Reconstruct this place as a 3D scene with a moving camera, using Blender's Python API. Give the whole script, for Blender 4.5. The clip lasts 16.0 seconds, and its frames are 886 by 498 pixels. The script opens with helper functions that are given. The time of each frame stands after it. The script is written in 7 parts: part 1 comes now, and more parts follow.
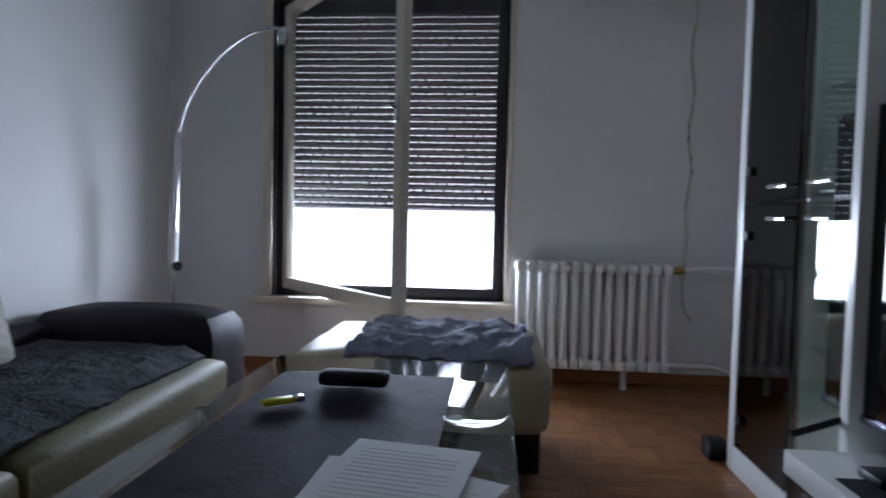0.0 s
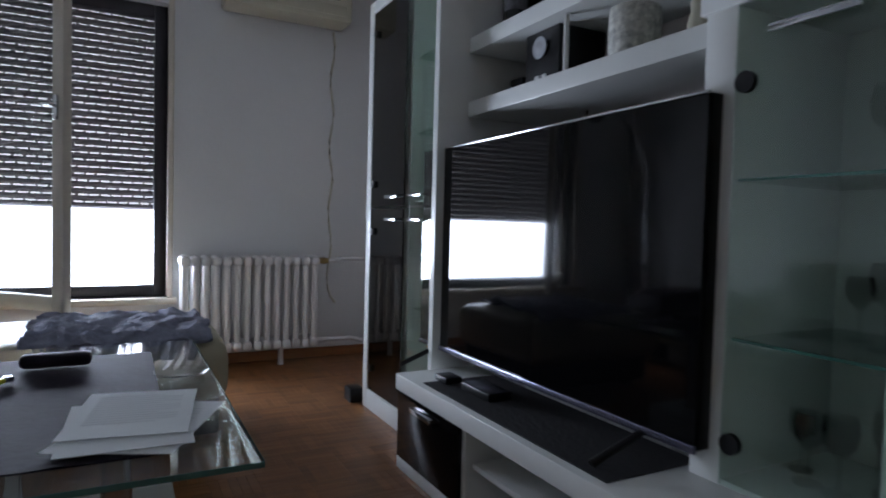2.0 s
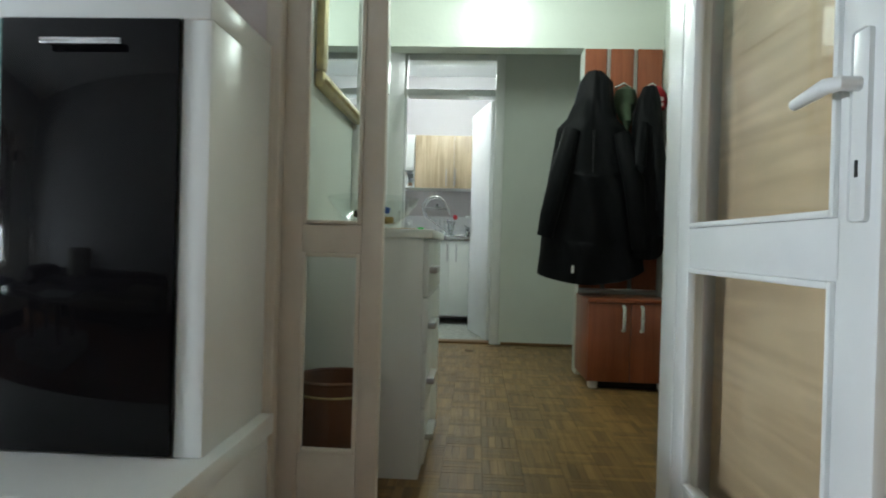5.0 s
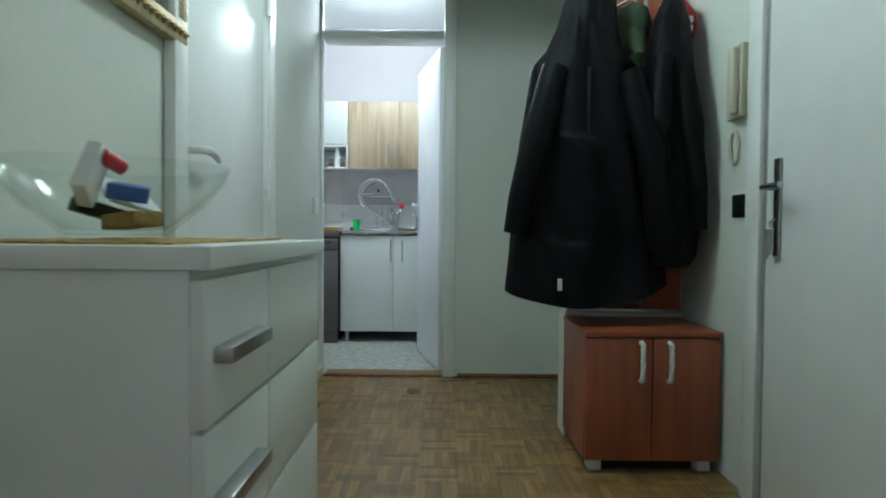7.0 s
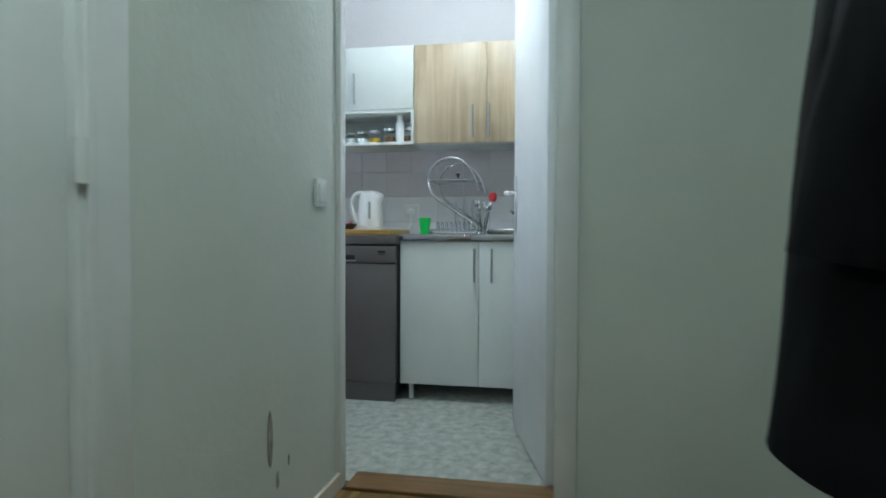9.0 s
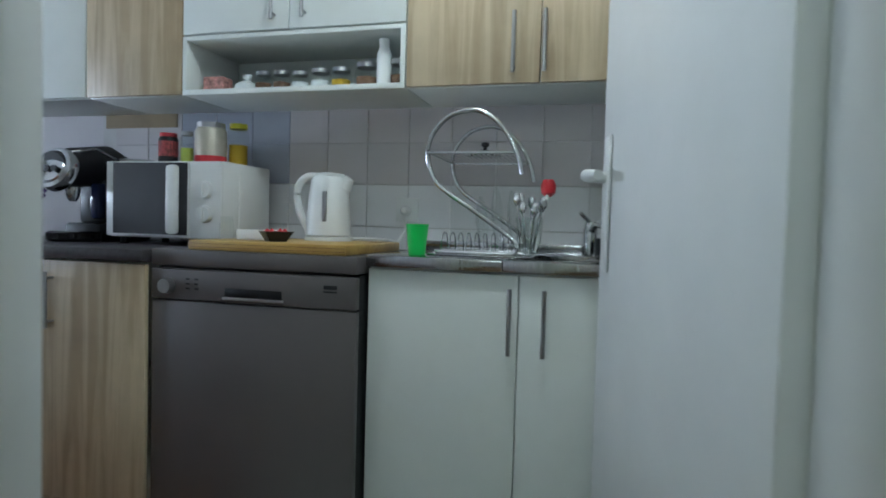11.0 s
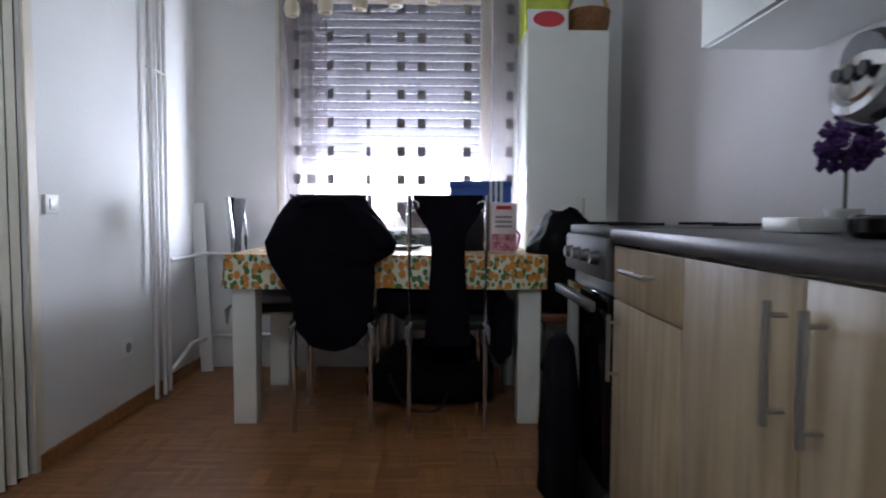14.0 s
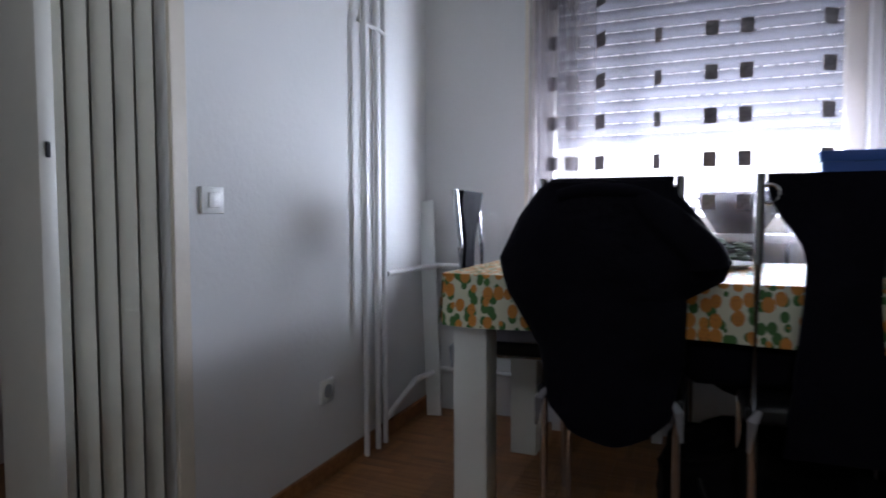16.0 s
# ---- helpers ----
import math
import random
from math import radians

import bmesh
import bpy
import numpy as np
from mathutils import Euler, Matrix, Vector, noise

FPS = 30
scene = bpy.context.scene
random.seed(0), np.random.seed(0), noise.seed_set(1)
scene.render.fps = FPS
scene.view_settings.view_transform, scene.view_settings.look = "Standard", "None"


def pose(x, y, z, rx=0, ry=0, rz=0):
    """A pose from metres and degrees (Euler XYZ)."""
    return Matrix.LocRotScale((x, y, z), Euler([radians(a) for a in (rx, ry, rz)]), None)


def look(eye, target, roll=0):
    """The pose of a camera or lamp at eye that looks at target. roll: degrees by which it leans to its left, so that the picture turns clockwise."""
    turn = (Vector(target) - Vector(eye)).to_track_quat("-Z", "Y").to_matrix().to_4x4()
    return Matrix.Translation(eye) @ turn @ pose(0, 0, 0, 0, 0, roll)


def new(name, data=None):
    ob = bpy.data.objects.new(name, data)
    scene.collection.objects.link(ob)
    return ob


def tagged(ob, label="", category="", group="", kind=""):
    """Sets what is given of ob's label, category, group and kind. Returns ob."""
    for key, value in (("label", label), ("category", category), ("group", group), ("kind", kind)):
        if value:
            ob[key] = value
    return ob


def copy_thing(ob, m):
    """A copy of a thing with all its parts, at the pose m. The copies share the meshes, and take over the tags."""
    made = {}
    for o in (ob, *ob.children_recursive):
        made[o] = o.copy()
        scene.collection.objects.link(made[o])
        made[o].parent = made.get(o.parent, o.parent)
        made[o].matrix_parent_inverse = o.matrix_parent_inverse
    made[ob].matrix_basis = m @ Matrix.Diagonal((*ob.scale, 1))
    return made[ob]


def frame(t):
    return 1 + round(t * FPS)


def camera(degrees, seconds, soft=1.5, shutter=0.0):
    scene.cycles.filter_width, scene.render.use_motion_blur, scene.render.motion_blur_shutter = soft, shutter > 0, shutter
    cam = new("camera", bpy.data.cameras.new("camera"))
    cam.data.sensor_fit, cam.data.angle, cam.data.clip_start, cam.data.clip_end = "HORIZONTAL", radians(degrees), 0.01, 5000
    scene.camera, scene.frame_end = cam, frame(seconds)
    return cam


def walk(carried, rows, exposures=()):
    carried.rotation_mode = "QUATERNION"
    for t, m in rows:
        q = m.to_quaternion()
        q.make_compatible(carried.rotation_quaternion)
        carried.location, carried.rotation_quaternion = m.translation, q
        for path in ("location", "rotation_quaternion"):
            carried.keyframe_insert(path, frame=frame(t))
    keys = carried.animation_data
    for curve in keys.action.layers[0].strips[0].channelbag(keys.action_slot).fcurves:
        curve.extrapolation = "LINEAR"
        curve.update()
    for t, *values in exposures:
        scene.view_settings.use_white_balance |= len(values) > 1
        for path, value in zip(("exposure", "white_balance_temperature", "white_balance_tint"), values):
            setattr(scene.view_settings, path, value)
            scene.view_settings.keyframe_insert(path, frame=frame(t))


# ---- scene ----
cam = camera(72.0, 16.0, soft=1.8, shutter=0.35)
PATH = [
    (0, (1.75, 2.23, 0.832), (1.585, 4.221, 0.739), 1.3),
    (0.5, (1.725, 2.214, 0.831), (1.937, 4.201, 0.746), 1.8),
    (1, (1.68, 2.122, 0.827), (2.258, 4.036, 0.755), 1.8),
    (1.5, (1.657, 1.985, 0.834), (2.425, 3.83, 0.764), 1.7),
    (2, (1.586, 1.753, 0.836), (2.519, 3.52, 0.762), 1.5),
    (2.5, (1.456, 1.595, 0.841), (2.596, 3.237, 0.77), 1.5),
    (3, (1.315, 1.532, 0.844), (2.706, 2.968, 0.785), 2.0),
    (3.5, (1.233, 1.454, 0.841), (2.923, 2.523, 0.794), 2.4),
    (4, (1.247, 1.338, 0.835), (3.105, 2.079, 0.813), 2.5),
    (4.5, (1.268, 1.224, 0.823), (3.235, 1.586, 0.81), 1.9),
    (5, (1.358, 1.182, 0.811), (3.355, 1.292, 0.797), 1.6),
    (5.2, (1.437, 1.17, 0.808), (3.436, 1.233, 0.792), 1.6),
    (7.3, (2.929, 1.029, 0.888), (4.928, 1.038, 0.832), 0.4),
    (7.5, (3.083, 1.021, 0.89), (5.082, 1.067, 0.829), 0.4),
    (8, (3.501, 1.021, 0.897), (5.498, 1.116, 0.838), 0.4),
    (8.5, (3.933, 1.027, 0.9), (5.922, 1.232, 0.838), 0.3),
    (9, (4.374, 1.053, 0.908), (6.339, 1.422, 0.851), 0.2),
    (9.2, (4.542, 1.069, 0.909), (6.501, 1.468, 0.856), 0.3),
    (11.3, (6.161, 1.299, 0.997), (8.075, 1.873, 0.908), 2.2),
    (11.5, (6.298, 1.347, 1.004), (8.183, 2.008, 0.913), 2.1),
    (12, (6.553, 1.486, 0.992), (8.248, 2.541, 0.883), 1.7),
    (12.5, (6.758, 1.667, 0.985), (8.125, 3.124, 0.881), 1.7),
    (13, (6.858, 1.819, 0.955), (7.783, 3.589, 0.848), 1.3),
    (13.5, (6.96, 1.954, 0.951), (7.319, 3.918, 0.84), 0.5),
    (14, (6.974, 2.16, 0.92), (7.006, 4.157, 0.807), 0.3),
    (14.5, (6.944, 2.447, 0.931), (6.812, 4.439, 0.815), 0.3),
    (15, (6.904, 2.725, 0.921), (6.587, 4.697, 0.804), 0.2),
    (15.5, (6.862, 2.991, 0.927), (6.311, 4.91, 0.817), 0.1),
    (16, (6.743, 3.169, 0.907), (5.982, 5.016, 0.8), -0.1),
]
walk(cam, [(t, look(eye, target, roll)) for t, eye, target, roll in PATH],
     [(0, -1.22, 5900, 17), (1.5, -1.25, 5950, 17), (2.5, -0.75, 6150, 14), (3.5, -0.2, 6300, 8), (4.0, -0.15, 6300, 7), (5.0, 0.35, 6400, 6), (7.5, 0.4, 5650, 6), (9.0, 0.28, 5750, 6), (11.5, 0.0, 5900, 7), (12.5, 0.25, 6150, 11), (13.5, 0.05, 6400, 15), (14.5, -0.48, 6450, 17), (16.0, -0.82, 6300, 17)])

# ---- world and lights ----
world = bpy.data.worlds.new("world")
scene.world = world
world.use_nodes = True
wn = world.node_tree
sky = wn.nodes.new("ShaderNodeTexSky")
sky.sky_type = 'NISHITA'
sky.sun_disc = False
sky.sun_elevation = radians(48)
sky.sun_rotation = radians(150)
wn.nodes["Background"].inputs[1].default_value = 0.15
wn.links.new(sky.outputs[0], wn.nodes["Background"].inputs[0])


def lamp(name, kind, power, m, colour=(1, 1, 1), size=0.3, size_y=None):
    d = bpy.data.lights.new(name, kind)
    d.energy, d.color = power, colour
    if kind == 'AREA':
        d.size = size
        if size_y:
            d.shape, d.size_y = 'RECTANGLE', size_y
    elif kind == 'SUN':
        d.angle = radians(0.5)
    else:
        d.shadow_soft_size = size
    ob = new(name, d)
    ob.matrix_world = m
    return ob


sun = lamp("sun", 'SUN', 3.0, look((0, 0, 10), (2.0, -6.0, 2)), (1, 0.96, 0.9))
# skylight standing in the open lower part of each window
lamp("window_light", 'AREA', 125, look((1.15, 5.80, 0.66), (1.25, 2.5, 0.5)), (0.78, 0.88, 1.0), 1.15, 0.46)
lamp("window_light", 'AREA', 185, look((6.75, 6.14, 1.03), (5.95, 4.0, 0.45)), (0.74, 0.85, 1.0), 1.1, 0.4)
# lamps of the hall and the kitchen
# hall light floats 0.6 m before its fixture, so the beam is not overlit
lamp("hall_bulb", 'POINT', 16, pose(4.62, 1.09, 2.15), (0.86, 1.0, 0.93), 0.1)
lamp("kitchen_bulb", 'POINT', 22, pose(7.0, 1.5, 2.42), (0.93, 1.0, 1.0), 0.1)


# ---- materials ----
def mat(name, colour, rough=0.5, metal=0.0, var=0.08, scale=6.0, bump=0.0, bump_scale=80.0, stretch=None, spec=0.5, coat=0.0, random_tint=0.0):
    m = bpy.data.materials.new(name)
    m.use_nodes = True
    n, l = m.node_tree.nodes, m.node_tree.links
    p = n["Principled BSDF"]
    p.inputs["Roughness"].default_value = rough
    p.inputs["Metallic"].default_value = metal
    p.inputs["Specular IOR Level"].default_value = spec
    p.inputs["Coat Weight"].default_value = coat
    tc = n.new("ShaderNodeTexCoord")
    mp = n.new("ShaderNodeMapping")
    l.new(tc.outputs["Object"], mp.inputs[0])
    if stretch:
        mp.inputs["Scale"].default_value = stretch
    a = n.new("ShaderNodeTexNoise")
    a.inputs["Scale"].default_value = scale
    a.inputs["Detail"].default_value = 6
    a.inputs["Roughness"].default_value = 0.6
    l.new(mp.outputs[0], a.inputs["Vector"])
    r = n.new("ShaderNodeValToRGB")
    r.color_ramp.elements[0].position, r.color_ramp.elements[1].position = 0.3, 0.7
    r.color_ramp.elements[0].color = tuple(max(0, c * (1 - var)) for c in colour) + (1,)
    r.color_ramp.elements[1].color = tuple(min(1, c * (1 + var)) for c in colour) + (1,)
    l.new(a.outputs[0], r.inputs[0])
    last = r.outputs[0]
    if random_tint:
        g = n.new("ShaderNodeNewGeometry")
        oi = n.new("ShaderNodeObjectInfo")
        ad = n.new("ShaderNodeMath")
        ad.operation = 'ADD'
        l.new(g.outputs["Random Per Island"], ad.inputs[0])
        l.new(oi.outputs["Random"], ad.inputs[1])
        fr = n.new("ShaderNodeMath")
        fr.operation = 'FRACT'
        l.new(ad.outputs[0], fr.inputs[0])
        mr = n.new("ShaderNodeMapRange")
        mr.inputs[3].default_value, mr.inputs[4].default_value = 1 - random_tint, 1 + random_tint
        l.new(fr.outputs[0], mr.inputs[0])
        hs = n.new("ShaderNodeHueSaturation")
        l.new(mr.outputs[0], hs.inputs["Value"])
        l.new(last, hs.inputs["Color"])
        last = hs.outputs[0]
    l.new(last, p.inputs["Base Color"])
    if bump:
        b = n.new("ShaderNodeTexNoise")
        b.inputs["Scale"].default_value = bump_scale
        b.inputs["Detail"].default_value = 4
        l.new(mp.outputs[0], b.inputs["Vector"])
        bp = n.new("ShaderNodeBump")
        bp.inputs["Strength"].default_value = bump
        bp.inputs["Distance"].default_value = 0.01
        l.new(b.outputs[0], bp.inputs["Height"])
        l.new(bp.outputs[0], p.inputs["Normal"])
    return m


def wood(name, colour, dark, rough=0.45, axis=2, scale=3.0, amount=0.8, coat=0.0, tint=0.0, relief=0.15, place=False):
    m = mat(name, colour, rough, var=0.1, coat=coat, random_tint=tint)
    n, l = m.node_tree.nodes, m.node_tree.links
    p = n["Principled BSDF"]
    tc = n.new("ShaderNodeTexCoord")
    mp = n.new("ShaderNodeMapping")
    s = [scale * 5, scale * 5, scale * 5]
    s[axis] = scale * 0.35
    mp.inputs["Scale"].default_value = s
    l.new(n.new("ShaderNodeNewGeometry").outputs["Position"] if place else tc.outputs["Object"], mp.inputs[0])
    a = n.new("ShaderNodeTexNoise")
    a.inputs["Scale"].default_value, a.inputs["Detail"].default_value, a.inputs["Distortion"].default_value = 1.6, 8, 0.8
    l.new(mp.outputs[0], a.inputs["Vector"])
    r = n.new("ShaderNodeValToRGB")
    r.color_ramp.elements[0].position, r.color_ramp.elements[1].position = 0.38, 0.62
    r.color_ramp.elements[0].color = tuple(dark) + (1,)
    r.color_ramp.elements[1].color = (1, 1, 1, 1)
    l.new(a.outputs[0], r.inputs[0])
    mx = n.new("ShaderNodeMix")
    mx.data_type, mx.blend_type = 'RGBA', 'MULTIPLY'
    mx.inputs[0].default_value = amount
    base = p.inputs["Base Color"].links[0].from_socket
    l.new(base, mx.inputs[6])
    l.new(r.outputs[0], mx.inputs[7])
    l.new(mx.outputs[2], p.inputs["Base Color"])
    bp = n.new("ShaderNodeBump")
    bp.inputs["Strength"].default_value, bp.inputs["Distance"].default_value = relief, 0.004
    l.new(a.outputs[0], bp.inputs["Height"])
    l.new(bp.outputs[0], p.inputs["Normal"])
    return m


def glass(name, colour=(0.9, 0.97, 0.94), gloss=1.0, clear=0.95):
    m = bpy.data.materials.new(name)
    m.use_nodes = True
    n, l = m.node_tree.nodes, m.node_tree.links
    n.remove(n["Principled BSDF"])
    t = n.new("ShaderNodeBsdfTransparent")
    t.inputs[0].default_value = tuple(c * clear for c in colour) + (1,)
    g = n.new("ShaderNodeBsdfGlossy")
    g.inputs["Roughness"].default_value = 0.02
    f = n.new("ShaderNodeLayerWeight")
    f.inputs[0].default_value = 0.5
    w = n.new("ShaderNodeMath")
    w.operation = 'POWER'
    w.inputs[1].default_value = 4.5
    k = n.new("ShaderNodeMath")
    k.operation = 'MULTIPLY_ADD'
    k.inputs[1].default_value = 0.85 * gloss
    k.inputs[2].default_value = 0.045 * gloss
    x = n.new("ShaderNodeMixShader")
    l.new(f.outputs["Facing"], w.inputs[0])
    l.new(w.outputs[0], k.inputs[0])
    l.new(k.outputs[0], x.inputs[0])
    l.new(t.outputs[0], x.inputs[1])
    l.new(g.outputs[0], x.inputs[2])
    l.new(x.outputs[0], n["Material Output"].inputs[0])
    return m


def glow(name, colour, strength):
    m = bpy.data.materials.new(name)
    m.use_nodes = True
    p = m.node_tree.nodes["Principled BSDF"]
    p.inputs["Base Color"].default_value = (0.9, 0.9, 0.9, 1)
    p.inputs["Emission Color"].default_value = colour + (1,)
    p.inputs["Emission Strength"].default_value = strength
    return m


M_WALL = mat("wall_paint", (0.70, 0.70, 0.69), 0.85, var=0.035, scale=1.2, bump=0.12, bump_scale=55, spec=0.25)
M_PINK = mat("pink_wall_paint", (0.68, 0.61, 0.58), 0.85, var=0.04, scale=1.5, bump=0.1, bump_scale=60, spec=0.25)
M_KWALL = mat("kitchen_wall_paint", (0.62, 0.595, 0.60), 0.8, var=0.04, scale=1.5, bump=0.1, bump_scale=60, spec=0.25)
M_HALLW = mat("hall_wall_paint", (0.66, 0.69, 0.63), 0.7, var=0.05, scale=1.4, bump=0.15, bump_scale=40, spec=0.3)
M_CEIL = mat("ceiling_paint", (0.8, 0.8, 0.79), 0.9, var=0.03, scale=1.0, bump=0.1, bump_scale=60)
M_WHITE = mat("white_lacquer", (0.80, 0.82, 0.79), 0.28, var=0.03, scale=2.5, bump=0.02)
M_CABWHITE = mat("white_laminate", (0.72, 0.75, 0.71), 0.33, var=0.04, scale=3, bump=0.03, bump_scale=30)
M_DOORWHITE = mat("white_door_paint", (0.78, 0.79, 0.77), 0.35, var=0.04, scale=4, bump=0.08, bump_scale=18)
M_CREAM = mat("aged_cream_paint", (0.66, 0.60, 0.50), 0.5, var=0.09, scale=4, bump=0.15, bump_scale=25)
M_BLACKGLOSS = mat("black_gloss", (0.005, 0.0045, 0.005), 0.05, var=0.2, scale=2, spec=0.2)
M_BLACK = mat("black_plastic", (0.008, 0.008, 0.009), 0.4, spec=0.3, var=0.2, bump=0.05)
M_SCREEN = mat("tv_screen", (0.003, 0.003, 0.0035), 0.05, var=0.1, spec=0.36)
M_CHROME = mat("chrome", (0.62, 0.63, 0.64), 0.16, 1.0, var=0.05)
M_STEEL = mat("brushed_steel", (0.45, 0.45, 0.45), 0.3, 1.0, var=0.08, scale=20, stretch=(1, 30, 1))
M_INOX = mat("polished_steel", (0.50, 0.50, 0.51), 0.13, 1.0, var=0.1, scale=14, stretch=(1, 12, 1), bump=0.05, bump_scale=9)
M_STEELDARK = mat("dull_steel", (0.11, 0.11, 0.115), 0.45, 0.9, var=0.12, scale=20, stretch=(1, 30, 1))
M_DARKFRAME = mat("dark_window_frame", (0.022, 0.018, 0.024), 0.4, var=0.2, bump=0.1)
M_SHUTTER = mat("shutter_plastic", (0.24, 0.22, 0.23), 0.5, var=0.08, scale=5)
M_SHUTTER_L = mat("pale_shutter_plastic", (0.30, 0.33, 0.42), 0.5, var=0.06, scale=5)
M_RAD = mat("radiator_enamel", (0.74, 0.73, 0.72), 0.35, var=0.05, scale=5, bump=0.06, bump_scale=30)
M_LEATHER = mat("dark_brown_leather", (0.016, 0.010, 0.016), 0.6, spec=0.22, var=0.25, scale=7, bump=0.25, bump_scale=120)
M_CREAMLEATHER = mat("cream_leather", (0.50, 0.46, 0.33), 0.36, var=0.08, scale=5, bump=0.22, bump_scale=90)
# the cream leather again, darkened for the sofa's dimmer corner
M_SOFACREAM = mat("dimmed_cream_leather", (0.18, 0.17, 0.10), 0.55, var=0.1, scale=5, bump=0.3, bump_scale=70)
M_THROW = mat("grey_fluffy_throw", (0.035, 0.038, 0.046), 0.95, var=0.6, scale=24, bump=1.0, bump_scale=90)
M_BLANKET = mat("grey_blue_blanket", (0.24, 0.25, 0.32), 0.95, var=0.4, scale=14, bump=0.8, bump_scale=110)
M_PILLOW = mat("ivory_pillow", (0.40, 0.39, 0.34), 0.9, var=0.08, scale=10, bump=0.3, bump_scale=140)
M_GLASS = glass("clear_glass", (0.97, 0.985, 0.98), 0.5, 0.99)
M_GREENGLASS = glass("greenish_glass", (0.91, 0.965, 0.935), 1.0, 0.98)
M_DARKGLASS = glass("smoked_glass", (0.07, 0.06, 0.065), 1.2, 0.9)
M_GLASSEDGE = mat("glass_edge", (0.10, 0.22, 0.20), 0.1, var=0.1)
M_MIRROR = mat("mirror", (0.85, 0.88, 0.86), 0.02, 1.0, var=0.02)
M_GOLD = mat("gilded_frame", (0.42, 0.34, 0.16), 0.42, 0.6, var=0.3, scale=25, bump=0.7, bump_scale=60)
M_CHERRY = wood("cherry_laminate", (0.30, 0.085, 0.035), (0.68, 0.6, 0.55), 0.32, 2, 3.0, 0.7)
M_OAK = wood("sonoma_oak", (0.54, 0.44, 0.29), (0.62, 0.56, 0.5), 0.42, 2, 2.6, 0.75)
M_OAKH = wood("grey_oak_panel", (0.72, 0.54, 0.34), (0.66, 0.6, 0.53), 0.45, 0, 2.6, 0.7)
M_BASKET = wood("brown_wood_veneer", (0.16, 0.06, 0.025), (0.6, 0.5, 0.45), 0.4, 2, 4, 0.7)
M_BAMBOO = wood("bamboo", (0.50, 0.32, 0.09), (0.75, 0.68, 0.55), 0.4, 1, 3, 0.6)
M_SILL = wood("worn_threshold_wood", (0.24, 0.135, 0.05), (0.6, 0.5, 0.42), 0.5, 1, 3, 0.8)
M_PARQ_HALL = wood("oak_parquet", (0.27, 0.165, 0.058), (0.62, 0.54, 0.45), 0.36, 0, 5, 0.8, tint=0.36, relief=0.03, place=True)
M_PARQ_RED = wood("red_brown_parquet", (0.29, 0.128, 0.045), (0.62, 0.54, 0.45), 0.38, 0, 5, 0.7, tint=0.22, relief=0.02, place=True)
M_SUBFLOOR = mat("dark_joint", (0.05, 0.028, 0.014), 0.8, var=0.2)
M_VINYL = mat("grey_mottled_vinyl", (0.40, 0.42, 0.37), 0.5, var=0.35, scale=22, bump=0.05)
M_GROUT = mat("grout", (0.58, 0.57, 0.55), 0.9, var=0.1)
M_TILE = mat("white_glazed_tile", (0.78, 0.78, 0.78), 0.12, var=0.02, scale=3, bump=0.03, bump_scale=8, random_tint=0.03)
M_TILEPINK = mat("rose_grey_tile", (0.60, 0.565, 0.56), 0.14, var=0.03, scale=3, bump=0.03, bump_scale=8, random_tint=0.03)
M_TILEBLUE = mat("blue_grey_tile", (0.40, 0.42, 0.48), 0.14, var=0.05, scale=4, bump=0.03, bump_scale=8)
M_TILEBROWN = mat("brown_border_tile", (0.33, 0.25, 0.15), 0.3, var=0.12, scale=8)
M_DW = mat("silver_grey_paint", (0.115, 0.102, 0.098), 0.45, 0.15, var=0.06, scale=3)
M_WORKTOP = mat("dark_grey_worktop", (0.055, 0.05, 0.055), 0.38, var=0.25, scale=60, bump=0.05)
M_TABLEDARK = mat("dark_woven_runner", (0.018, 0.014, 0.024), 0.7, spec=0.15, var=0.5, scale=9, bump=0.12, bump_scale=60)
M_PAPER = mat("paper", (0.74, 0.78, 0.78), 0.8, var=0.03)
M_PRINT = mat("faint_print", (0.50, 0.53, 0.55), 0.8)
M_INK = mat("grey_print", (0.25, 0.26, 0.28), 0.8)
M_YELLOW = mat("yellow_plastic", (0.65, 0.62, 0.03), 0.3)
M_COAT = mat("black_nylon", (0.005, 0.005, 0.006), 0.55, spec=0.10, var=0.35, scale=9, bump=1.0, bump_scale=11, stretch=(1.0, 1.0, 0.35))
M_COATNAVY = mat("navy_black_cloth", (0.004, 0.0035, 0.007), 0.85, spec=0.1, var=0.3, scale=9, bump=0.35, bump_scale=60)
M_GREENCAP = mat("olive_green_cloth", (0.05, 0.075, 0.04), 0.9, var=0.3, bump=0.3)
M_REDCAP = mat("red_cloth", (0.35, 0.012, 0.02), 0.8, var=0.2, bump=0.3)
M_RED = mat("red_plastic", (0.5, 0.02, 0.03), 0.35)
M_PINKP = mat("hot_pink_plastic", (0.75, 0.03, 0.28), 0.35)
M_BLUEP = mat("blue_plastic", (0.02, 0.03, 0.28), 0.4)
M_BLUEBOX = mat("blue_cardboard", (0.02, 0.09, 0.36), 0.5, var=0.06)
M_GREENP = mat("green_plastic", (0.03, 0.55, 0.09), 0.3)
M_ORANGE = mat("orange_print", (0.10, 0.022, 0.012), 0.5, var=0.9, scale=30)
M_WHITEP = mat("white_plastic", (0.75, 0.76, 0.74), 0.3, var=0.02)
M_IVORYP = mat("ivory_plastic", (0.55, 0.52, 0.40), 0.45, var=0.04)
M_MICRODARK = mat("dark_oven_glass", (0.03, 0.03, 0.035), 0.08)
M_STRAW = mat("woven_straw", (0.42, 0.28, 0.09), 0.9, var=0.4, scale=40, bump=0.8, bump_scale=120)
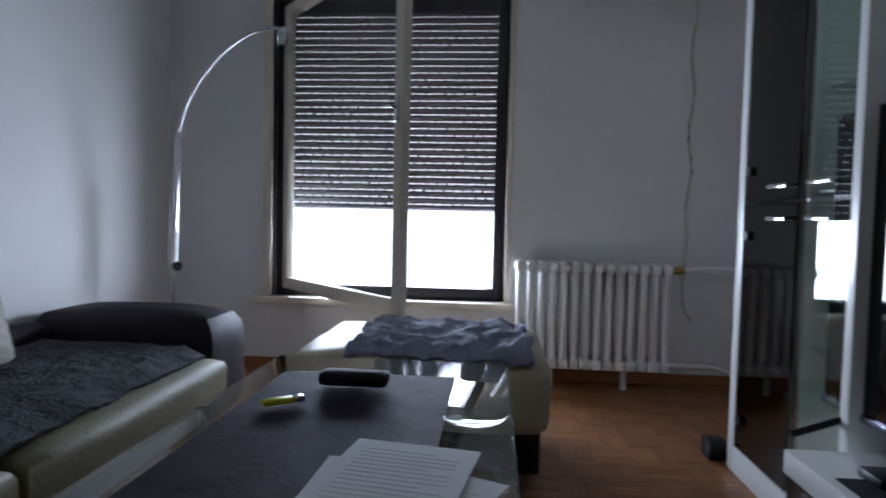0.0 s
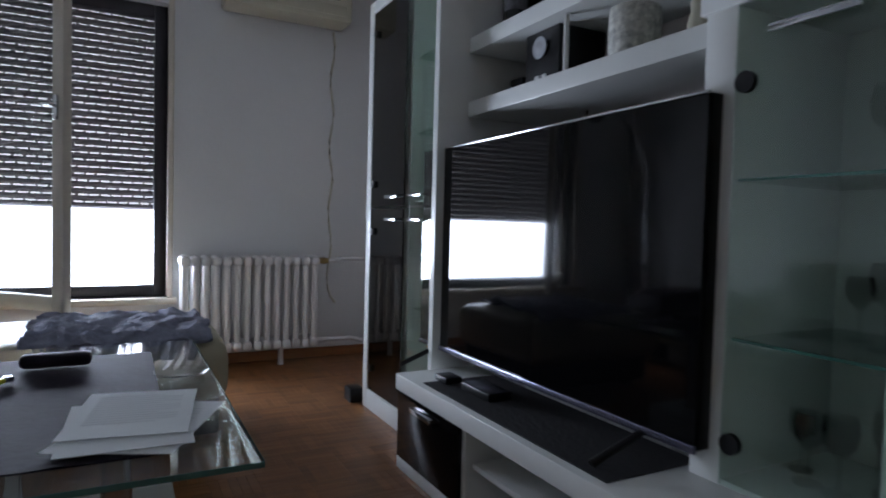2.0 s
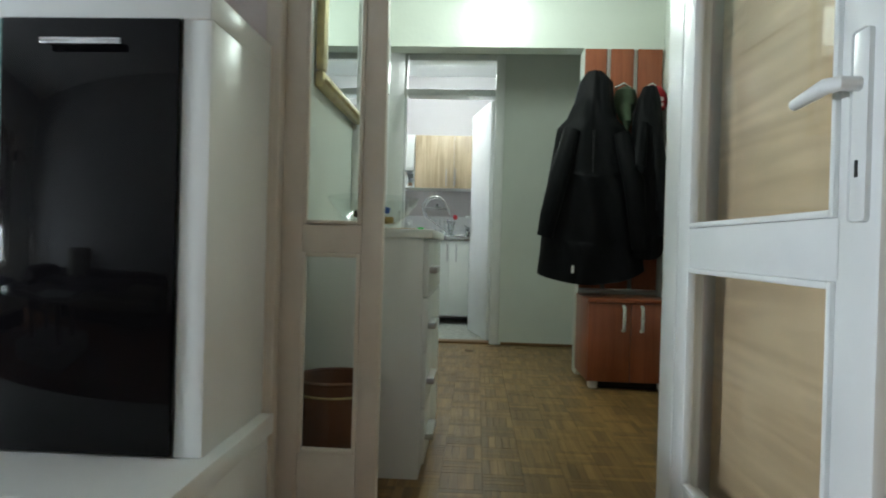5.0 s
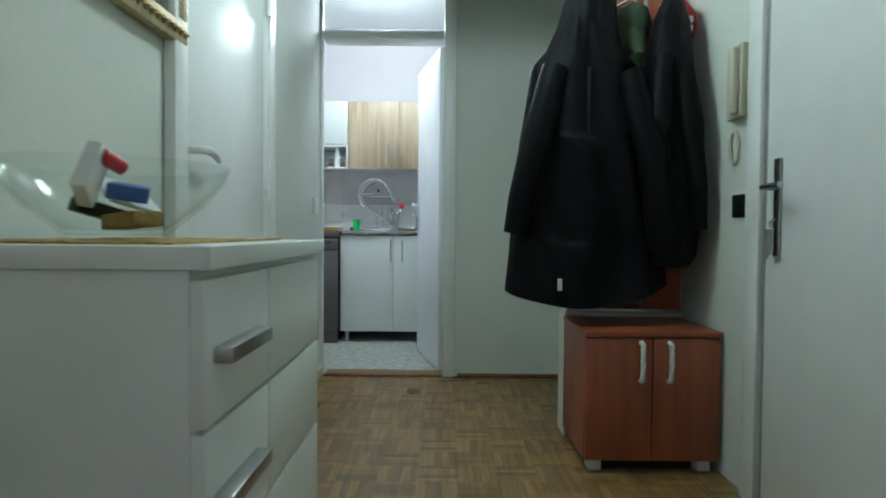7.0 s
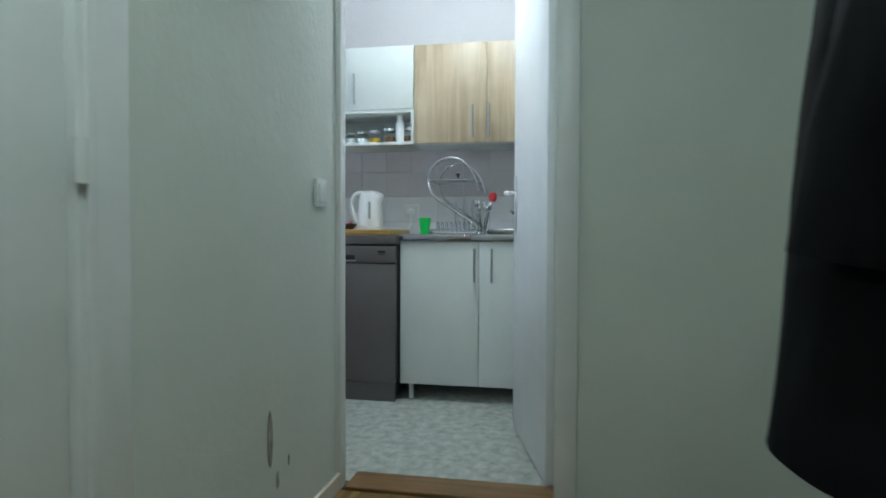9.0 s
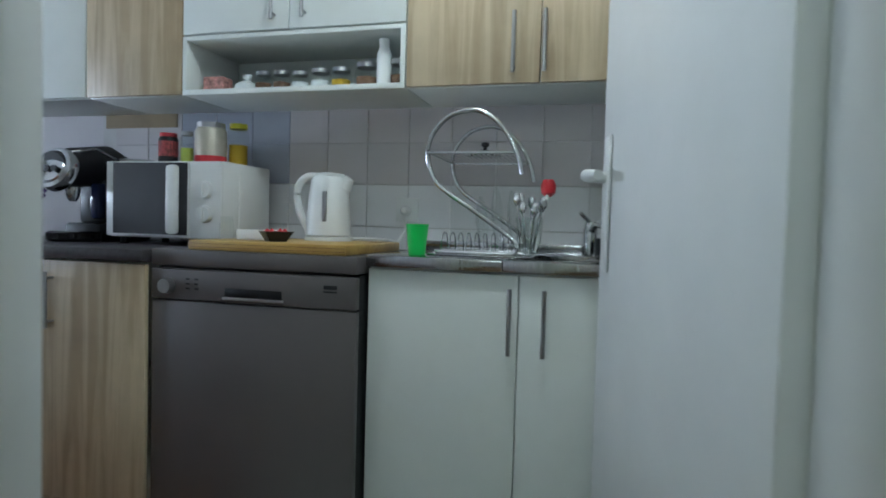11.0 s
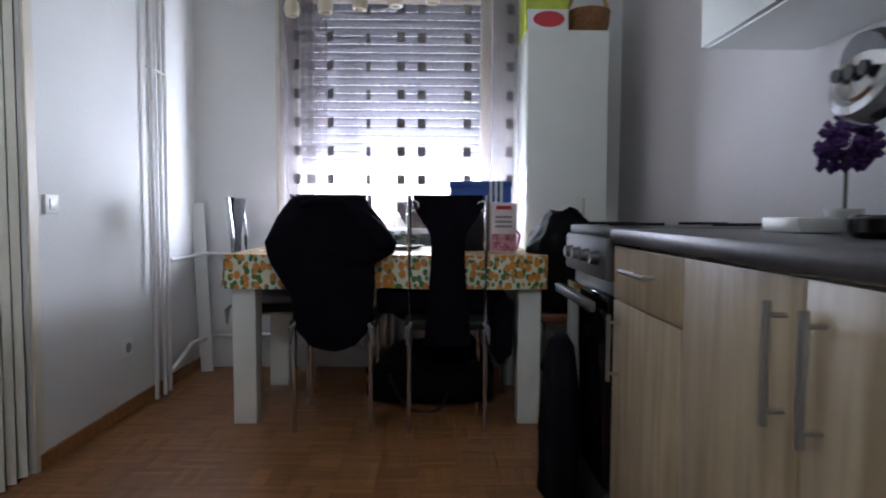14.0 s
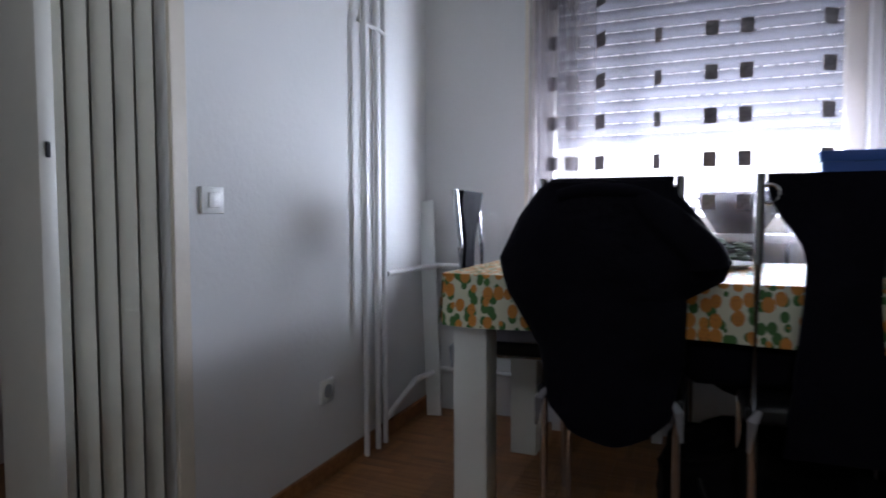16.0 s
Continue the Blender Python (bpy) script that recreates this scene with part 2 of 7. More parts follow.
M_PURPLE = mat("purple_flowers", (0.06, 0.02, 0.12), 0.9, var=0.4, scale=40, bump=0.6)
M_BAG = mat("black_bin_bag", (0.005, 0.005, 0.006), 0.75, spec=0.08, var=0.3, bump=0.5, bump_scale=25)
M_SPICE = mat("brown_spice", (0.16, 0.09, 0.05), 0.9, var=0.4, scale=60)
M_MUSTARD = mat("yellow_spice", (0.55, 0.36, 0.02), 0.8, var=0.2)
M_STAIN = mat("bare_plaster_stain", (0.30, 0.29, 0.25), 0.9, var=0.4, scale=30)
M_FOLD = mat("grey_cream_vinyl", (0.72, 0.71, 0.64), 0.45, var=0.05)
M_DIRT = mat("dark_floor_stain", (0.13, 0.08, 0.035), 0.6, var=0.3)


# ---- mesh helpers ----
def box(bm, x0, x1, y0, y1, z0, z1, bevel=0.0, m=None):
    ret = bmesh.ops.create_cube(bm, size=1.0)
    vs = ret["verts"]
    for v in vs:
        v.co = Vector((x0 + (v.co.x + 0.5) * (x1 - x0), y0 + (v.co.y + 0.5) * (y1 - y0), z0 + (v.co.z + 0.5) * (z1 - z0)))
    if bevel:
        es = list({e for v in vs for e in v.link_edges})
        out = bmesh.ops.bevel(bm, geom=es, offset=bevel, segments=2, affect='EDGES', profile=0.5)
        vs = list({v for f in out["faces"] for v in f.verts} | {v for v in vs if v.is_valid})
    if m is not None:
        bmesh.ops.transform(bm, matrix=m, verts=[v for v in vs if v.is_valid])
    return bm


def B(*a, **k):
    return box(bmesh.new(), *a, **k)


def tube(bm, pts, r, seg=10, closed=False):
    pts = [Vector(p) for p in pts]
    rings = []
    n = len(pts)
    for i, p in enumerate(pts):
        a = pts[(i - 1) % n] if closed else pts[max(i - 1, 0)]
        b = pts[(i + 1) % n] if closed else pts[min(i + 1, n - 1)]
        q = (b - a).normalized().to_track_quat('Z', 'Y')
        rr = r[i] if isinstance(r, (list, tuple)) else r
        rings.append([bm.verts.new(p + q @ Vector((rr * math.cos(2 * math.pi * j / seg), rr * math.sin(2 * math.pi * j / seg), 0))) for j in range(seg)])
    for i in range(n if closed else n - 1):
        A, C = rings[i], rings[(i + 1) % n]
        for j in range(seg):
            bm.faces.new((A[j], A[(j + 1) % seg], C[(j + 1) % seg], C[j]))
    if not closed:
        bm.faces.new(rings[0][::-1])
        bm.faces.new(rings[-1])
    return bm


def T(*a, **k):
    return tube(bmesh.new(), *a, **k)


def lathe(bm, profile, seg=24, at=(0, 0, 0)):
    at = Vector(at)
    rings = []
    for r, z in profile:
        rings.append([bm.verts.new(at + Vector((r * math.cos(2 * math.pi * j / seg), r * math.sin(2 * math.pi * j / seg), z))) for j in range(seg)])
    for A, C in zip(rings, rings[1:]):
        for j in range(seg):
            bm.faces.new((A[j], A[(j + 1) % seg], C[(j + 1) % seg], C[j]))
    bm.faces.new(rings[0][::-1])
    bm.faces.new(rings[-1])
    return bm


def L(*a, **k):
    return lathe(bmesh.new(), *a, **k)


def sheet(nx, ny, f):
    """A grid surface: f(u, v) gives the point, u and v from 0 to 1."""
    bm = bmesh.new()
    g = [[bm.verts.new(f(i / nx, j / ny)) for j in range(ny + 1)] for i in range(nx + 1)]
    for i in range(nx):
        for j in range(ny):
            bm.faces.new((g[i][j], g[i + 1][j], g[i + 1][j + 1], g[i][j + 1]))
    return bm


def thicken(bm, d):
    bmesh.ops.recalc_face_normals(bm, faces=bm.faces)
    bmesh.ops.solidify(bm, geom=list(bm.faces), thickness=d)
    return bm


def smooth(pts, n=6):
    """Points along a smooth curve through pts."""
    out = []
    p = [Vector(q) for q in pts]
    for i in range(len(p) - 1):
        a, b, c, d = p[max(i - 1, 0)], p[i], p[i + 1], p[min(i + 2, len(p) - 1)]
        for k in range(n):
            t = k / n
            out.append(0.5 * ((2 * b) + (c - a) * t + (2 * a - 5 * b + 4 * c - d) * t * t + (3 * b - a - 3 * c + d) * t ** 3))
    return out + [p[-1]]


def link(name, bm, material, smooth=True):
    bmesh.ops.recalc_face_normals(bm, faces=bm.faces)
    me = bpy.data.meshes.new(name)
    bm.to_mesh(me)
    bm.free()
    me.materials.append(material)
    for p in me.polygons:
        # broad flat faces keep their own normal, so that reflections in them stay straight
        level = len(p.vertices) == 4 and max(abs(c) for c in p.normal) > 0.9999
        if level:
            q = [me.vertices[k].co for k in p.vertices]
            level = min((q[k] - q[k - 1]).length for k in range(4)) > 0.015
        p.use_smooth = smooth and not level
    if smooth:
        me.set_sharp_from_angle(angle=radians(40))
    return new(name, me)


def part(name, bm, material, parent, label="", smooth=True):
    ob = link(name, bm, material, smooth)
    ob.parent = parent
    ob.matrix_parent_inverse = parent.matrix_world.inverted()
    if label:
        tagged(ob, label)
    return ob


def thing(name, label, category, at=(0, 0, 0), group=""):
    ob = new(name)
    ob.matrix_world = Matrix.Translation(at)
    ob.matrix_basis = Matrix.Translation(at)
    bpy.context.view_layer.update()
    return tagged(ob, label, category, group)


def solo(name, bm, material, label, category, group="", smooth=True):
    return tagged(link(name, bm, material, smooth), label, category, group)


def struct(name, bm, material, label=""):
    return tagged(link(name, bm, material, False), label, "", "", "structure")


# ---- structure ----
CEIL = 2.66
WY = 5.48       # living room window wall
TVX = 3.04      # television wall
# living room shell
struct("wall_left", B(-0.25, -0.05, -0.8, WY + 0.25, 0, CEIL), M_WALL)
bm = bmesh.new()
WX0, WX1, WZ0, WZ1 = 0.54, 1.81, 0.40, 2.02
for a in ((-0.05, WX0, 0, CEIL), (WX1, TVX + 0.1, 0, CEIL), (WX0, WX1, 0, WZ0), (WX0, WX1, WZ1, CEIL)):
    box(bm, a[0], a[1], WY, WY + 0.25, a[2], a[3])
struct("wall_window", bm, M_WALL)
bm = bmesh.new()
OY0, OY1, OZ = 0.60, 1.785, 2.3
for a in ((OY1, WY, 0, CEIL), (-0.8, OY0, 0, CEIL), (OY0, OY1, OZ, CEIL)):
    box(bm, TVX, TVX + 0.1, a[0], a[1], a[2], a[3])
struct("wall_television", bm, M_PINK)
struct("wall_back", B(-0.25, TVX + 0.1, -1.0, -0.8, 0, CEIL), M_WALL)
struct("ceiling_living", B(-0.25, TVX + 0.1, -1.0, WY + 0.25, CEIL, CEIL + 0.1), M_CEIL)
# hall
HX = 6.41       # kitchen door wall
struct("wall_hall_north", B(TVX + 0.1, HX, 1.81, 1.93, 0, CEIL), M_HALLW)
struct("wall_hall_south", B(TVX + 0.1, HX, -0.10, 0.02, 0, CEIL), M_HALLW)
struct("wall_pillar", B(5.33, 5.47, 0.02, 0.525, 0, CEIL), M_HALLW)
struct("beam", B(5.33, 5.47, 0.525, 1.81, 2.10, CEIL), M_HALLW)
bm = bmesh.new()
KY0, KY1, KZ = 0.985, 1.81, 2.38
for a in ((0.02, KY0, 0, CEIL), (KY0, KY1, KZ, CEIL)):
    box(bm, HX, HX + 0.12, a[0], a[1], a[2], a[3])
struct("wall_kitchen_door", bm, M_HALLW)
struct("ceiling_hall", B(TVX + 0.1, HX + 0.12, -0.1, 1.93, CEIL, CEIL + 0.1), M_CEIL)
# kitchen and dining room
KX, FY, DX = 8.08, 5.80, 5.573
struct("wall_kitchen", B(KX, KX + 0.2, -0.9, FY + 0.25, 0, CEIL), M_KWALL)
bm = bmesh.new()
VX0, VX1, VZ0, VZ1 = 6.10, 7.32, 0.84, 2.25
for a in ((DX - 0.12, VX0, 0, CEIL), (VX1, KX, 0, CEIL), (VX0, VX1, 0, VZ0), (VX0, VX1, VZ1, CEIL)):
    box(bm, a[0], a[1], FY, FY + 0.25, a[2], a[3])
struct("wall_dining_window", bm, M_WALL)
bm = bmesh.new()
for a in ((4.28, FY, 0, CEIL), (1.93, 3.2, 0, CEIL), (3.2, 4.28, 2.2, CEIL)):
    box(bm, DX - 0.12, DX, a[0], a[1], a[2], a[3])
struct("wall_dining_left", bm, M_WALL)
struct("wall_dining_return", B(DX, HX + 0.12, 1.93, 2.0, 0, CEIL), M_WALL)
struct("wall_kitchen_south", B(HX, KX + 0.2, -1.0, -0.9, 0, CEIL), M_WALL)
struct("wall_kitchen_west", B(HX, HX + 0.12, -0.9, 0.02, 0, CEIL), M_WALL)
struct("ceiling_kitchen", B(DX - 0.12, KX + 0.2, -1.0, FY + 0.25, CEIL + 0.001, CEIL + 0.1), M_CEIL)
# room beyond the folding door
struct("wall_side_room", B(4.3, 4.4, 2.6, 4.8, 0, CEIL), M_PINK)
struct("wall_side_room_far", B(4.4, DX - 0.12, 4.7, 4.8, 0, CEIL), M_PINK)
struct("wall_side_room_near", B(4.4, DX - 0.12, 2.6, 2.7, 0, CEIL), M_PINK)
struct("ceiling_side_room", B(4.3, DX - 0.12, 2.6, 4.8, CEIL, CEIL + 0.1), M_CEIL)
# floors under the parquet and the vinyl
struct("floor_slab", B(-0.3, KX + 0.2, -1.0, FY + 0.3, -0.12, -0.012), M_SUBFLOOR)
struct("floor_vinyl", B(HX + 0.06, KX, -0.9, 2.3, -0.012, 0.0), M_VINYL)
# plain ground far below, outside the windows
struct("ground", B(-300, 300, -300, 300, -9.2, -9.0), mat("dry_ground", (0.35, 0.33, 0.28), 0.9, var=0.2, scale=0.2))


def skirting(name, x0, x1, y0, y1, material, h=0.06):
    struct(name, B(x0, x1, y0, y1, 0, h, 0.004), material)


skirting("baseboard_hall_north", 5.32, HX, 1.795, 1.809, M_CREAM)
skirting("baseboard_hall_end", HX - 0.014, HX - 0.001, 0.05, KY0 - 0.02, M_SILL, 0.022)
skirting("baseboard_living", 0.0, 3.0, WY - 0.014, WY - 0.001, M_PARQ_RED)
skirting("baseboard_dining", DX + 0.001, DX + 0.016, 4.3, FY, M_PARQ_RED)


# ---- windows ----
def shutter_window(name, x0, x1, y, z0, z1, low, slat, slat_mat, frame_mat, label, gap=0.0036):
    w = tagged(thing(name, label, "window", ((x0 + x1) / 2, y, z0)), kind="structure")
    f = 0.065
    for nm, a in (("frame_left", (x0, x0 + f, z0, z1)), ("frame_right", (x1 - f, x1, z0, z1)), ("frame_bottom", (x0 + f, x1 - f, z0, z0 + f)), ("frame_top", (x0 + f, x1 - f, z1 - f, z1))):
        part(nm, B(a[0], a[1], y, y + 0.07, a[2], a[3], 0.006), frame_mat, w)
    z = low
    i = 0
    while z < z1 + 0.02:
        bm = bmesh.new()
        n = 7
        top = slat - gap
        prof = [(0.012 * math.sin(math.pi * k / n), top * k / n) for k in range(n + 1)]
        va = [[bm.verts.new((xx, y + 0.14 - d, z + h)) for d, h in prof] for xx in (x0 + 0.02, x1 - 0.02)]
        vb = [[bm.verts.new((xx, y + 0.148 - d * 0.6, z + h)) for d, h in prof] for xx in (x0 + 0.02, x1 - 0.02)]
        for k in range(n):
            bm.faces.new((va[0][k], va[1][k], va[1][k + 1], va[0][k + 1]))
            bm.faces.new((vb[0][k], vb[0][k + 1], vb[1][k + 1], vb[1][k]))
        bm.faces.new((va[0][0], vb[0][0], vb[1][0], va[1][0]))
        bm.faces.new((va[0][n], va[1][n], vb[1][n], vb[0][n]))
        # short webs tie neighbouring slats, leaving dashes of light between them
        xx = x0 + 0.03 + (0.02 if i % 2 else 0)
        while xx < x1 - 0.03:
            box(bm, xx, xx + 0.014, y + 0.139, y + 0.144, z + top, z + slat + 0.001)
            xx += 0.055
        part("slat", bm, slat_mat, w)
        z += slat
        i += 1
    return w


win = shutter_window("window_1", WX0, WX1, WY + 0.06, WZ0, WZ1, 0.885, 0.0388, M_SHUTTER, M_DARKFRAME, "dark wooden window with a grey roller shutter mostly lowered")
part("sill", B(WX0 - 0.09, WX1 + 0.05, WY - 0.05, WY + 0.06, WZ0 - 0.035, WZ0, 0.006), M_CREAM, win, "cream painted sill")
part("casing", B(WX0 - 0.045, WX0, WY - 0.018, WY + 0.06, WZ0, CEIL - 0.3, 0.004), M_CREAM, win)
part("casing", B(WX1, WX1 + 0.03, WY - 0.012, WY + 0.06, WZ0, WZ1 + 0.03, 0.004), M_CREAM, win)

# inner casement, standing ajar into the room: hinged at the window's outer side
cas = tagged(thing("window_casement", "cream painted window casement standing ajar", "window", (WX0 + 0.04, WY - 0.005, WZ0 + 0.02)), kind="structure")
cw, ch, cf = 1.17, 1.53, 0.062
for nm, a in (("stile", (0, cf, 0, ch)), ("stile", (cw - cf, cw, 0, ch)), ("rail", (cf, cw - cf, 0, cf)), ("rail", (cf, cw - cf, ch - cf, ch))):
    ob = part(nm, B(a[0], a[1], -0.02, 0.02, a[2], a[3], 0.005), M_CREAM, cas)
    ob.matrix_parent_inverse = Matrix()
pane = part("pane", B(cf, cw - cf, -0.002, 0.002, cf, ch - cf), M_GLASS, cas)
pane.matrix_parent_inverse = Matrix()
pane.visible_shadow = False
bm = B(cw - 0.045, cw - 0.02, -0.035, -0.02, 0.78, 0.88, 0.004)
tube(bm, [(cw - 0.033, -0.03, 0.84), (cw - 0.033, -0.055, 0.84), (cw - 0.07, -0.06, 0.84)], 0.007)
ob = part("handle", bm, M_CHROME, cas)
ob.matrix_parent_inverse = Matrix()
cas.matrix_basis = pose(0.602, WY + 0.045, 0.443, 0, 0, -47.6)

win2 = shutter_window("window_2", VX0, VX1, FY + 0.06, VZ0, VZ1, 1.22, 0.05, M_SHUTTER_L, M_CREAM, "dining window with a pale roller shutter half lowered", 0.0034)
part("sill", B(VX0 - 0.05, VX1 + 0.05, FY - 0.12, FY + 0.06, VZ0 - 0.03, VZ0, 0.006), M_WHITE, win2)
part("casing", B(VX0 - 0.05, VX0, FY - 0.012, FY + 0.06, VZ0 - 0.6, VZ1, 0.004), M_CREAM, win2)


# ---- radiator ----
def radiator():
    r = thing("radiator", "white enamelled cast iron column radiator", "radiator", (2.25, WY - 0.12, 0))
    n, x0, x1 = 14, 1.86, 2.63
    dx = (x1 - x0) / n
    y = WY - 0.13
    for i in range(n):
        x = x0 + dx * (i + 0.5)
        bm = bmesh.new()
        for yy in (y - 0.055, y + 0.055):
            tube(bm, [(x, yy, 0.14), (x, yy, 0.61)], 0.017, 8)
        box(bm, x - dx * 0.48, x + dx * 0.48, y - 0.085, y + 0.085, 0.105, 0.16, 0.02)
        box(bm, x - dx * 0.48, x + dx * 0.48, y - 0.085, y + 0.085, 0.585, 0.64, 0.022)
        part("column", bm, M_RAD, r)
    for x in (2.05, 2.42):
        part("foot", L([(0.02, 0), (0.016, 0.02), (0.016, 0.11)], 10, (x, y, 0)), M_RAD, r)
    part("valve", T([(2.63, y, 0.61), (2.67, y, 0.61), (2.70, y, 0.61)], [0.014, 0.022, 0.014]), mat("brass", (0.35, 0.25, 0.1), 0.4, 0.8), r, "small brass valve")
    part("pipe", T([(2.70, y, 0.61), (2.80, y, 0.62), (3.02, y, 0.62)], 0.013), M_RAD, r)
    part("pipe", T([(2.63, y, 0.13), (2.85, y, 0.13), (2.95, y, 0.10), (2.98, y, 0.0)], 0.013), M_RAD, r)
    return r


radiator()

# air conditioner and its cable
ac = thing("air_conditioner", "old ivory wall air conditioner above the radiator", "air conditioner", (2.42, WY - 0.1, 2.03))
part("body", B(2.08, 2.80, WY - 0.2, WY - 0.001, 2.03, 2.31, 0.02), M_IVORYP, ac)
part("flap", B(2.12, 2.76, WY - 0.206, WY - 0.19, 2.06, 2.12, 0.005), M_IVORYP, ac)
part("badge", B(2.60, 2.72, WY - 0.206, WY - 0.199, 2.15, 2.18, 0.003), M_BLACK, ac)
pts = [(2.74 + 0.012 * math.sin(k * 1.3), WY - 0.012, 2.02 - k * 0.0835) for k in range(20)]
pts += [(2.75, WY - 0.02, 0.38), (2.78, WY - 0.02, 0.34)]
solo("cable", T(pts, 0.006, 8), M_IVORYP, "ivory cable hanging down the wall from the air conditioner", "cable")

# overcast brightness outside, as a plain far backdrop beyond each window
M_OUT = glow("hazy_daylight", (0.93, 0.96, 1.0), 5.5)
struct("backdrop", B(-70, 80, 60, 60.5, -9, 60), M_OUT)


# ---- living room things ----
def handle_bar(name, x, y0, y1, z, parent, depth=0.02, material=M_CHROME):
    """A slim horizontal bar handle on a front that faces -x."""
    bm = B(x - depth, x - depth + 0.008, y0, y1, z - 0.007, z + 0.007, 0.002)
    for y in (y0 + 0.01, y1 - 0.016):
        box(bm, x - depth + 0.007, x, y, y + 0.006, z - 0.004, z + 0.004)
    return part(name, bm, material, parent)


def tall_cabinet():
    c = thing("tall_display_cabinet", "tall white lacquered display cabinet with smoked and clear glass doors", "cabinet", (2.8, 4.03, 0))
    x0, x1, y0, y1, h = 2.58, 3.035, 3.70, 4.40, 1.83
    part("side_panel", B(x0, x1, y0, y0 + 0.035, 0, h, 0.003), M_WHITE, c)
    part("side_panel", B(x0, x1, y1 - 0.05, y1, 0, h, 0.003), M_WHITE, c)
    part("top_panel", B(x0, x1, y0 + 0.035, y1 - 0.05, h - 0.05, h, 0.003), M_WHITE, c)
    part("base_panel", B(x0, x1, y0 + 0.035, y1 - 0.05, 0, 0.085, 0.003), M_WHITE, c)
    part("back_panel", B(x1 - 0.01, x1, y0 + 0.035, y1 - 0.05, 0.085, h - 0.05), M_WHITE, c)
    part("divider", B(x0 + 0.03, x1 - 0.01, 3.985, 4.0, 0.085, h - 0.05), M_WHITE, c)
    for z in (0.5, 0.93, 1.2, 1.5):
        part("shelf", B(x0 + 0.05, x1 - 0.011, y0 + 0.037, 3.983, z, z + 0.007), M_GREENGLASS if z != 0.93 else M_WHITE, c)
    for z0, z1 in ((0.09, 0.905), (0.915, h - 0.055)):
        d = part("door", B(x0 + 0.004, x0 + 0.012, 3.995, y1 - 0.052, z0, z1), M_DARKGLASS, c, "smoked glass door")
        handle_bar("handle", x0 + 0.004, 4.03, 4.15, 0.955 if z0 > 0.5 else 0.86, d)
        d2 = part("door", B(x0 + 0.004, x0 + 0.012, y0 + 0.037, 3.985, z0, z1), M_GREENGLASS, c, "clear glass door")
        handle_bar("handle", x0 + 0.004, 3.80, 3.92, 0.955 if z0 > 0.5 else 0.86, d2)
        for z in (z0 + 0.1, z1 - 0.1):
            part("hinge", T([(x0 + 0.001, y1 - 0.09, z), (x0 - 0.008, y1 - 0.09, z)], 0.016, 14), M_BLACK, d)
    return c


tall_cabinet()
for i, (z, h, r, m) in enumerate(((1.507, 0.16, 0.035, M_MUSTARD), (1.207, 0.10, 0.03, M_BLACK), (0.937, 0.07, 0.04, M_WHITEP), (0.507, 0.05, 0.05, M_WHITEP))):
    solo(("bottle", "jar", "bowl", "bowl")[i], L([(r * 0.9, 0), (r, 0.01), (r, h * 0.7), (r * 0.5, h * 0.85), (r * 0.5, h)], 18, (2.8, 3.82, z)), m,
         ("yellow bottle on the glass shelf", "small black jar on the glass shelf", "white bowl on the cabinet shelf", "white bowl on the lower glass shelf")[i], ("bottle", "jar", "bowl", "bowl")[i])


def tv_bench():
    b = thing("tv_bench", "long low white television bench with open cubbies and a black drawer", "tv bench", (2.7, 2.7, 0))
    x0, x1, y0, y1, zt = 2.425, 3.035, 1.735, 3.668, 0.328
    part("top", B(x0, x1, y0, y1, zt - 0.055, zt, 0.004), M_WHITE, b)
    part("base", B(x0 + 0.01, x1, y0 + 0.02, y1, 0, 0.045, 0.003), M_WHITE, b)
    part("back_panel", B(x1 - 0.012, x1, y0 + 0.03, y1 - 0.02, 0.045, zt - 0.055), M_WHITE, b)
    for y, w in ((y1 - 0.018, 0.018), (3.205, 0.02), (2.715, 0.02), (2.22, 0.02), (y0 + 0.012, 0.018)):
        part("divider", B(x0 + 0.015, x1 - 0.012, y, y + w, 0.045, zt - 0.055, 0.002), M_WHITE, b)
    for a, c in ((2.735, 3.205), (2.24, 2.715)):
        part("shelf", B(x0 + 0.04, x1 - 0.012, a, c, 0.155, 0.171, 0.002), M_WHITE, b)
    for a, c in ((3.225, y1 - 0.018), (y0 + 0.03, 2.22)):
        d = part("drawer_front", B(x0 + 0.002, x0 + 0.016, a, c, 0.048, zt - 0.058, 0.002), M_BLACKGLOSS, b, "black gloss drawer front")
        bm = B(x0 - 0.022, x0 + 0.002, (a + c) / 2 - 0.07, (a + c) / 2 + 0.07, 0.238, 0.254, 0.003)
        part("handle", bm, M_CHROME, d)
    return b


tv_bench()
solo("media_player", B(2.60, 2.82, 2.80, 3.05, 0.172, 0.21, 0.006), M_BLACK, "flat black media player in the bench cubby", "media player")
solo("small_carton", B(2.56, 2.66, 2.36, 2.46, 0.172, 0.22, 0.003), mat("red_white_carton", (0.6, 0.3, 0.28), 0.6, var=0.6, scale=18), "small red and white carton in the cubby", "box")


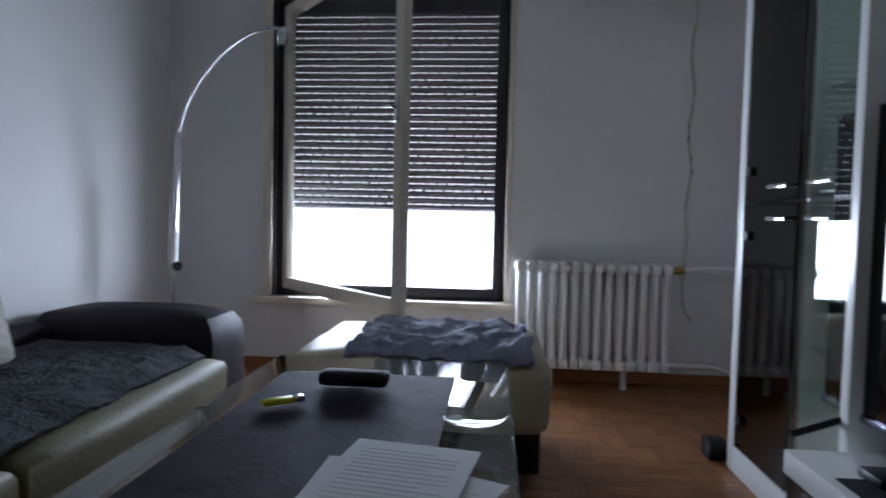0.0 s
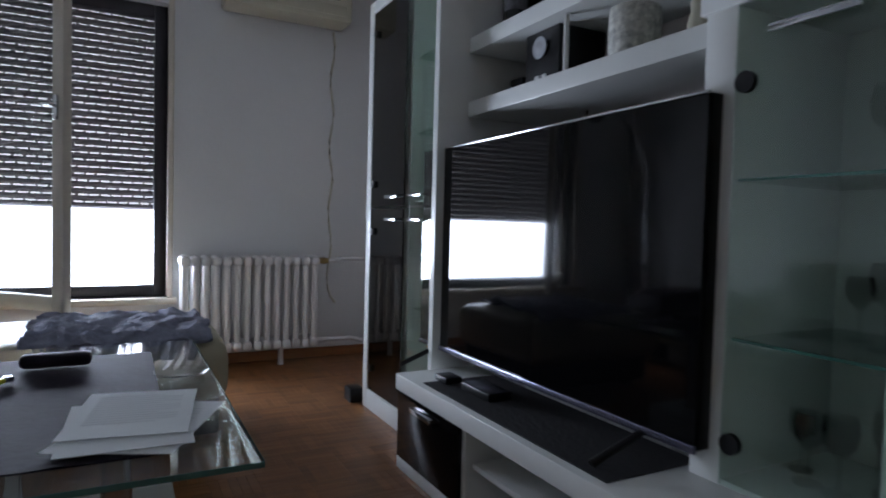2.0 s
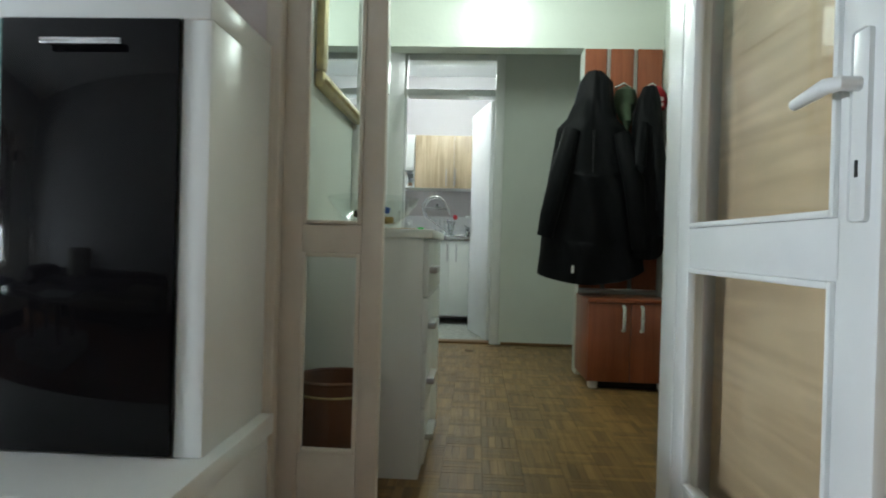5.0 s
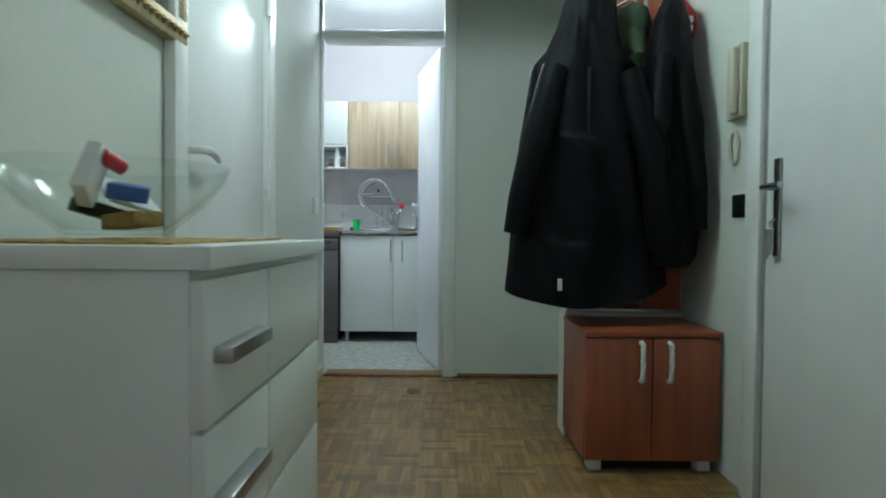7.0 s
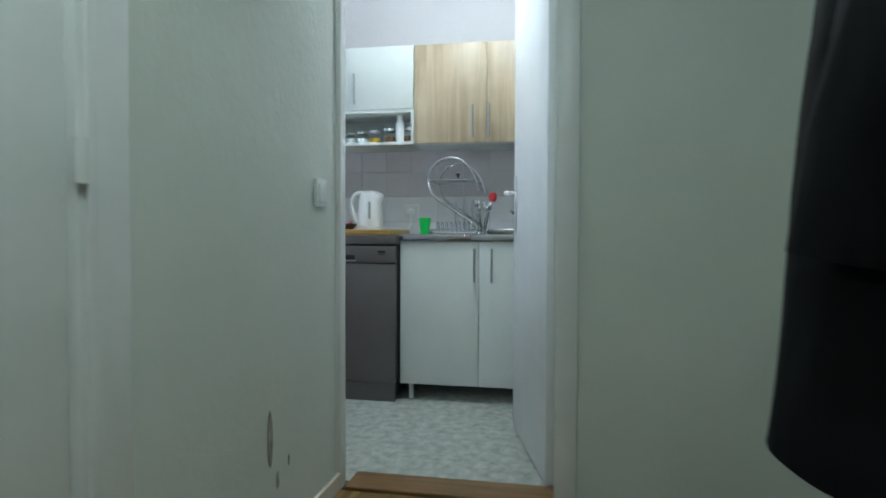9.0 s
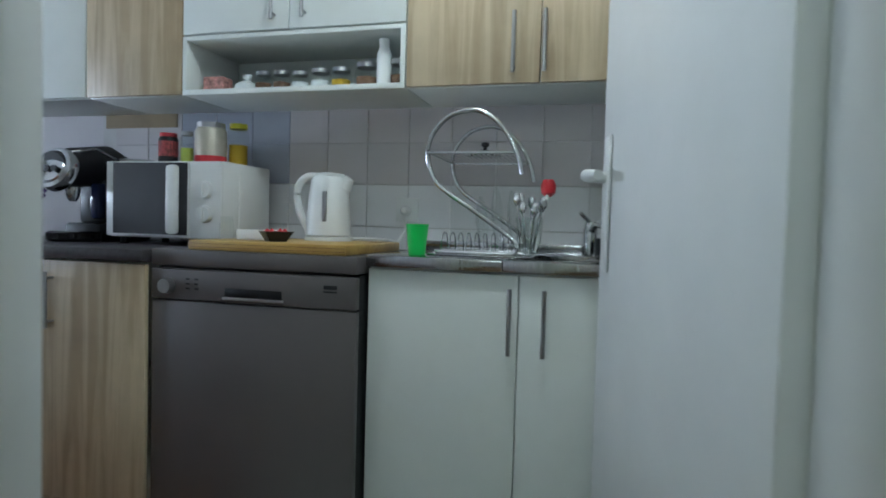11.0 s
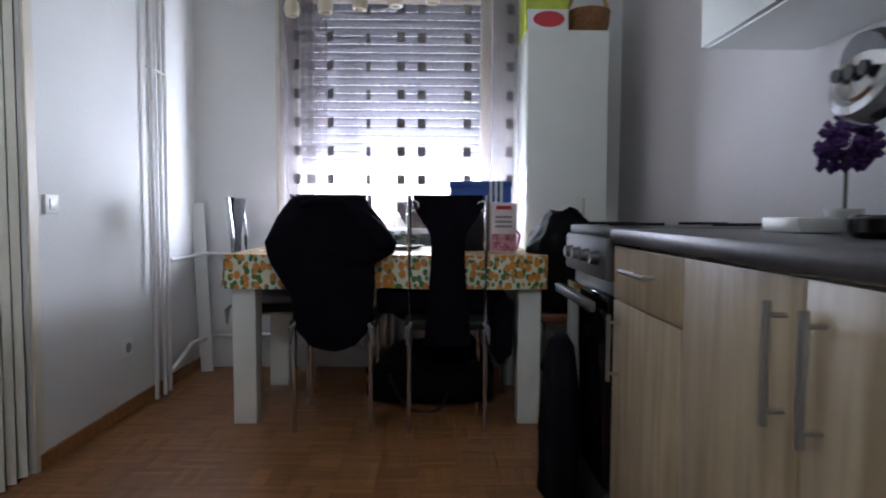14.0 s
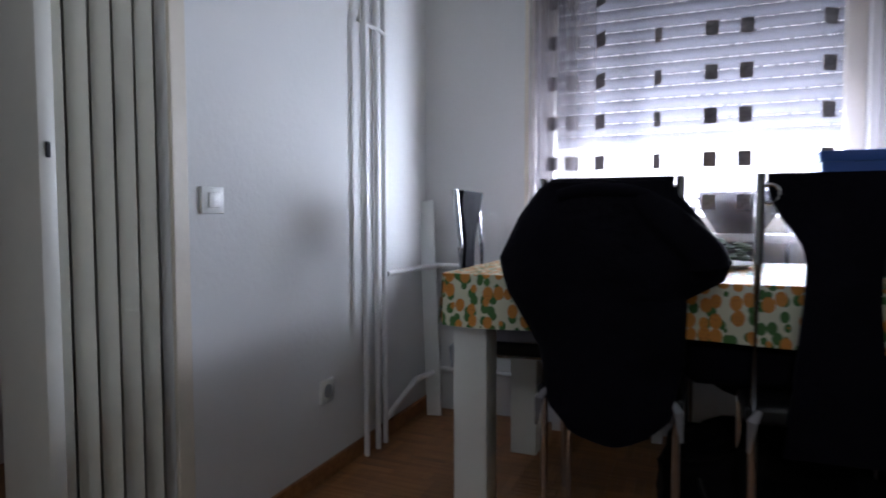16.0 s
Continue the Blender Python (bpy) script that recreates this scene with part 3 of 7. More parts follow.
def television():
    t = thing("television", "large black flat television on two splayed feet", "television", (2.62, 3.2, 0.329))
    y0, y1, z0, z1 = 2.585, 3.87, 0.392, 1.118
    part("housing", B(2.615, 2.66, y0 + 0.002, y1 - 0.002, z0, z1, 0.004), M_BLACKGLOSS, t)
    part("screen", B(2.612, 2.616, y0 + 0.003, y1 - 0.003, z0 + 0.014, z1 - 0.005), M_SCREEN, t, "glossy dark screen")
    part("bezel", B(2.606, 2.618, y0, y1, z0 - 0.004, z0 + 0.014, 0.003), mat("steel_blue_bezel", (0.22, 0.22, 0.3), 0.25, 0.8), t, "steel-blue lower bezel")
    part("bezel", B(2.608, 2.618, y0, y1, z1 - 0.005, z1 + 0.002, 0.002), M_CHROME, t)
    for y in (y0 + 0.14, y1 - 0.14):
        bm = T([(2.64, y, 0.402), (2.475, y + 0.01, 0.338)], 0.009, 8)
        tube(bm, [(2.64, y, 0.402), (2.80, y + 0.01, 0.338)], 0.009, 8)
        part("foot", bm, M_BLACK, t)
    part("bracket", B(2.66, 2.70, 3.0, 3.4, 0.55, 0.95, 0.01), M_BLACK, t)
    return t


television()
solo("bench_mat", B(2.45, 2.72, 2.66, 3.50, 0.3285, 0.332), mat("black_felt", (0.02, 0.02, 0.022), 0.9, bump=0.3), "thin black mat under the television", "mat")
solo("cable_box", B(2.52, 2.60, 3.22, 3.38, 0.3325, 0.358, 0.004), M_BLACK, "small black receiver box on the mat", "receiver")
solo("power_adapter", B(2.50, 2.56, 3.44, 3.52, 0.3325, 0.354, 0.006), M_BLACK, "black power adapter on the mat", "adapter")
solo("cable", T([(2.96, 3.35, 1.26), (2.97, 3.36, 1.15), (2.94, 3.30, 1.0)], 0.006, 8), M_BLACK, "black cable behind the television", "cable")


def wall_cabinet():
    c = thing("display_cabinet", "white display cabinet with a clear and a black glass door", "cabinet", (2.84, 2.2, 0.341))
    x0, x1, y0, y1, z0, z1 = 2.655, 3.035, 1.768, 2.635, 0.329, 1.352
    part("side_panel", B(x0, x1, y0, y0 + 0.065, z0, z1 - 0.066, 0.003), M_WHITE, c)
    part("side_panel", B(x0, x1, y1 - 0.075, y1, z0, z1 - 0.066, 0.003), M_WHITE, c)
    part("top_panel", B(x0 - 0.004, x1, y0, y1 + 0.015, z1 - 0.066, z1, 0.003), M_WHITE, c)
    part("back_panel", B(x1 - 0.01, x1, y0 + 0.065, y1 - 0.075, z0, z1 - 0.066), M_WHITE, c)
    part("divider", B(x0 + 0.004, x1 - 0.01, 2.238, 2.27, z0, z1 - 0.066), M_WHITE, c)
    part("base_panel", B(x0 + 0.005, x1 - 0.01, 2.27, y1 - 0.075, z0, z0 + 0.012), M_WHITE, c)
    for z in (0.622, 0.94):
        part("shelf", B(x0 + 0.02, x1 - 0.011, 2.272, y1 - 0.077, z, z + 0.007), M_GREENGLASS, c, "glass shelf")
        part("shelf_edge", B(x0 + 0.015, x0 + 0.02, 2.272, y1 - 0.077, z, z + 0.006), M_GLASSEDGE, c)
    d = part("door", B(x0 - 0.006, x0, 2.243, y1 - 0.078, z0 + 0.006, z1 - 0.07), M_GREENGLASS, c, "clear glass door")
    part("door_edge", B(x0 - 0.0065, x0 + 0.0005, 2.238, 2.243, z0 + 0.006, z1 - 0.07), M_GLASSEDGE, d)
    handle_bar("handle", x0 - 0.006, 2.32, 2.48, 1.215, d)
    for z in (0.424, 1.128):
        part("hinge", T([(x0 - 0.005, y1 - 0.105, z), (x0 - 0.018, y1 - 0.105, z)], 0.021, 16), M_BLACK, d, "round black hinge")
    d = part("door", B(x0 - 0.012, x0, y0 + 0.068, 2.236, z0 + 0.004, z1 - 0.068, 0.002), M_BLACKGLOSS, c, "black gloss door")
    handle_bar("handle", x0 - 0.012, 1.955, 2.135, 1.228, d)
    return c


wall_cabinet()


def wine_glass(x, y, z, s=1.0):
    prof = [(0.03, 0), (0.03, 0.003), (0.004, 0.01), (0.004, 0.07), (0.03, 0.10), (0.034, 0.13), (0.028, 0.16), (0.0265, 0.16), (0.032, 0.13), (0.028, 0.102), (0.001, 0.075)]
    solo("wine_glass", L([(r * s, h * s) for r, h in prof], 16, (x, y, z)), M_GLASS, "clear stemmed wine glass in the display cabinet", "glass", "glasses in the cabinet")


for x, y, z, s in ((2.80, 2.47, 0.342, 0.9), (2.88, 2.36, 0.342, 1.0), (2.86, 2.52, 0.342, 0.8), (2.82, 2.33, 0.342, 0.7), (2.80, 2.41, 0.342, 0.95), (2.82, 2.35, 0.630, 1.0), (2.90, 2.44, 0.630, 0.8), (2.82, 2.36, 0.948, 1.05), (2.90, 2.31, 0.948, 0.9)):
    wine_glass(x, y, z, s)

# wall shelves
for z, y0 in ((1.236, 2.652), (1.466, 1.95)):
    solo("wall_shelf", B(2.702, 3.035, y0, 3.698, z, z + 0.056, 0.003), M_WHITE, "thick white floating wall shelf above the television", "shelf", "wall shelves")
solo("shelf_support", T([(2.735, 3.19, 1.292), (2.735, 3.19, 1.466)], 0.008, 10), M_WHITEP, "thin white rod between the two shelves", "support")


def boxy(name, a, material, label, category, bevel=0.004):
    return solo(name, B(*a, bevel=bevel), material, label, category)


sp = thing("speaker", "black bookshelf speaker with a pale cone", "speaker", (2.86, 3.35, 1.2925))
part("case", B(2.765, 2.95, 3.26, 3.435, 1.2925, 1.47, 0.004), M_BLACK, sp)
part("cone", L([(0.008, 0.012), (0.032, 0.0), (0.035, 0.004), (0.035, 0.006)], 20), mat("grey_cone", (0.45, 0.47, 0.5), 0.4), sp).matrix_local = pose(-0.099, 0.0, 0.118, 0, -90, 0)
for y in (3.32, 3.355):
    part("badge", B(2.761, 2.765, y, y + 0.022, 1.315, 1.325), M_WHITEP, sp)
boxy("small_speaker", (2.77, 2.86, 3.46, 3.53, 1.2925, 1.345), M_BLACK, "small black speaker beside the larger one", "speaker")
boxy("dark_cup", (2.90, 2.97, 3.08, 3.20, 1.2925, 1.355), M_BLACK, "dark box behind the shelf support", "box")
solo("ceramic_vase", L([(0.062, 0), (0.068, 0.01), (0.069, 0.09), (0.066, 0.138), (0.06, 0.14), (0.06, 0.12)], 22, (2.80, 2.985, 1.2925)), mat("patterned_ivory_ceramic", (0.55, 0.55, 0.50), 0.5, var=0.5, scale=60, bump=0.5), "ivory patterned ceramic vase on the lower shelf", "vase")
solo("glass_plate", L([(0.06, 0), (0.11, 0.004), (0.11, 0.006), (0.06, 0.003)], 24), mat("pale_green_glass", (0.5, 0.56, 0.48), 0.2), "pale greenish plate leaning on the wall", "plate").matrix_basis = pose(2.99, 2.86, 1.40, 0, 82, 0)
boxy("green_lighter", (2.74, 2.78, 2.84, 2.90, 1.2925, 1.302), mat("lime_plastic", (0.2, 0.6, 0.08), 0.4), "lime green lighter on the shelf", "lighter")
solo("figurine", L([(0.015, 0), (0.022, 0.02), (0.014, 0.05), (0.017, 0.07), (0.004, 0.085)], 14, (2.745, 2.735, 1.2925)), M_IVORYP, "small cream figurine on the shelf", "figurine")
boxy("wood_block", (2.76, 2.81, 2.665, 2.705, 1.2925, 1.39), mat("pink_wood", (0.45, 0.3, 0.24), 0.6), "small rosy wooden block on the shelf", "ornament")


def bottle(x, y, z, h, r, m, label):
    b = thing("bottle", label, "bottle", (x, y, z), "bottles on the upper shelf")
    part("body", L([(r, 0), (r, h * 0.6), (r * 0.4, h * 0.75), (r * 0.35, h * 0.94)], 18, (x, y, z)), m, b)
    part("cap", L([(r * 0.42, h * 0.93), (r * 0.42, h)], 14, (x, y, z)), M_BLACK, b)
    part("label_band", L([(r * 1.01, h * 0.15), (r * 1.01, h * 0.45)], 18, (x, y, z)), mat("dark_label", (0.10, 0.10, 0.11), 0.6, var=0.8, scale=40), b)


M_DARKBOTTLE = mat("dark_bottle_glass", (0.012, 0.014, 0.014), 0.1)
for y, h, r in ((3.50, 0.29, 0.04), (3.29, 0.30, 0.038), (3.20, 0.26, 0.034), (3.13, 0.24, 0.03)):
    bottle(2.765, y, 1.5225, h, r, M_DARKBOTTLE, "dark glass bottle with a black label")
boxy("gift_box", (2.82, 2.98, 3.36, 3.67, 1.5225, 1.84), M_BLACK, "tall black gift carton on the upper shelf", "box")
boxy("blue_box", (2.755, 2.90, 2.95, 3.085, 1.5225, 1.78), mat("petrol_blue_card", (0.02, 0.10, 0.20), 0.5), "petrol blue box on the upper shelf", "box")
boxy("book", (2.755, 2.90, 2.90, 2.945, 1.5225, 1.77), mat("maroon_card", (0.08, 0.02, 0.03), 0.6), "maroon book standing on the upper shelf", "book")
solo("model_figure", T([(2.88, 2.82, 1.5225), (2.88, 2.82, 1.58), (2.86, 2.80, 1.62), (2.88, 2.78, 1.72)], [0.04, 0.035, 0.02, 0.012]), M_BLACK, "black model on the upper shelf", "ornament")
boxy("wooden_stick", (2.86, 2.875, 2.55, 2.75, 1.5225, 1.565), M_BASKET, "brown wooden stick on the upper shelf", "stick")
# on the display cabinet
ZT = 1.3525
boxy("red_camera_box", (2.67, 2.72, 2.45, 2.54, ZT, ZT + 0.045), M_ORANGE, "small black and orange box on the cabinet", "box")
solo("headphones", T([(2.72 + 0.04 * math.cos(a), 2.34 + 0.06 * math.sin(a), ZT + 0.02 + 0.02 * math.sin(a * 2)) for a in [k * math.pi / 8 for k in range(17)]], 0.016, 8), M_BLACK, "black headphones lying on the cabinet", "headphones")
sg = thing("wire_sign", "white plaque in a black wire frame on the cabinet", "sign", (2.9, 2.02, ZT))
part("plaque", B(2.74, 2.745, 1.93, 2.13, ZT, ZT + 0.10), M_WHITEP, sg)
part("frame", T([(2.737, 1.90, ZT + 0.006), (2.737, 2.14, ZT + 0.006), (2.737, 2.14, ZT + 0.115), (2.737, 1.90, ZT + 0.115)], 0.005, 8, closed=True), M_BLACK, sg)
for k in range(6):
    part("ornament", B(2.736, 2.74, 1.96 + k * 0.026, 1.975 + k * 0.026, ZT + 0.03 + 0.03 * (k % 2), ZT + 0.05 + 0.03 * (k % 2)), M_BLACK, sg)
solo("pink_bottle", L([(0.034, 0), (0.036, 0.01), (0.036, 0.2), (0.03, 0.22)], 20, (2.70, 2.02, ZT)), M_PINKP, "hot pink plastic bottle on the cabinet", "bottle")
boxy("blue_pouch", (2.67, 2.74, 1.88, 1.97, ZT, ZT + 0.055), M_BLUEP, "blue pouch on the cabinet", "pouch", 0.015)
solo("sunglasses", T([(2.70, 1.86, ZT + 0.04), (2.71, 1.82, ZT + 0.05), (2.74, 1.80, ZT + 0.012)], 0.008, 8), M_BLACK, "dark sunglasses on the cabinet", "sunglasses")


# coffee table
def coffee_table():
    t = thing("coffee_table", "glass coffee table on a white base with steel posts", "table", (1.35, 3.4, 0))
    x0, x1, y0, y1, z = 1.16, 1.795, 2.757, 3.885, 0.433
    part("glass_top", B(x0, x1, y0, y1, z, z + 0.012, 0.003), M_GREENGLASS, t, "clear glass top")
    part("glass_edge", B(x0, x1, y0 - 0.0015, y0 - 0.0005, z + 0.001, z + 0.011), M_GLASSEDGE, t)
    part("glass_edge", B(x1 + 0.0005, x1 + 0.0015, y0, y1, z + 0.001, z + 0.011), M_GLASSEDGE, t)
    part("base", B(1.23, 1.712, 2.95, 3.55, 0.0, 0.13, 0.006), M_WHITE, t)
    for x in (1.36, 1.58):
        for y in (3.06, 3.44):
            part("post", L([(0.034, 0.13), (0.034, 0.134), (0.028, 0.136), (0.028, 0.433)], 18, (x, y, 0)), M_CHROME, t, "steel post")
    return t


coffee_table()
TZ = 0.4455
solo("table_runner", thicken(sheet(24, 30, lambda u, v: Vector((1.24 + 0.425 * u, 2.85 + 0.86 * v, TZ + 0.002 + 0.0015 * noise.noise(Vector((u * 9, v * 9, 0)))))), 0.003), M_TABLEDARK, "dark woven runner on the glass table", "runner")
for i, (x, y, a, w, h) in enumerate(((1.625, 3.00, -24, 0.21, 0.297), (1.60, 3.01, -2, 0.21, 0.297), (1.612, 3.075, -9, 0.21, 0.297))):
    p = thing("paper_sheet", "white printed paper sheet lying on the glass table", "paper", (x, y, TZ + 0.008 + i * 0.002), "papers on the table")
    part("sheet", B(x - w / 2, x + w / 2, y - h / 2, y + h / 2, TZ + 0.008 + i * 0.002, TZ + 0.009 + i * 0.002), M_PAPER, p)
    for k in range(13):
        part("text_line", B(x - w * 0.38, x + w * (0.38 if k % 4 else 0.2), y + 0.11 - k * 0.015, y + 0.1118 - k * 0.015, TZ + 0.0091 + i * 0.002, TZ + 0.0093 + i * 0.002), M_PRINT, p)
    p.matrix_basis = pose(x, y, TZ + 0.008 + i * 0.002, 0, 0, a)
lg = thing("lighter", "yellow plastic lighter on the runner", "lighter", (1.268, 3.546, TZ + 0.006))
part("body", B(1.225, 1.29, 3.535, 3.558, TZ + 0.006, TZ + 0.018, 0.004), M_YELLOW, lg)
part("cap", B(1.291, 1.312, 3.536, 3.557, TZ + 0.006, TZ + 0.018, 0.003), M_CHROME, lg)
lg.matrix_basis = pose(1.33, 3.43, TZ + 0.006, 0, 0, 38)
solo("spectacle_case", B(1.36, 1.52, 3.56, 3.625, TZ + 0.006, TZ + 0.038, 0.014), M_TABLEDARK, "dark spectacle case on the runner", "case")
solo("ashtray", L([(0.04, 0), (0.055, 0.003), (0.065, 0.012), (0.062, 0.012), (0.05, 0.005), (0.001, 0.004)], 24, (1.72, 3.40, TZ)), M_GLASS, "round clear glass ashtray on the table", "ashtray")


def cushion(x0, x1, y0, y1, z0, z1, puff=0.02, nx=16, ny=16):
    """A soft block: rounded, slightly domed and creased."""
    bm = bmesh.new()
    box(bm, x0, x1, y0, y1, z0, z1)
    bmesh.ops.subdivide_edges(bm, edges=list(bm.edges), cuts=9, use_grid_fill=True)
    cx, cy, cz = (x0 + x1) / 2, (y0 + y1) / 2, (z0 + z1) / 2
    hx, hy, hz = (x1 - x0) / 2, (y1 - y0) / 2, (z1 - z0) / 2
    for v in bm.verts:
        u, w, s = (v.co.x - cx) / hx, (v.co.y - cy) / hy, (v.co.z - cz) / hz
        k = puff
        v.co.z += k * s * (1 - u ** 4) * (1 - w ** 4)
        v.co.x -= 1.2 * k * u * max(abs(s) ** 6, 0) + 0.3 * k * u * abs(w) ** 6
        v.co.y -= 1.2 * k * w * max(abs(s) ** 6, 0) + 0.3 * k * w * abs(u) ** 6
        v.co += Vector((noise.noise(v.co * 7), noise.noise(v.co * 7 + Vector((9, 0, 0))), noise.noise(v.co * 7 + Vector((0, 9, 0))))) * 0.006
    return bm


def sofa():
    s = thing("sofa", "dark leather sofa with cream seat cushions", "sofa", (0.3, 3.6, 0))
    part("arm", cushion(-0.03, 0.72, 4.40, 4.72, 0.04, 0.44, 0.03), M_LEATHER, s, "dark brown leather arm")
    # base leather darkened for the shade under the seat
    part("base", cushion(-0.03, 0.68, 2.2, 4.39, 0.04, 0.17, 0.01), mat("shaded_beige_leather", (0.10, 0.09, 0.065), 0.5, var=0.1, bump=0.2), s, "beige leather base with its shade in the colour")
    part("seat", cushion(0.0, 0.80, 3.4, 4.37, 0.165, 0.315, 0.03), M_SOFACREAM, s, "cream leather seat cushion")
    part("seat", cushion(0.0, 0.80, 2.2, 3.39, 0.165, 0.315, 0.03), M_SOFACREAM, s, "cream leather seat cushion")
    part("backrest", cushion(-0.04, 0.12, 2.2, 4.39, 0.2, 0.42, 0.03), M_LEATHER, s)
    for y in (2.4, 4.7):
        part("foot", B(0.42, 0.48, y, y + 0.06, 0, 0.05, 0.004), M_BLACK, s)


sofa()
random.seed(4)


def throw_pt(u, v):
    x = 0.06 + 0.68 * u + 0.03 * noise.noise(Vector((v * 6, 1, 0)))
    y = 2.7 + 1.60 * v + 0.04 * noise.noise(Vector((u * 5, 4, 0)))
    z = 0.368 + 0.012 * noise.noise(Vector((u * 7, v * 14, 3))) + 0.008 * noise.noise(Vector((u * 25, v * 50, 1)))
    if u > 0.9:
        z -= (u - 0.9) * 0.35
    return Vector((x, y, z))


solo("sofa_throw", thicken(sheet(40, 90, throw_pt), 0.014), M_THROW, "grey fluffy throw spread on the sofa seat", "throw")


def pillow_pt(u, v):
    a, b = u * 2 - 1, v * 2 - 1
    return Vector((0.22 * a, 0.22 * b, 0.08 * (1 - a ** 4) * (1 - b ** 4) + 0.003 * math.sin(v * 70)))


bm = sheet(20, 60, pillow_pt)
bm2 = sheet(20, 60, lambda u, v: Vector((pillow_pt(u, v).x, pillow_pt(u, v).y, -pillow_pt(u, v).z - 0.001)))
me_tmp = bpy.data.meshes.new("tmp")
bm2.to_mesh(me_tmp)
bm.from_mesh(me_tmp)
bm2.free()
bpy.data.meshes.remove(me_tmp)
pl = solo("ribbed_pillow", bm, M_PILLOW, "ivory ribbed throw pillow leaning on the sofa back", "pillow")
pl.matrix_basis = pose(0.11, 3.85, 0.475, 64, 0, 66)

# ottoman with blanket
ot = thing("ottoman", "cream leather ottoman on a dark base", "ottoman", (1.5, 4.5, 0))
part("seat", cushion(1.10, 1.94, 4.06, 4.76, 0.18, 0.402, 0.025), M_CREAMLEATHER, ot, "cream leather top")
part("base", B(1.16, 1.91, 4.10, 4.72, 0.05, 0.19, 0.01), M_LEATHER, ot, "dark leather base")
for x in (1.17, 1.80):
    for y in (4.17, 4.66):
        part("foot", B(x, x + 0.05, y, y + 0.05, 0, 0.05, 0.004), M_CHROME, ot)


def blanket_pt(u, v):
    x = 1.30 + 0.58 * u + 0.04 * noise.noise(Vector((v * 4, 2, 0)))
    y = 4.07 + 0.56 * v + 0.05 * noise.noise(Vector((u * 4, 5, 0)))
    z = 0.443 + 0.020 * noise.noise(Vector((u * 8, v * 8, 7))) + 0.010 * noise.noise(Vector((u * 22, v * 22, 2)))
    if v < 0.12:
        z -= (0.12 - v) * 0.25
    return Vector((x, y, z))


solo("blanket", thicken(sheet(60, 60, blanket_pt), 0.012), M_BLANKET, "grey-blue fringed blanket crumpled on the ottoman", "blanket")

# arched floor lamp
fl = thing("arc_floor_lamp", "chrome arc floor lamp with a clear globe shade", "floor lamp", (0.20, 5.04, 0))
part("base", L([(0.14, 0), (0.14, 0.03), (0.12, 0.04), (0.03, 0.045)], 30, (0.20, 5.04, 0)), M_CHROME, fl)
part("pole", T([(0.20, 5.04, 0.04), (0.225, 5.03, 0.7), (0.265, 5.0, 1.22)], 0.014, 12), M_CHROME, fl)
part("sleeve", T([(0.216, 5.035, 0.60), (0.228, 5.03, 0.88)], 0.022, 12), M_WHITEP, fl, "pale sleeve")
part("knob", T([(0.215, 5.04, 0.586), (0.255, 5.01, 0.586)], [0.014, 0.024], 12), M_BLACK, fl)
arc = smooth([(0.265, 5.0, 1.22), (0.30, 4.99, 1.33), (0.38, 4.99, 1.47), (0.49, 4.99, 1.59), (0.60, 5.0, 1.67), (0.70, 5.0, 1.70), (0.755, 5.0, 1.69)], 4)
part("arm", T(arc, 0.007, 10), M_CHROME, fl)
part("shade", L([(0.02, 0.08), (0.05, 0.06), (0.058, 0.03), (0.05, 0.0), (0.03, -0.02), (0.028, -0.02), (0.045, 0.0), (0.052, 0.03), (0.045, 0.055), (0.015, 0.075)], 24, (0.765, 5.0, 1.60)), M_GLASS, fl, "clear glass globe")
part("socket", L([(0.02, 0.0), (0.022, 0.05), (0.015, 0.08)], 14, (0.765, 5.0, 1.62)), M_CHROME, fl)
solo("floor_object", B(2.53, 2.60, 4.43, 4.52, 0, 0.07, 0.01), M_BLACK, "dark low object on the floor beside the tall cabinet", "box")
# grained wardrobe behind the open glazed door
wd = thing("oak_wardrobe", "pale grained oak wardrobe behind the glazed door", "wardrobe", (2.2, 0.1, 0))
part("body", B(1.4, 3.02, -0.2, 0.53, 0, 2.3, 0.004), M_OAKH, wd)
for x in (1.4, 2.2):
    part("door", B(x + 0.004, x + 0.806, 0.531, 0.55, 0.08, 2.29, 0.003), M_OAKH, wd)


# ---- glazed double door between living room and hall ----
def frame_strip(name, a, material=M_CREAM):
    return struct(name, B(*a, bevel=0.004), material)


frame_strip("door_frame", (TVX - 0.012, TVX + 0.112, OY1 - 0.045, OY1, 0, OZ))
frame_strip("door_frame", (TVX - 0.012, TVX + 0.112, OY0, OY0 + 0.045, 0, OZ), M_DOORWHITE)
frame_strip("door_frame", (TVX - 0.012, TVX + 0.112, OY0 + 0.045, OY1 - 0.045, OZ - 0.045, OZ))


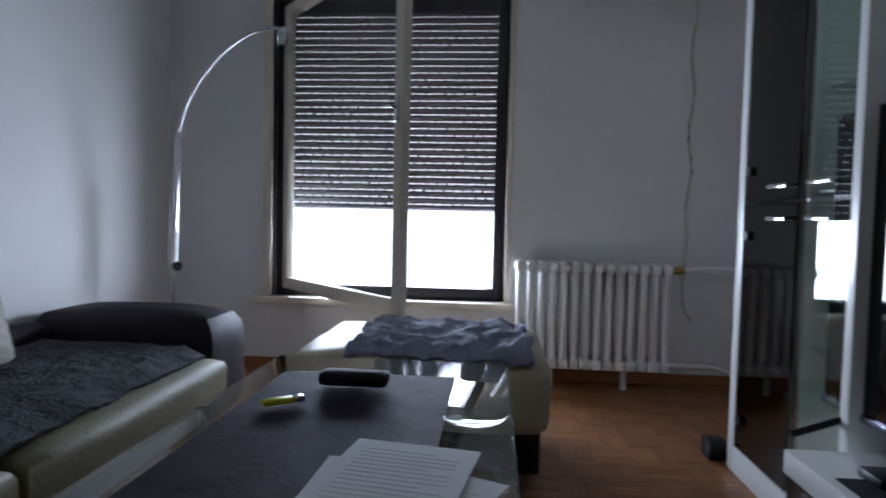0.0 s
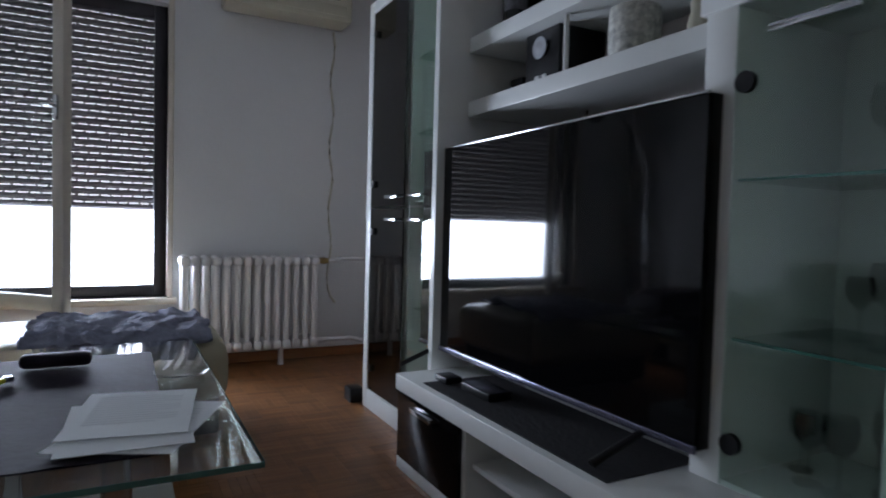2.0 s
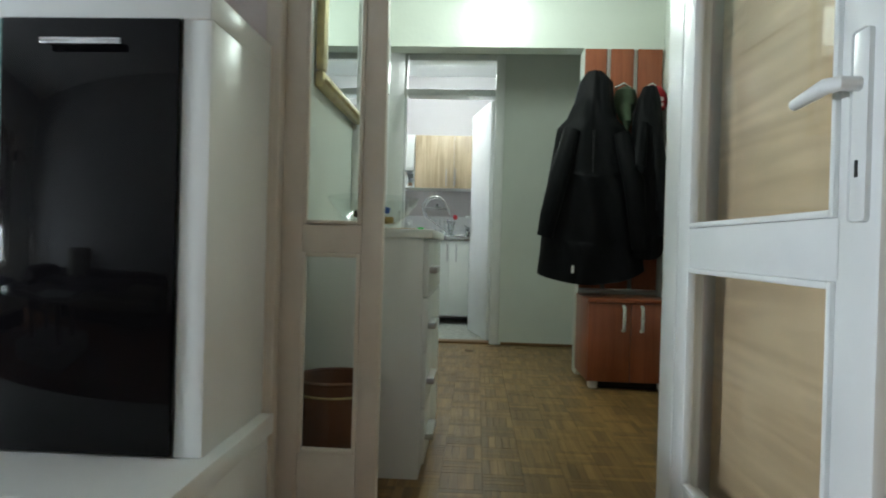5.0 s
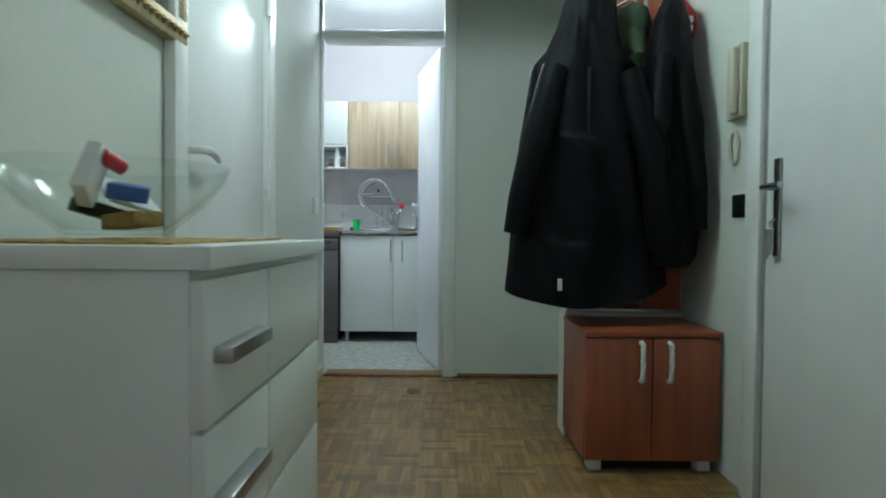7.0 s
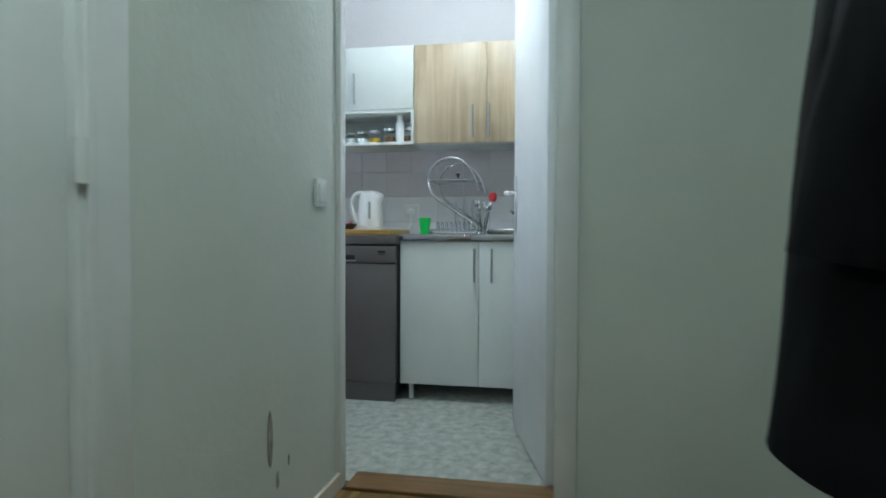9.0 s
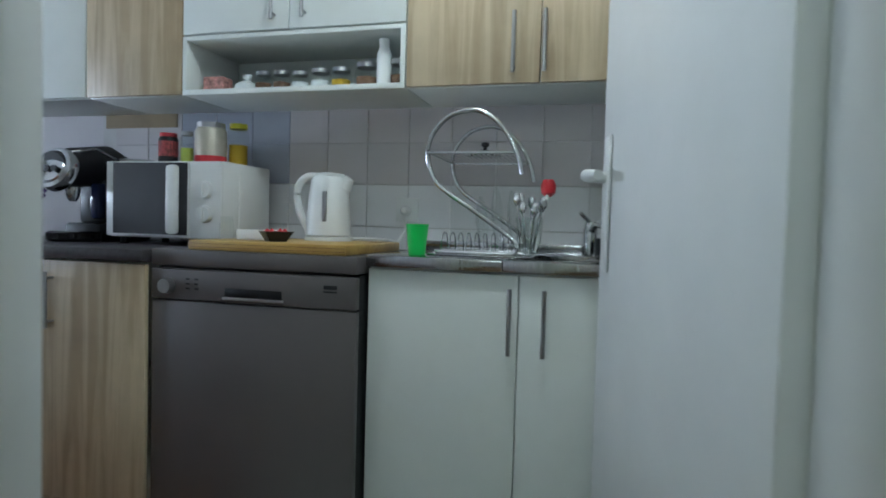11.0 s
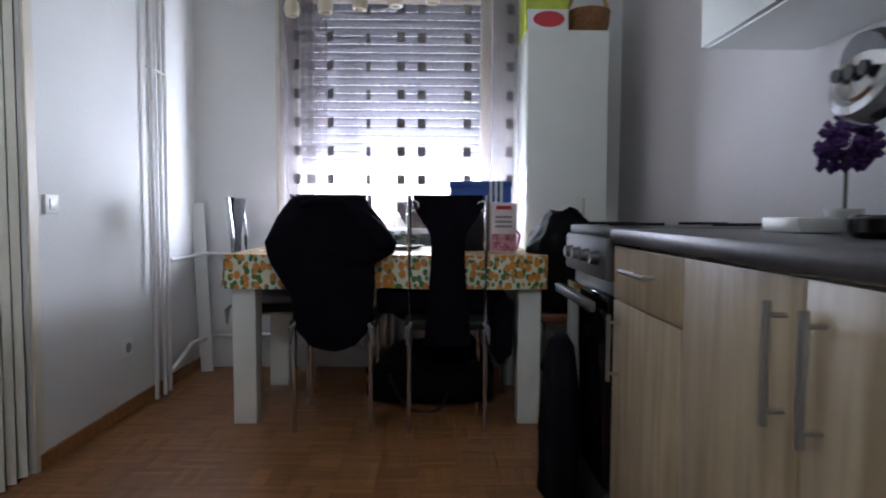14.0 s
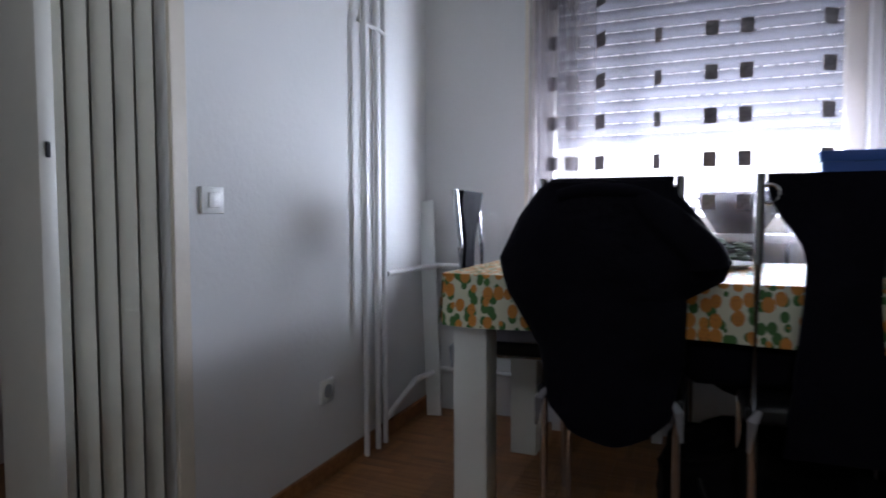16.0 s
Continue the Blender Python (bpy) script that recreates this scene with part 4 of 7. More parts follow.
def glazed_leaf(name, w, material, label, m, stile=0.075, with_handle=False, bead=0.012, zs=(0.22, 0.77, 0.87)):
    """A door leaf in its own x-z plane: hinge at x=0, free edge at x=w."""
    d = tagged(thing(name, label, "door"), kind="structure")
    H = 2.2
    z1, z2, z3 = zs
    rows = (("stile", (0, stile, 0.01, H)), ("stile", (w - stile * (1.15 if with_handle else 1), w, 0.01, H)), ("rail", (stile, w - stile, 0.01, z1)), ("rail", (stile, w - stile, z2, z3)), ("rail", (stile, w - stile, H - 0.1, H)))
    for nm, a in rows:
        part(nm, B(a[0], a[1], -0.02, 0.02, a[2], a[3], 0.004), material, d)
    for a, b in ((z1, z2), (z3, H - 0.1)):
        p = part("pane", B(stile, w - stile, -0.002, 0.002, a, b), M_GLASS, d)
        p.visible_shadow = False
        r = w - stile * (1.15 if with_handle else 1)
        bm = B(stile, stile + bead, -0.027, -0.004, a, b, 0.003)
        box(bm, r - bead, r, -0.027, -0.004, a, b, 0.003)
        box(bm, stile + bead, r - bead, -0.027, -0.004, a, a + bead, 0.003)
        box(bm, stile + bead, r - bead, -0.027, -0.004, b - bead, b, 0.003)
        part("bead", bm, material, d)
    if with_handle:
        for s in (-1, 1):
            bm = B(w - 0.062, w - 0.022, 0.020 if s > 0 else -0.028, 0.028 if s > 0 else -0.020, 0.86, 1.14, 0.008)
            hp = part("handle_plate", bm, M_WHITEP, d, "white plastic handle plate")
            part("lever", T([(w - 0.042, s * 0.024, 1.06), (w - 0.042, s * 0.055, 1.06), (w - 0.06, s * 0.065, 1.06), (w - 0.15, s * 0.062, 1.053)], [0.011, 0.011, 0.012, 0.009], 12), M_WHITEP, hp)
            part("keyhole", B(w - 0.045, w - 0.039, s * 0.0285 - 0.001, s * 0.0285 + 0.001, 0.925, 0.95), M_BLACK, hp)
    d.matrix_basis = m
    return d


glazed_leaf("door_narrow_leaf", 0.29, M_CREAM, "narrow cream glazed door leaf standing closed", pose(TVX + 0.05, OY1 - 0.046, 0, 0, 0, -90), 0.06, zs=(0.208, 0.779, 0.86))
glazed_leaf("door_wide_leaf", 0.78, M_DOORWHITE, "white glazed door leaf standing wide open", pose(TVX - 0.03, OY0 + 0.03, 0, 0, 0, 181.6), 0.085, True)


# ---- hall things ----
def chest():
    c = thing("chest_of_drawers", "white chest of drawers with steel handles in the hall", "chest of drawers", (3.74, 1.6, 0))
    x0, x1, y0, y1, h = 3.44, 4.115, 1.362, 1.80, 0.832
    part("body", B(x0, x1, y0, y1, 0.0, h, 0.003), M_CABWHITE, c)
    part("top", B(x0 - 0.008, x1 + 0.012, y0 - 0.03, y1, h, h + 0.03, 0.003), M_CABWHITE, c)
    n = 4
    dz = (h - 0.06) / n
    for i in range(n):
        z = 0.05 + dz * i
        for a, b in ((x0 + 0.003, 3.715), (3.721, x1 - 0.003)):
            d = part("drawer_front", B(a, b, y0 - 0.018, y0, z + 0.003, z + dz - 0.003, 0.002), M_CABWHITE, c)
            if a < x0 + 0.1:
                bm = B((a + b) / 2 - 0.11, (a + b) / 2 + 0.07, y0 - 0.045, y0 - 0.018, z + dz * 0.42, z + dz * 0.42 + 0.022, 0.003)
                part("handle", bm, M_STEEL, d, "steel edge handle")
    return c


chest()
solo("place_mat", thicken(sheet(30, 20, lambda u, v: Vector((3.48 + 0.52 * u, 1.40 + 0.32 * v, 0.865 + 0.003 * noise.noise(Vector((u * 12, v * 12, 0)))))), 0.004), M_STRAW, "woven straw mat on the chest", "mat")
solo("glass_bowl", L([(0.07, 0), (0.08, 0.004), (0.13, 0.045), (0.165, 0.088), (0.175, 0.112), (0.171, 0.112), (0.16, 0.088), (0.126, 0.049), (0.075, 0.009), (0.001, 0.007)], 32, (3.68, 1.58, 0.872)), M_GLASS, "clear flared glass bowl of odds and ends on the straw mat", "bowl")
for nm, a, m, rot, lb in (("cigarette_packet", (-0.03, 0.03, -0.011, 0.011, -0.04, 0.04), M_WHITEP, (12, 30, 20), "white cigarette packet in the glass bowl"),
                          ("card_box", (-0.05, 0.05, -0.03, 0.03, -0.012, 0.012), M_BLUEBOX, (8, -6, 25), "dark blue card box in the glass bowl"),
                          ("folded_paper", (-0.055, 0.055, -0.04, 0.04, -0.004, 0.004), M_PAPER, (38, 10, -20), "folded white paper in the glass bowl"),
                          ("battery_pack", (-0.04, 0.04, -0.02, 0.02, -0.012, 0.012), M_BLACK, (5, 15, -35), "small black charger in the glass bowl"),
                          ("wooden_block", (-0.045, 0.045, -0.025, 0.025, -0.012, 0.012), M_STRAW, (0, 4, 60), "straw-coloured block in the glass bowl")):
    ob = solo(nm, B(*a, bevel=0.003), m, lb, nm.replace("_", " "))
    at = {"cigarette_packet": (3.59, 1.57, 0.962), "card_box": (3.68, 1.56, 0.942), "folded_paper": (3.75, 1.60, 0.942), "battery_pack": (3.70, 1.62, 0.912), "wooden_block": (3.67, 1.55, 0.896)}[nm]
    ob.matrix_basis = pose(*at, *rot)
solo("red_lighter", T([(3.60, 1.56, 0.992), (3.64, 1.55, 0.977)], 0.012, 12), M_RED, "red lighter on top of the filled bowl", "lighter")

bk = thing("waste_basket", "round brown wood-veneer waste basket on the hall floor", "basket", (3.30, 1.62, 0))
BX, BY = 3.30, 1.625
part("shell", L([(0.105, 0), (0.124, 0.355), (0.126, 0.375), (0.121, 0.375), (0.118, 0.35), (0.10, 0.01), (0.001, 0.008)], 32, (BX, BY, 0)), M_BASKET, bk)
part("rim", T([(BX + 0.124 * math.cos(a), BY + 0.124 * math.sin(a), 0.376) for a in [k * math.pi / 16 for k in range(32)]], 0.006, 8, closed=True), M_BASKET, bk)
part("rib", T([(BX + 0.124 * math.cos(a), BY + 0.124 * math.sin(a), 0.335) for a in [k * math.pi / 16 for k in range(32)]], 0.004, 6, closed=True), M_GOLD, bk, "pale metal band")
# mirror on the hall wall
mi = thing("wall_mirror", "mirror in an ornate gilded frame on the hall wall", "mirror", (4.0, 1.8, 1.4))
x0, x1, z0, z1 = 3.62, 4.42, 1.39, 2.35
part("glass", B(x0 + 0.06, x1 - 0.06, 1.785, 1.79, z0 + 0.06, z1 - 0.06), M_MIRROR, mi)
for a in ((x0, x1, z0, z0 + 0.065), (x0, x1, z1 - 0.065, z1), (x0, x0 + 0.065, z0 + 0.065, z1 - 0.065), (x1 - 0.065, x1, z0 + 0.065, z1 - 0.065)):
    bm = B(a[0], a[1], 1.772, 1.808, a[2], a[3], 0.012)
    part("frame_rail", bm, M_GOLD, mi)
for k in range(24):
    part("bead", L([(0.001, -0.012), (0.012, 0), (0.001, 0.012)], 8, (x0 + 0.03 + k * (x1 - x0 - 0.06) / 23, 1.77, z0 + 0.03)), M_GOLD, mi)

# closed white door in the hall's wall
hd = tagged(thing("door_hall", "closed white painted door with a white lever handle", "door", (4.82, 1.8, 0)), kind="structure")
part("leaf", B(4.426, 5.189, 1.793, 1.809, 0.01, 2.02, 0.003), M_DOORWHITE, hd)
part("frame_side", B(5.19, 5.31, 1.775, 1.809, 0, 2.12, 0.006), M_DOORWHITE, hd)
part("frame_bead", B(5.205, 5.225, 1.768, 1.776, 0, 2.12, 0.003), M_DOORWHITE, hd)
part("frame_side", B(4.34, 4.425, 1.775, 1.809, 0, 2.12, 0.006), M_DOORWHITE, hd)
part("frame_top", B(4.425, 5.19, 1.775, 1.809, 2.03, 2.12, 0.006), M_DOORWHITE, hd)
bm = T([(4.46, 1.80, 1.115), (4.46, 1.755, 1.115), (4.475, 1.742, 1.115), (4.53, 1.743, 1.112), (4.572, 1.745, 1.095)], [0.012, 0.012, 0.013, 0.012, 0.008], 12)
part("lever", bm, M_WHITEP, hd, "white lever handle")
part("hinge", T([(5.19, 1.77, 0.98), (5.19, 1.77, 1.05)], 0.012, 10), M_WHITEP, hd)
for z in (0.3, 1.75):
    part("hinge", T([(5.19, 1.77, z), (5.19, 1.77, z + 0.07)], 0.012, 10), M_WHITEP, hd)
sw = thing("light_switch", "white light switch on the hall wall", "light switch", (6.23, 1.8, 1.03))
part("plate", B(6.19, 6.27, 1.797, 1.809, 0.985, 1.075, 0.003), M_WHITEP, sw)
part("rocker", B(6.205, 6.255, 1.793, 1.798, 1.0, 1.06, 0.002), M_WHITEP, sw)
# flaked patches of plaster on the wall
random.seed(11)
for x, z, w, h in ((5.885, 0.345, 0.03, 0.15), (5.72, 0.22, 0.035, 0.07), (5.93, 0.22, 0.015, 0.05), (5.78, 0.12, 0.012, 0.03), (5.55, 0.10, 0.03, 0.06), (6.0, 0.25, 0.01, 0.03)):
    bm = bmesh.new()
    ring = [bm.verts.new((x + w * (0.5 + 0.4 * noise.noise(Vector((k, x * 9, 0)))) * math.cos(k * math.pi / 8), 1.8085, z + h * (0.5 + 0.3 * noise.noise(Vector((k, z * 9, 3)))) * math.sin(k * math.pi / 8))) for k in range(16)]
    ext = bmesh.ops.extrude_face_region(bm, geom=[bm.faces.new(ring)])
    for v in [e for e in ext["geom"] if isinstance(e, bmesh.types.BMVert)]:
        v.co.y -= 0.0015
    struct("plaster_patch", bm, M_STAIN)


def shoe_cabinet():
    c = thing("shoe_cabinet", "cherry-red laminate shoe cabinet with two doors", "cabinet", (5.1, 0.28, 0))
    x0, x1, y0, y1, h = 4.911, 5.325, 0.035, 0.53, 0.525
    part("body", B(x0 + 0.018, x1, y0, y1, 0.045, h - 0.02, 0.002), M_CHERRY, c)
    part("top", B(x0 - 0.005, x1, y0 - 0.004, y1 + 0.004, h - 0.02, h, 0.003), M_CHERRY, c)
    for a, b, hy in ((y0 + 0.003, 0.283, 0.225), (0.287, y1 - 0.003, 0.328)):
        d = part("door", B(x0, x0 + 0.017, a, b, 0.05, h - 0.024, 0.002), M_CHERRY, c)
        part("handle", T([(x0, hy, 0.485), (x0 - 0.022, hy, 0.48), (x0 - 0.026, hy, 0.415), (x0 - 0.022, hy, 0.35), (x0, hy, 0.345)], 0.0105, 10), M_CABWHITE, d, "steel bow handle")
    for y in (y0 + 0.02, y1 - 0.07):
        part("foot", B(x0 + 0.03, x0 + 0.09, y, y + 0.05, 0, 0.045, 0.006), M_WHITEP, c)
    part("plinth", B(x0 + 0.06, x1 - 0.02, y0 + 0.08, y1 - 0.08, 0, 0.045), M_BLACK, c)


shoe_cabinet()
cb = thing("coat_rack", "cherry-red wall coat rack of upright boards on steel rails", "coat rack", (5.31, 0.27, 0.55))
for y0, y1 in ((0.385, 0.522), (0.215, 0.36), (0.035, 0.19)):
    part("board", B(5.306, 5.326, y0, y1, 0.56, 2.09, 0.003), M_CHERRY, cb)
for y in (0.372, 0.203):
    part("rail", B(5.312, 5.329, y - 0.008, y + 0.008, 0.55, 2.09, 0.002), M_STEEL, cb)
for y in (0.45, 0.29, 0.115):
    part("hook", T([(5.305, y - 0.03, 1.82), (5.26, y - 0.045, 1.83), (5.24, y, 1.855), (5.26, y + 0.045, 1.83), (5.305, y + 0.03, 1.82)], 0.008, 10), M_CHROME, cb, "chrome bow hook")
part("ledge", B(5.30, 5.327, 0.03, 0.525, 0.545, 0.56, 0.002), M_STEEL, cb)


def garment(name, rings, material, label, at_x, folds=9, deep=0.018, seed=1, seg=64, hem=0.03):
    """A hanging garment: rings of (z, y centre, half width, half depth)."""
    bm = bmesh.new()
    full = []
    n = 46
    for i in range(n + 1):
        z = rings[0][0] + (rings[-1][0] - rings[0][0]) * i / n
        for a, b in zip(rings, rings[1:]):
            if a[0] >= z >= b[0]:
                f = (a[0] - z) / (a[0] - b[0])
                f = f * f * (3 - 2 * f)
                full.append([p + (q - p) * f for p, q in zip(a, b)])
                break
    loops = []
    for i, (z, yc, w, d) in enumerate(full):
        loop = []
        t = i / n
        for j in range(seg):
            a = 2 * math.pi * j / seg
            k = 1 + 0.55 * deep / max(d, 0.03) * (0.3 + t) * math.sin(folds * a + 2.5 * noise.noise(Vector((t * 2, seed, 0))))
            k += 0.16 * noise.noise(Vector((math.cos(a) * 1.6, math.sin(a) * 1.6 + seed * 3, t * 6)))
            k += 0.10 * noise.noise(Vector((math.cos(a) * 4.5, math.sin(a) * 4.5 + seed, t * 13 + math.sin(a) * 3))) - 0.06 * abs(noise.noise(Vector((math.cos(a) * 3, math.sin(a) * 3, t * 9 + seed))))
            zz = z + hem * t ** 4 * (math.sin(a) ** 2 + 0.35 * math.sin(a + 2.5))
            loop.append(bm.verts.new((at_x + d * k * math.cos(a), yc + w * (0.93 + 0.07 * k) * math.sin(a), zz)))
        loops.append(loop)
    for A, C in zip(loops, loops[1:]):
        for j in range(seg):
            bm.faces.new((A[j], A[(j + 1) % seg], C[(j + 1) % seg], C[j]))
    bm.faces.new(loops[0][::-1])
    bm.faces.new(loops[-1])
    return part("shell", bm, material, thing(name, label, "jacket", (at_x, rings[0][1], rings[-1][0])))


j1 = garment("winter_jacket", [(1.89, 0.49, 0.05, 0.05), (1.83, 0.48, 0.10, 0.07), (1.70, 0.49, 0.12, 0.08), (1.60, 0.50, 0.155, 0.09), (1.54, 0.50, 0.21, 0.10), (1.25, 0.505, 0.25, 0.13), (0.85, 0.49, 0.30, 0.14), (0.61, 0.485, 0.325, 0.14)], M_COAT,
             "black padded winter jacket with a hood hanging on the rack", 5.14, 7, 0.024, 1, 96, 0.06)
par = j1.parent
part("sleeve", T([(5.06, 0.63, 1.52), (5.03, 0.70, 1.25), (5.04, 0.755, 1.0), (5.05, 0.775, 0.88)], [0.05, 0.06, 0.055, 0.048], 16), M_COAT, par)
part("sleeve", T([(5.05, 0.34, 1.5), (5.0, 0.27, 1.2), (5.0, 0.24, 0.95), (5.02, 0.22, 0.82)], [0.05, 0.062, 0.055, 0.048], 16), M_COAT, par)
part("zip_placket", T([(5.045, 0.50, 1.52), (5.02, 0.51, 1.2), (5.015, 0.52, 0.9), (5.02, 0.52, 0.65)], 0.007, 8), M_BLACK, par)
part("tag", B(4.993, 5.006, 0.604, 0.62, 0.665, 0.71, 0.002), M_WHITEP, par, "small white tag")
part("chest_badge", B(5.055, 5.062, 0.60, 0.605, 1.30, 1.34), M_WHITEP, par)
garment("dark_jacket", [(1.80, 0.16, 0.04, 0.04), (1.72, 0.165, 0.07, 0.06), (1.55, 0.17, 0.09, 0.10), (1.2, 0.165, 0.105, 0.12), (0.9, 0.16, 0.115, 0.13), (0.76, 0.165, 0.10, 0.12)], M_COAT, "dark jacket hanging in the corner of the rack", 5.12, 6, 0.016, 4, 40)
dj = bpy.data.objects["dark_jacket"]
for pts in ([(5.04, 0.22, 1.56), (4.99, 0.25, 1.3), (5.0, 0.255, 1.05), (5.01, 0.25, 0.86)], [(5.06, 0.14, 1.56), (5.0, 0.125, 1.3), (4.99, 0.105, 1.05), (5.0, 0.095, 0.9)]):
    part("sleeve", T(pts, [0.035, 0.042, 0.04, 0.034], 14), M_COAT, dj)
gcap = thing("cloth_hat", "olive green cloth cap hanging on the rack", "cap", (5.2, 0.28, 1.7))
part("crown", L([(0.03, -0.12), (0.06, -0.05), (0.075, 0.0), (0.06, 0.06), (0.02, 0.085)], 20, (5.22, 0.285, 1.74)), M_GREENCAP, gcap)
part("brim", T([(5.17, 0.29, 1.70), (5.155, 0.285, 1.60), (5.165, 0.28, 1.52)], [0.04, 0.03, 0.012], 12), M_GREENCAP, gcap)
rcap = thing("baseball_cap", "red cap with a white emblem hanging on the rack", "cap", (5.2, 0.12, 1.7))
part("crown", L([(0.075, -0.06), (0.085, -0.02), (0.08, 0.03), (0.05, 0.075), (0.01, 0.088)], 22, (5.215, 0.115, 1.745)), M_REDCAP, rcap)
part("emblem", B(5.125, 5.135, 0.075, 0.115, 1.72, 1.745, 0.002), M_WHITEP, rcap)
part("emblem", B(5.128, 5.138, 0.075, 0.115, 1.69, 1.71, 0.002), M_WHITEP, rcap)

# entrance door and small fixtures on the hall's other wall
ed = tagged(thing("door_entrance", "white entrance door with a steel handle and hanging keys", "door", (4.2, 0.03, 0)), kind="structure")
part("frame_side", B(4.645, 4.735, 0.021, 0.05, 0, 2.12, 0.005), M_DOORWHITE, ed)
# grey strip put in for the shaded groove between leaf and frame
part("door_seal", B(4.619, 4.644, 0.021, 0.030, 0.01, 2.04, 0.002), mat("groove_grey", (0.30, 0.32, 0.30), 0.7), ed, "grey strip standing in for the shaded groove")
part("leaf", B(3.80, 4.618, 0.021, 0.038, 0.01, 2.04, 0.003), M_DOORWHITE, ed)
part("frame_side", B(3.72, 3.795, 0.021, 0.05, 0, 2.12, 0.005), M_DOORWHITE, ed)
part("frame_top", B(3.795, 4.645, 0.021, 0.05, 2.05, 2.12, 0.005), M_DOORWHITE, ed)
part("handle_plate", B(4.527, 4.567, 0.038, 0.046, 0.815, 1.115, 0.004), M_STEEL, ed)
part("lever", T([(4.548, 0.045, 1.025), (4.548, 0.09, 1.025), (4.528, 0.10, 1.025), (4.428, 0.10, 1.025)], 0.009, 10), M_STEEL, ed)
bm = bmesh.new()
for k in range(4):
    box(bm, 4.540 + k * 0.006, 4.544 + k * 0.006, 0.055 + 0.004 * k, 0.06 + 0.004 * k, 0.83 - 0.01 * k, 0.90, 0.001)
tube(bm, [(4.548, 0.047, 0.93), (4.548, 0.065, 0.92), (4.548, 0.062, 0.89)], 0.003, 6)
part("key_bunch", bm, M_STEEL, ed)
ic = thing("door_phone", "ivory wall door phone", "door phone", (4.83, 0.04, 1.29))
part("base", B(4.775, 4.885, 0.021, 0.05, 1.285, 1.535, 0.006), M_IVORYP, ic)
part("handset", B(4.785, 4.832, 0.05, 0.075, 1.295, 1.525, 0.012), M_IVORYP, ic)
solo("wall_loop", T([(4.865 + 0.03 * math.cos(a), 0.028, 1.189 + 0.055 * math.sin(a)) for a in [k * math.pi / 12 for k in range(24)]], 0.006, 8, closed=True), M_IVORYP, "ivory loop hanging on the hall wall", "loop")
solo("black_switch", B(4.786, 4.864, 0.021, 0.032, 0.942, 1.022, 0.003), M_BLACK, "black square switch plate on the hall wall", "light switch")

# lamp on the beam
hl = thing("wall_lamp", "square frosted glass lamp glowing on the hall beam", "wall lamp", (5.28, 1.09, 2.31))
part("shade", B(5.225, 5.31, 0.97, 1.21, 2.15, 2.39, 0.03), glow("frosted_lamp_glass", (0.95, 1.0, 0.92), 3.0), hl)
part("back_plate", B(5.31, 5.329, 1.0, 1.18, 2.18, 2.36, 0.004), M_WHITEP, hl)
kl = thing("ceiling_lamp", "round frosted ceiling lamp in the kitchen", "ceiling lamp", (7.0, 1.5, 2.6))
part("shade", L([(0.03, -0.09), (0.11, -0.07), (0.15, -0.02), (0.15, 0.0)], 28, (7.0, 1.5, CEIL - 0.005)), glow("frosted_dome", (0.96, 1.0, 0.95), 5.0), kl)

# ---- kitchen door ----
kf = tagged(thing("door_kitchen", "white kitchen door standing open, with a glass transom above", "door", (HX, 1.4, 0)), kind="structure")
part("frame_side", B(HX - 0.02, HX + 0.14, KY0, KY0 + 0.075, 0, KZ, 0.006), M_DOORWHITE, kf)
part("frame_side", B(HX - 0.02, HX + 0.03, KY1 - 0.018, KY1 + 0.10, 0, KZ, 0.006), M_DOORWHITE, kf)
part("transom_bar", B(HX - 0.015, HX + 0.135, KY0 + 0.075, KY1 - 0.018, 2.045, 2.095, 0.005), M_DOORWHITE, kf)
part("frame_top", B(HX - 0.02, HX + 0.14, KY0 + 0.075, KY1 - 0.03, KZ - 0.05, KZ, 0.005), M_DOORWHITE, kf)
pn = part("transom_pane", B(HX + 0.05, HX + 0.054, KY0 + 0.075, KY1 - 0.03, 2.095, KZ - 0.05), M_GLASS, kf)
pn.visible_shadow = False
part("threshold", B(HX - 0.02, HX + 0.12, KY0 + 0.075, KY1 - 0.03, 0.0, 0.014, 0.003), M_SILL, kf, "worn wooden threshold")
a = math.degrees(math.atan2(0.165, 0.68))
lf = tagged(thing("door_kitchen_leaf", "flat white kitchen door leaf standing open", "door"), kind="structure")
part("leaf", B(0, 0.685, -0.02, 0.02, 0.012, 2.04, 0.003), M_DOORWHITE, lf)
for s in (-1, 1):
    hp = part("handle_plate", B(0.61, 0.65, s * 0.024 - 0.004, s * 0.024 + 0.004, 0.90, 1.16, 0.006), M_WHITEP, lf)
    part("lever", T([(0.63, s * 0.026, 1.08), (0.63, s * 0.06, 1.08), (0.605, s * 0.068, 1.08), (0.525, s * 0.065, 1.075)], [0.011, 0.011, 0.012, 0.009], 12), M_WHITEP, hp)
lf.matrix_basis = pose(HX + 0.13, KY0 + 0.085, 0, 0, 0, a)


# ---- kitchen things ----
def bar_v(name, x, y, z0, z1, parent, material=M_STEEL):
    """An upright bar handle on a front that faces -x."""
    bm = T([(x - 0.028, y, z0), (x - 0.028, y, z1)], 0.006, 10)
    for z in (z0 + 0.02, z1 - 0.02):
        tube(bm, [(x, y, z), (x - 0.028, y, z)], 0.004, 8)
    return part(name, bm, material, parent)


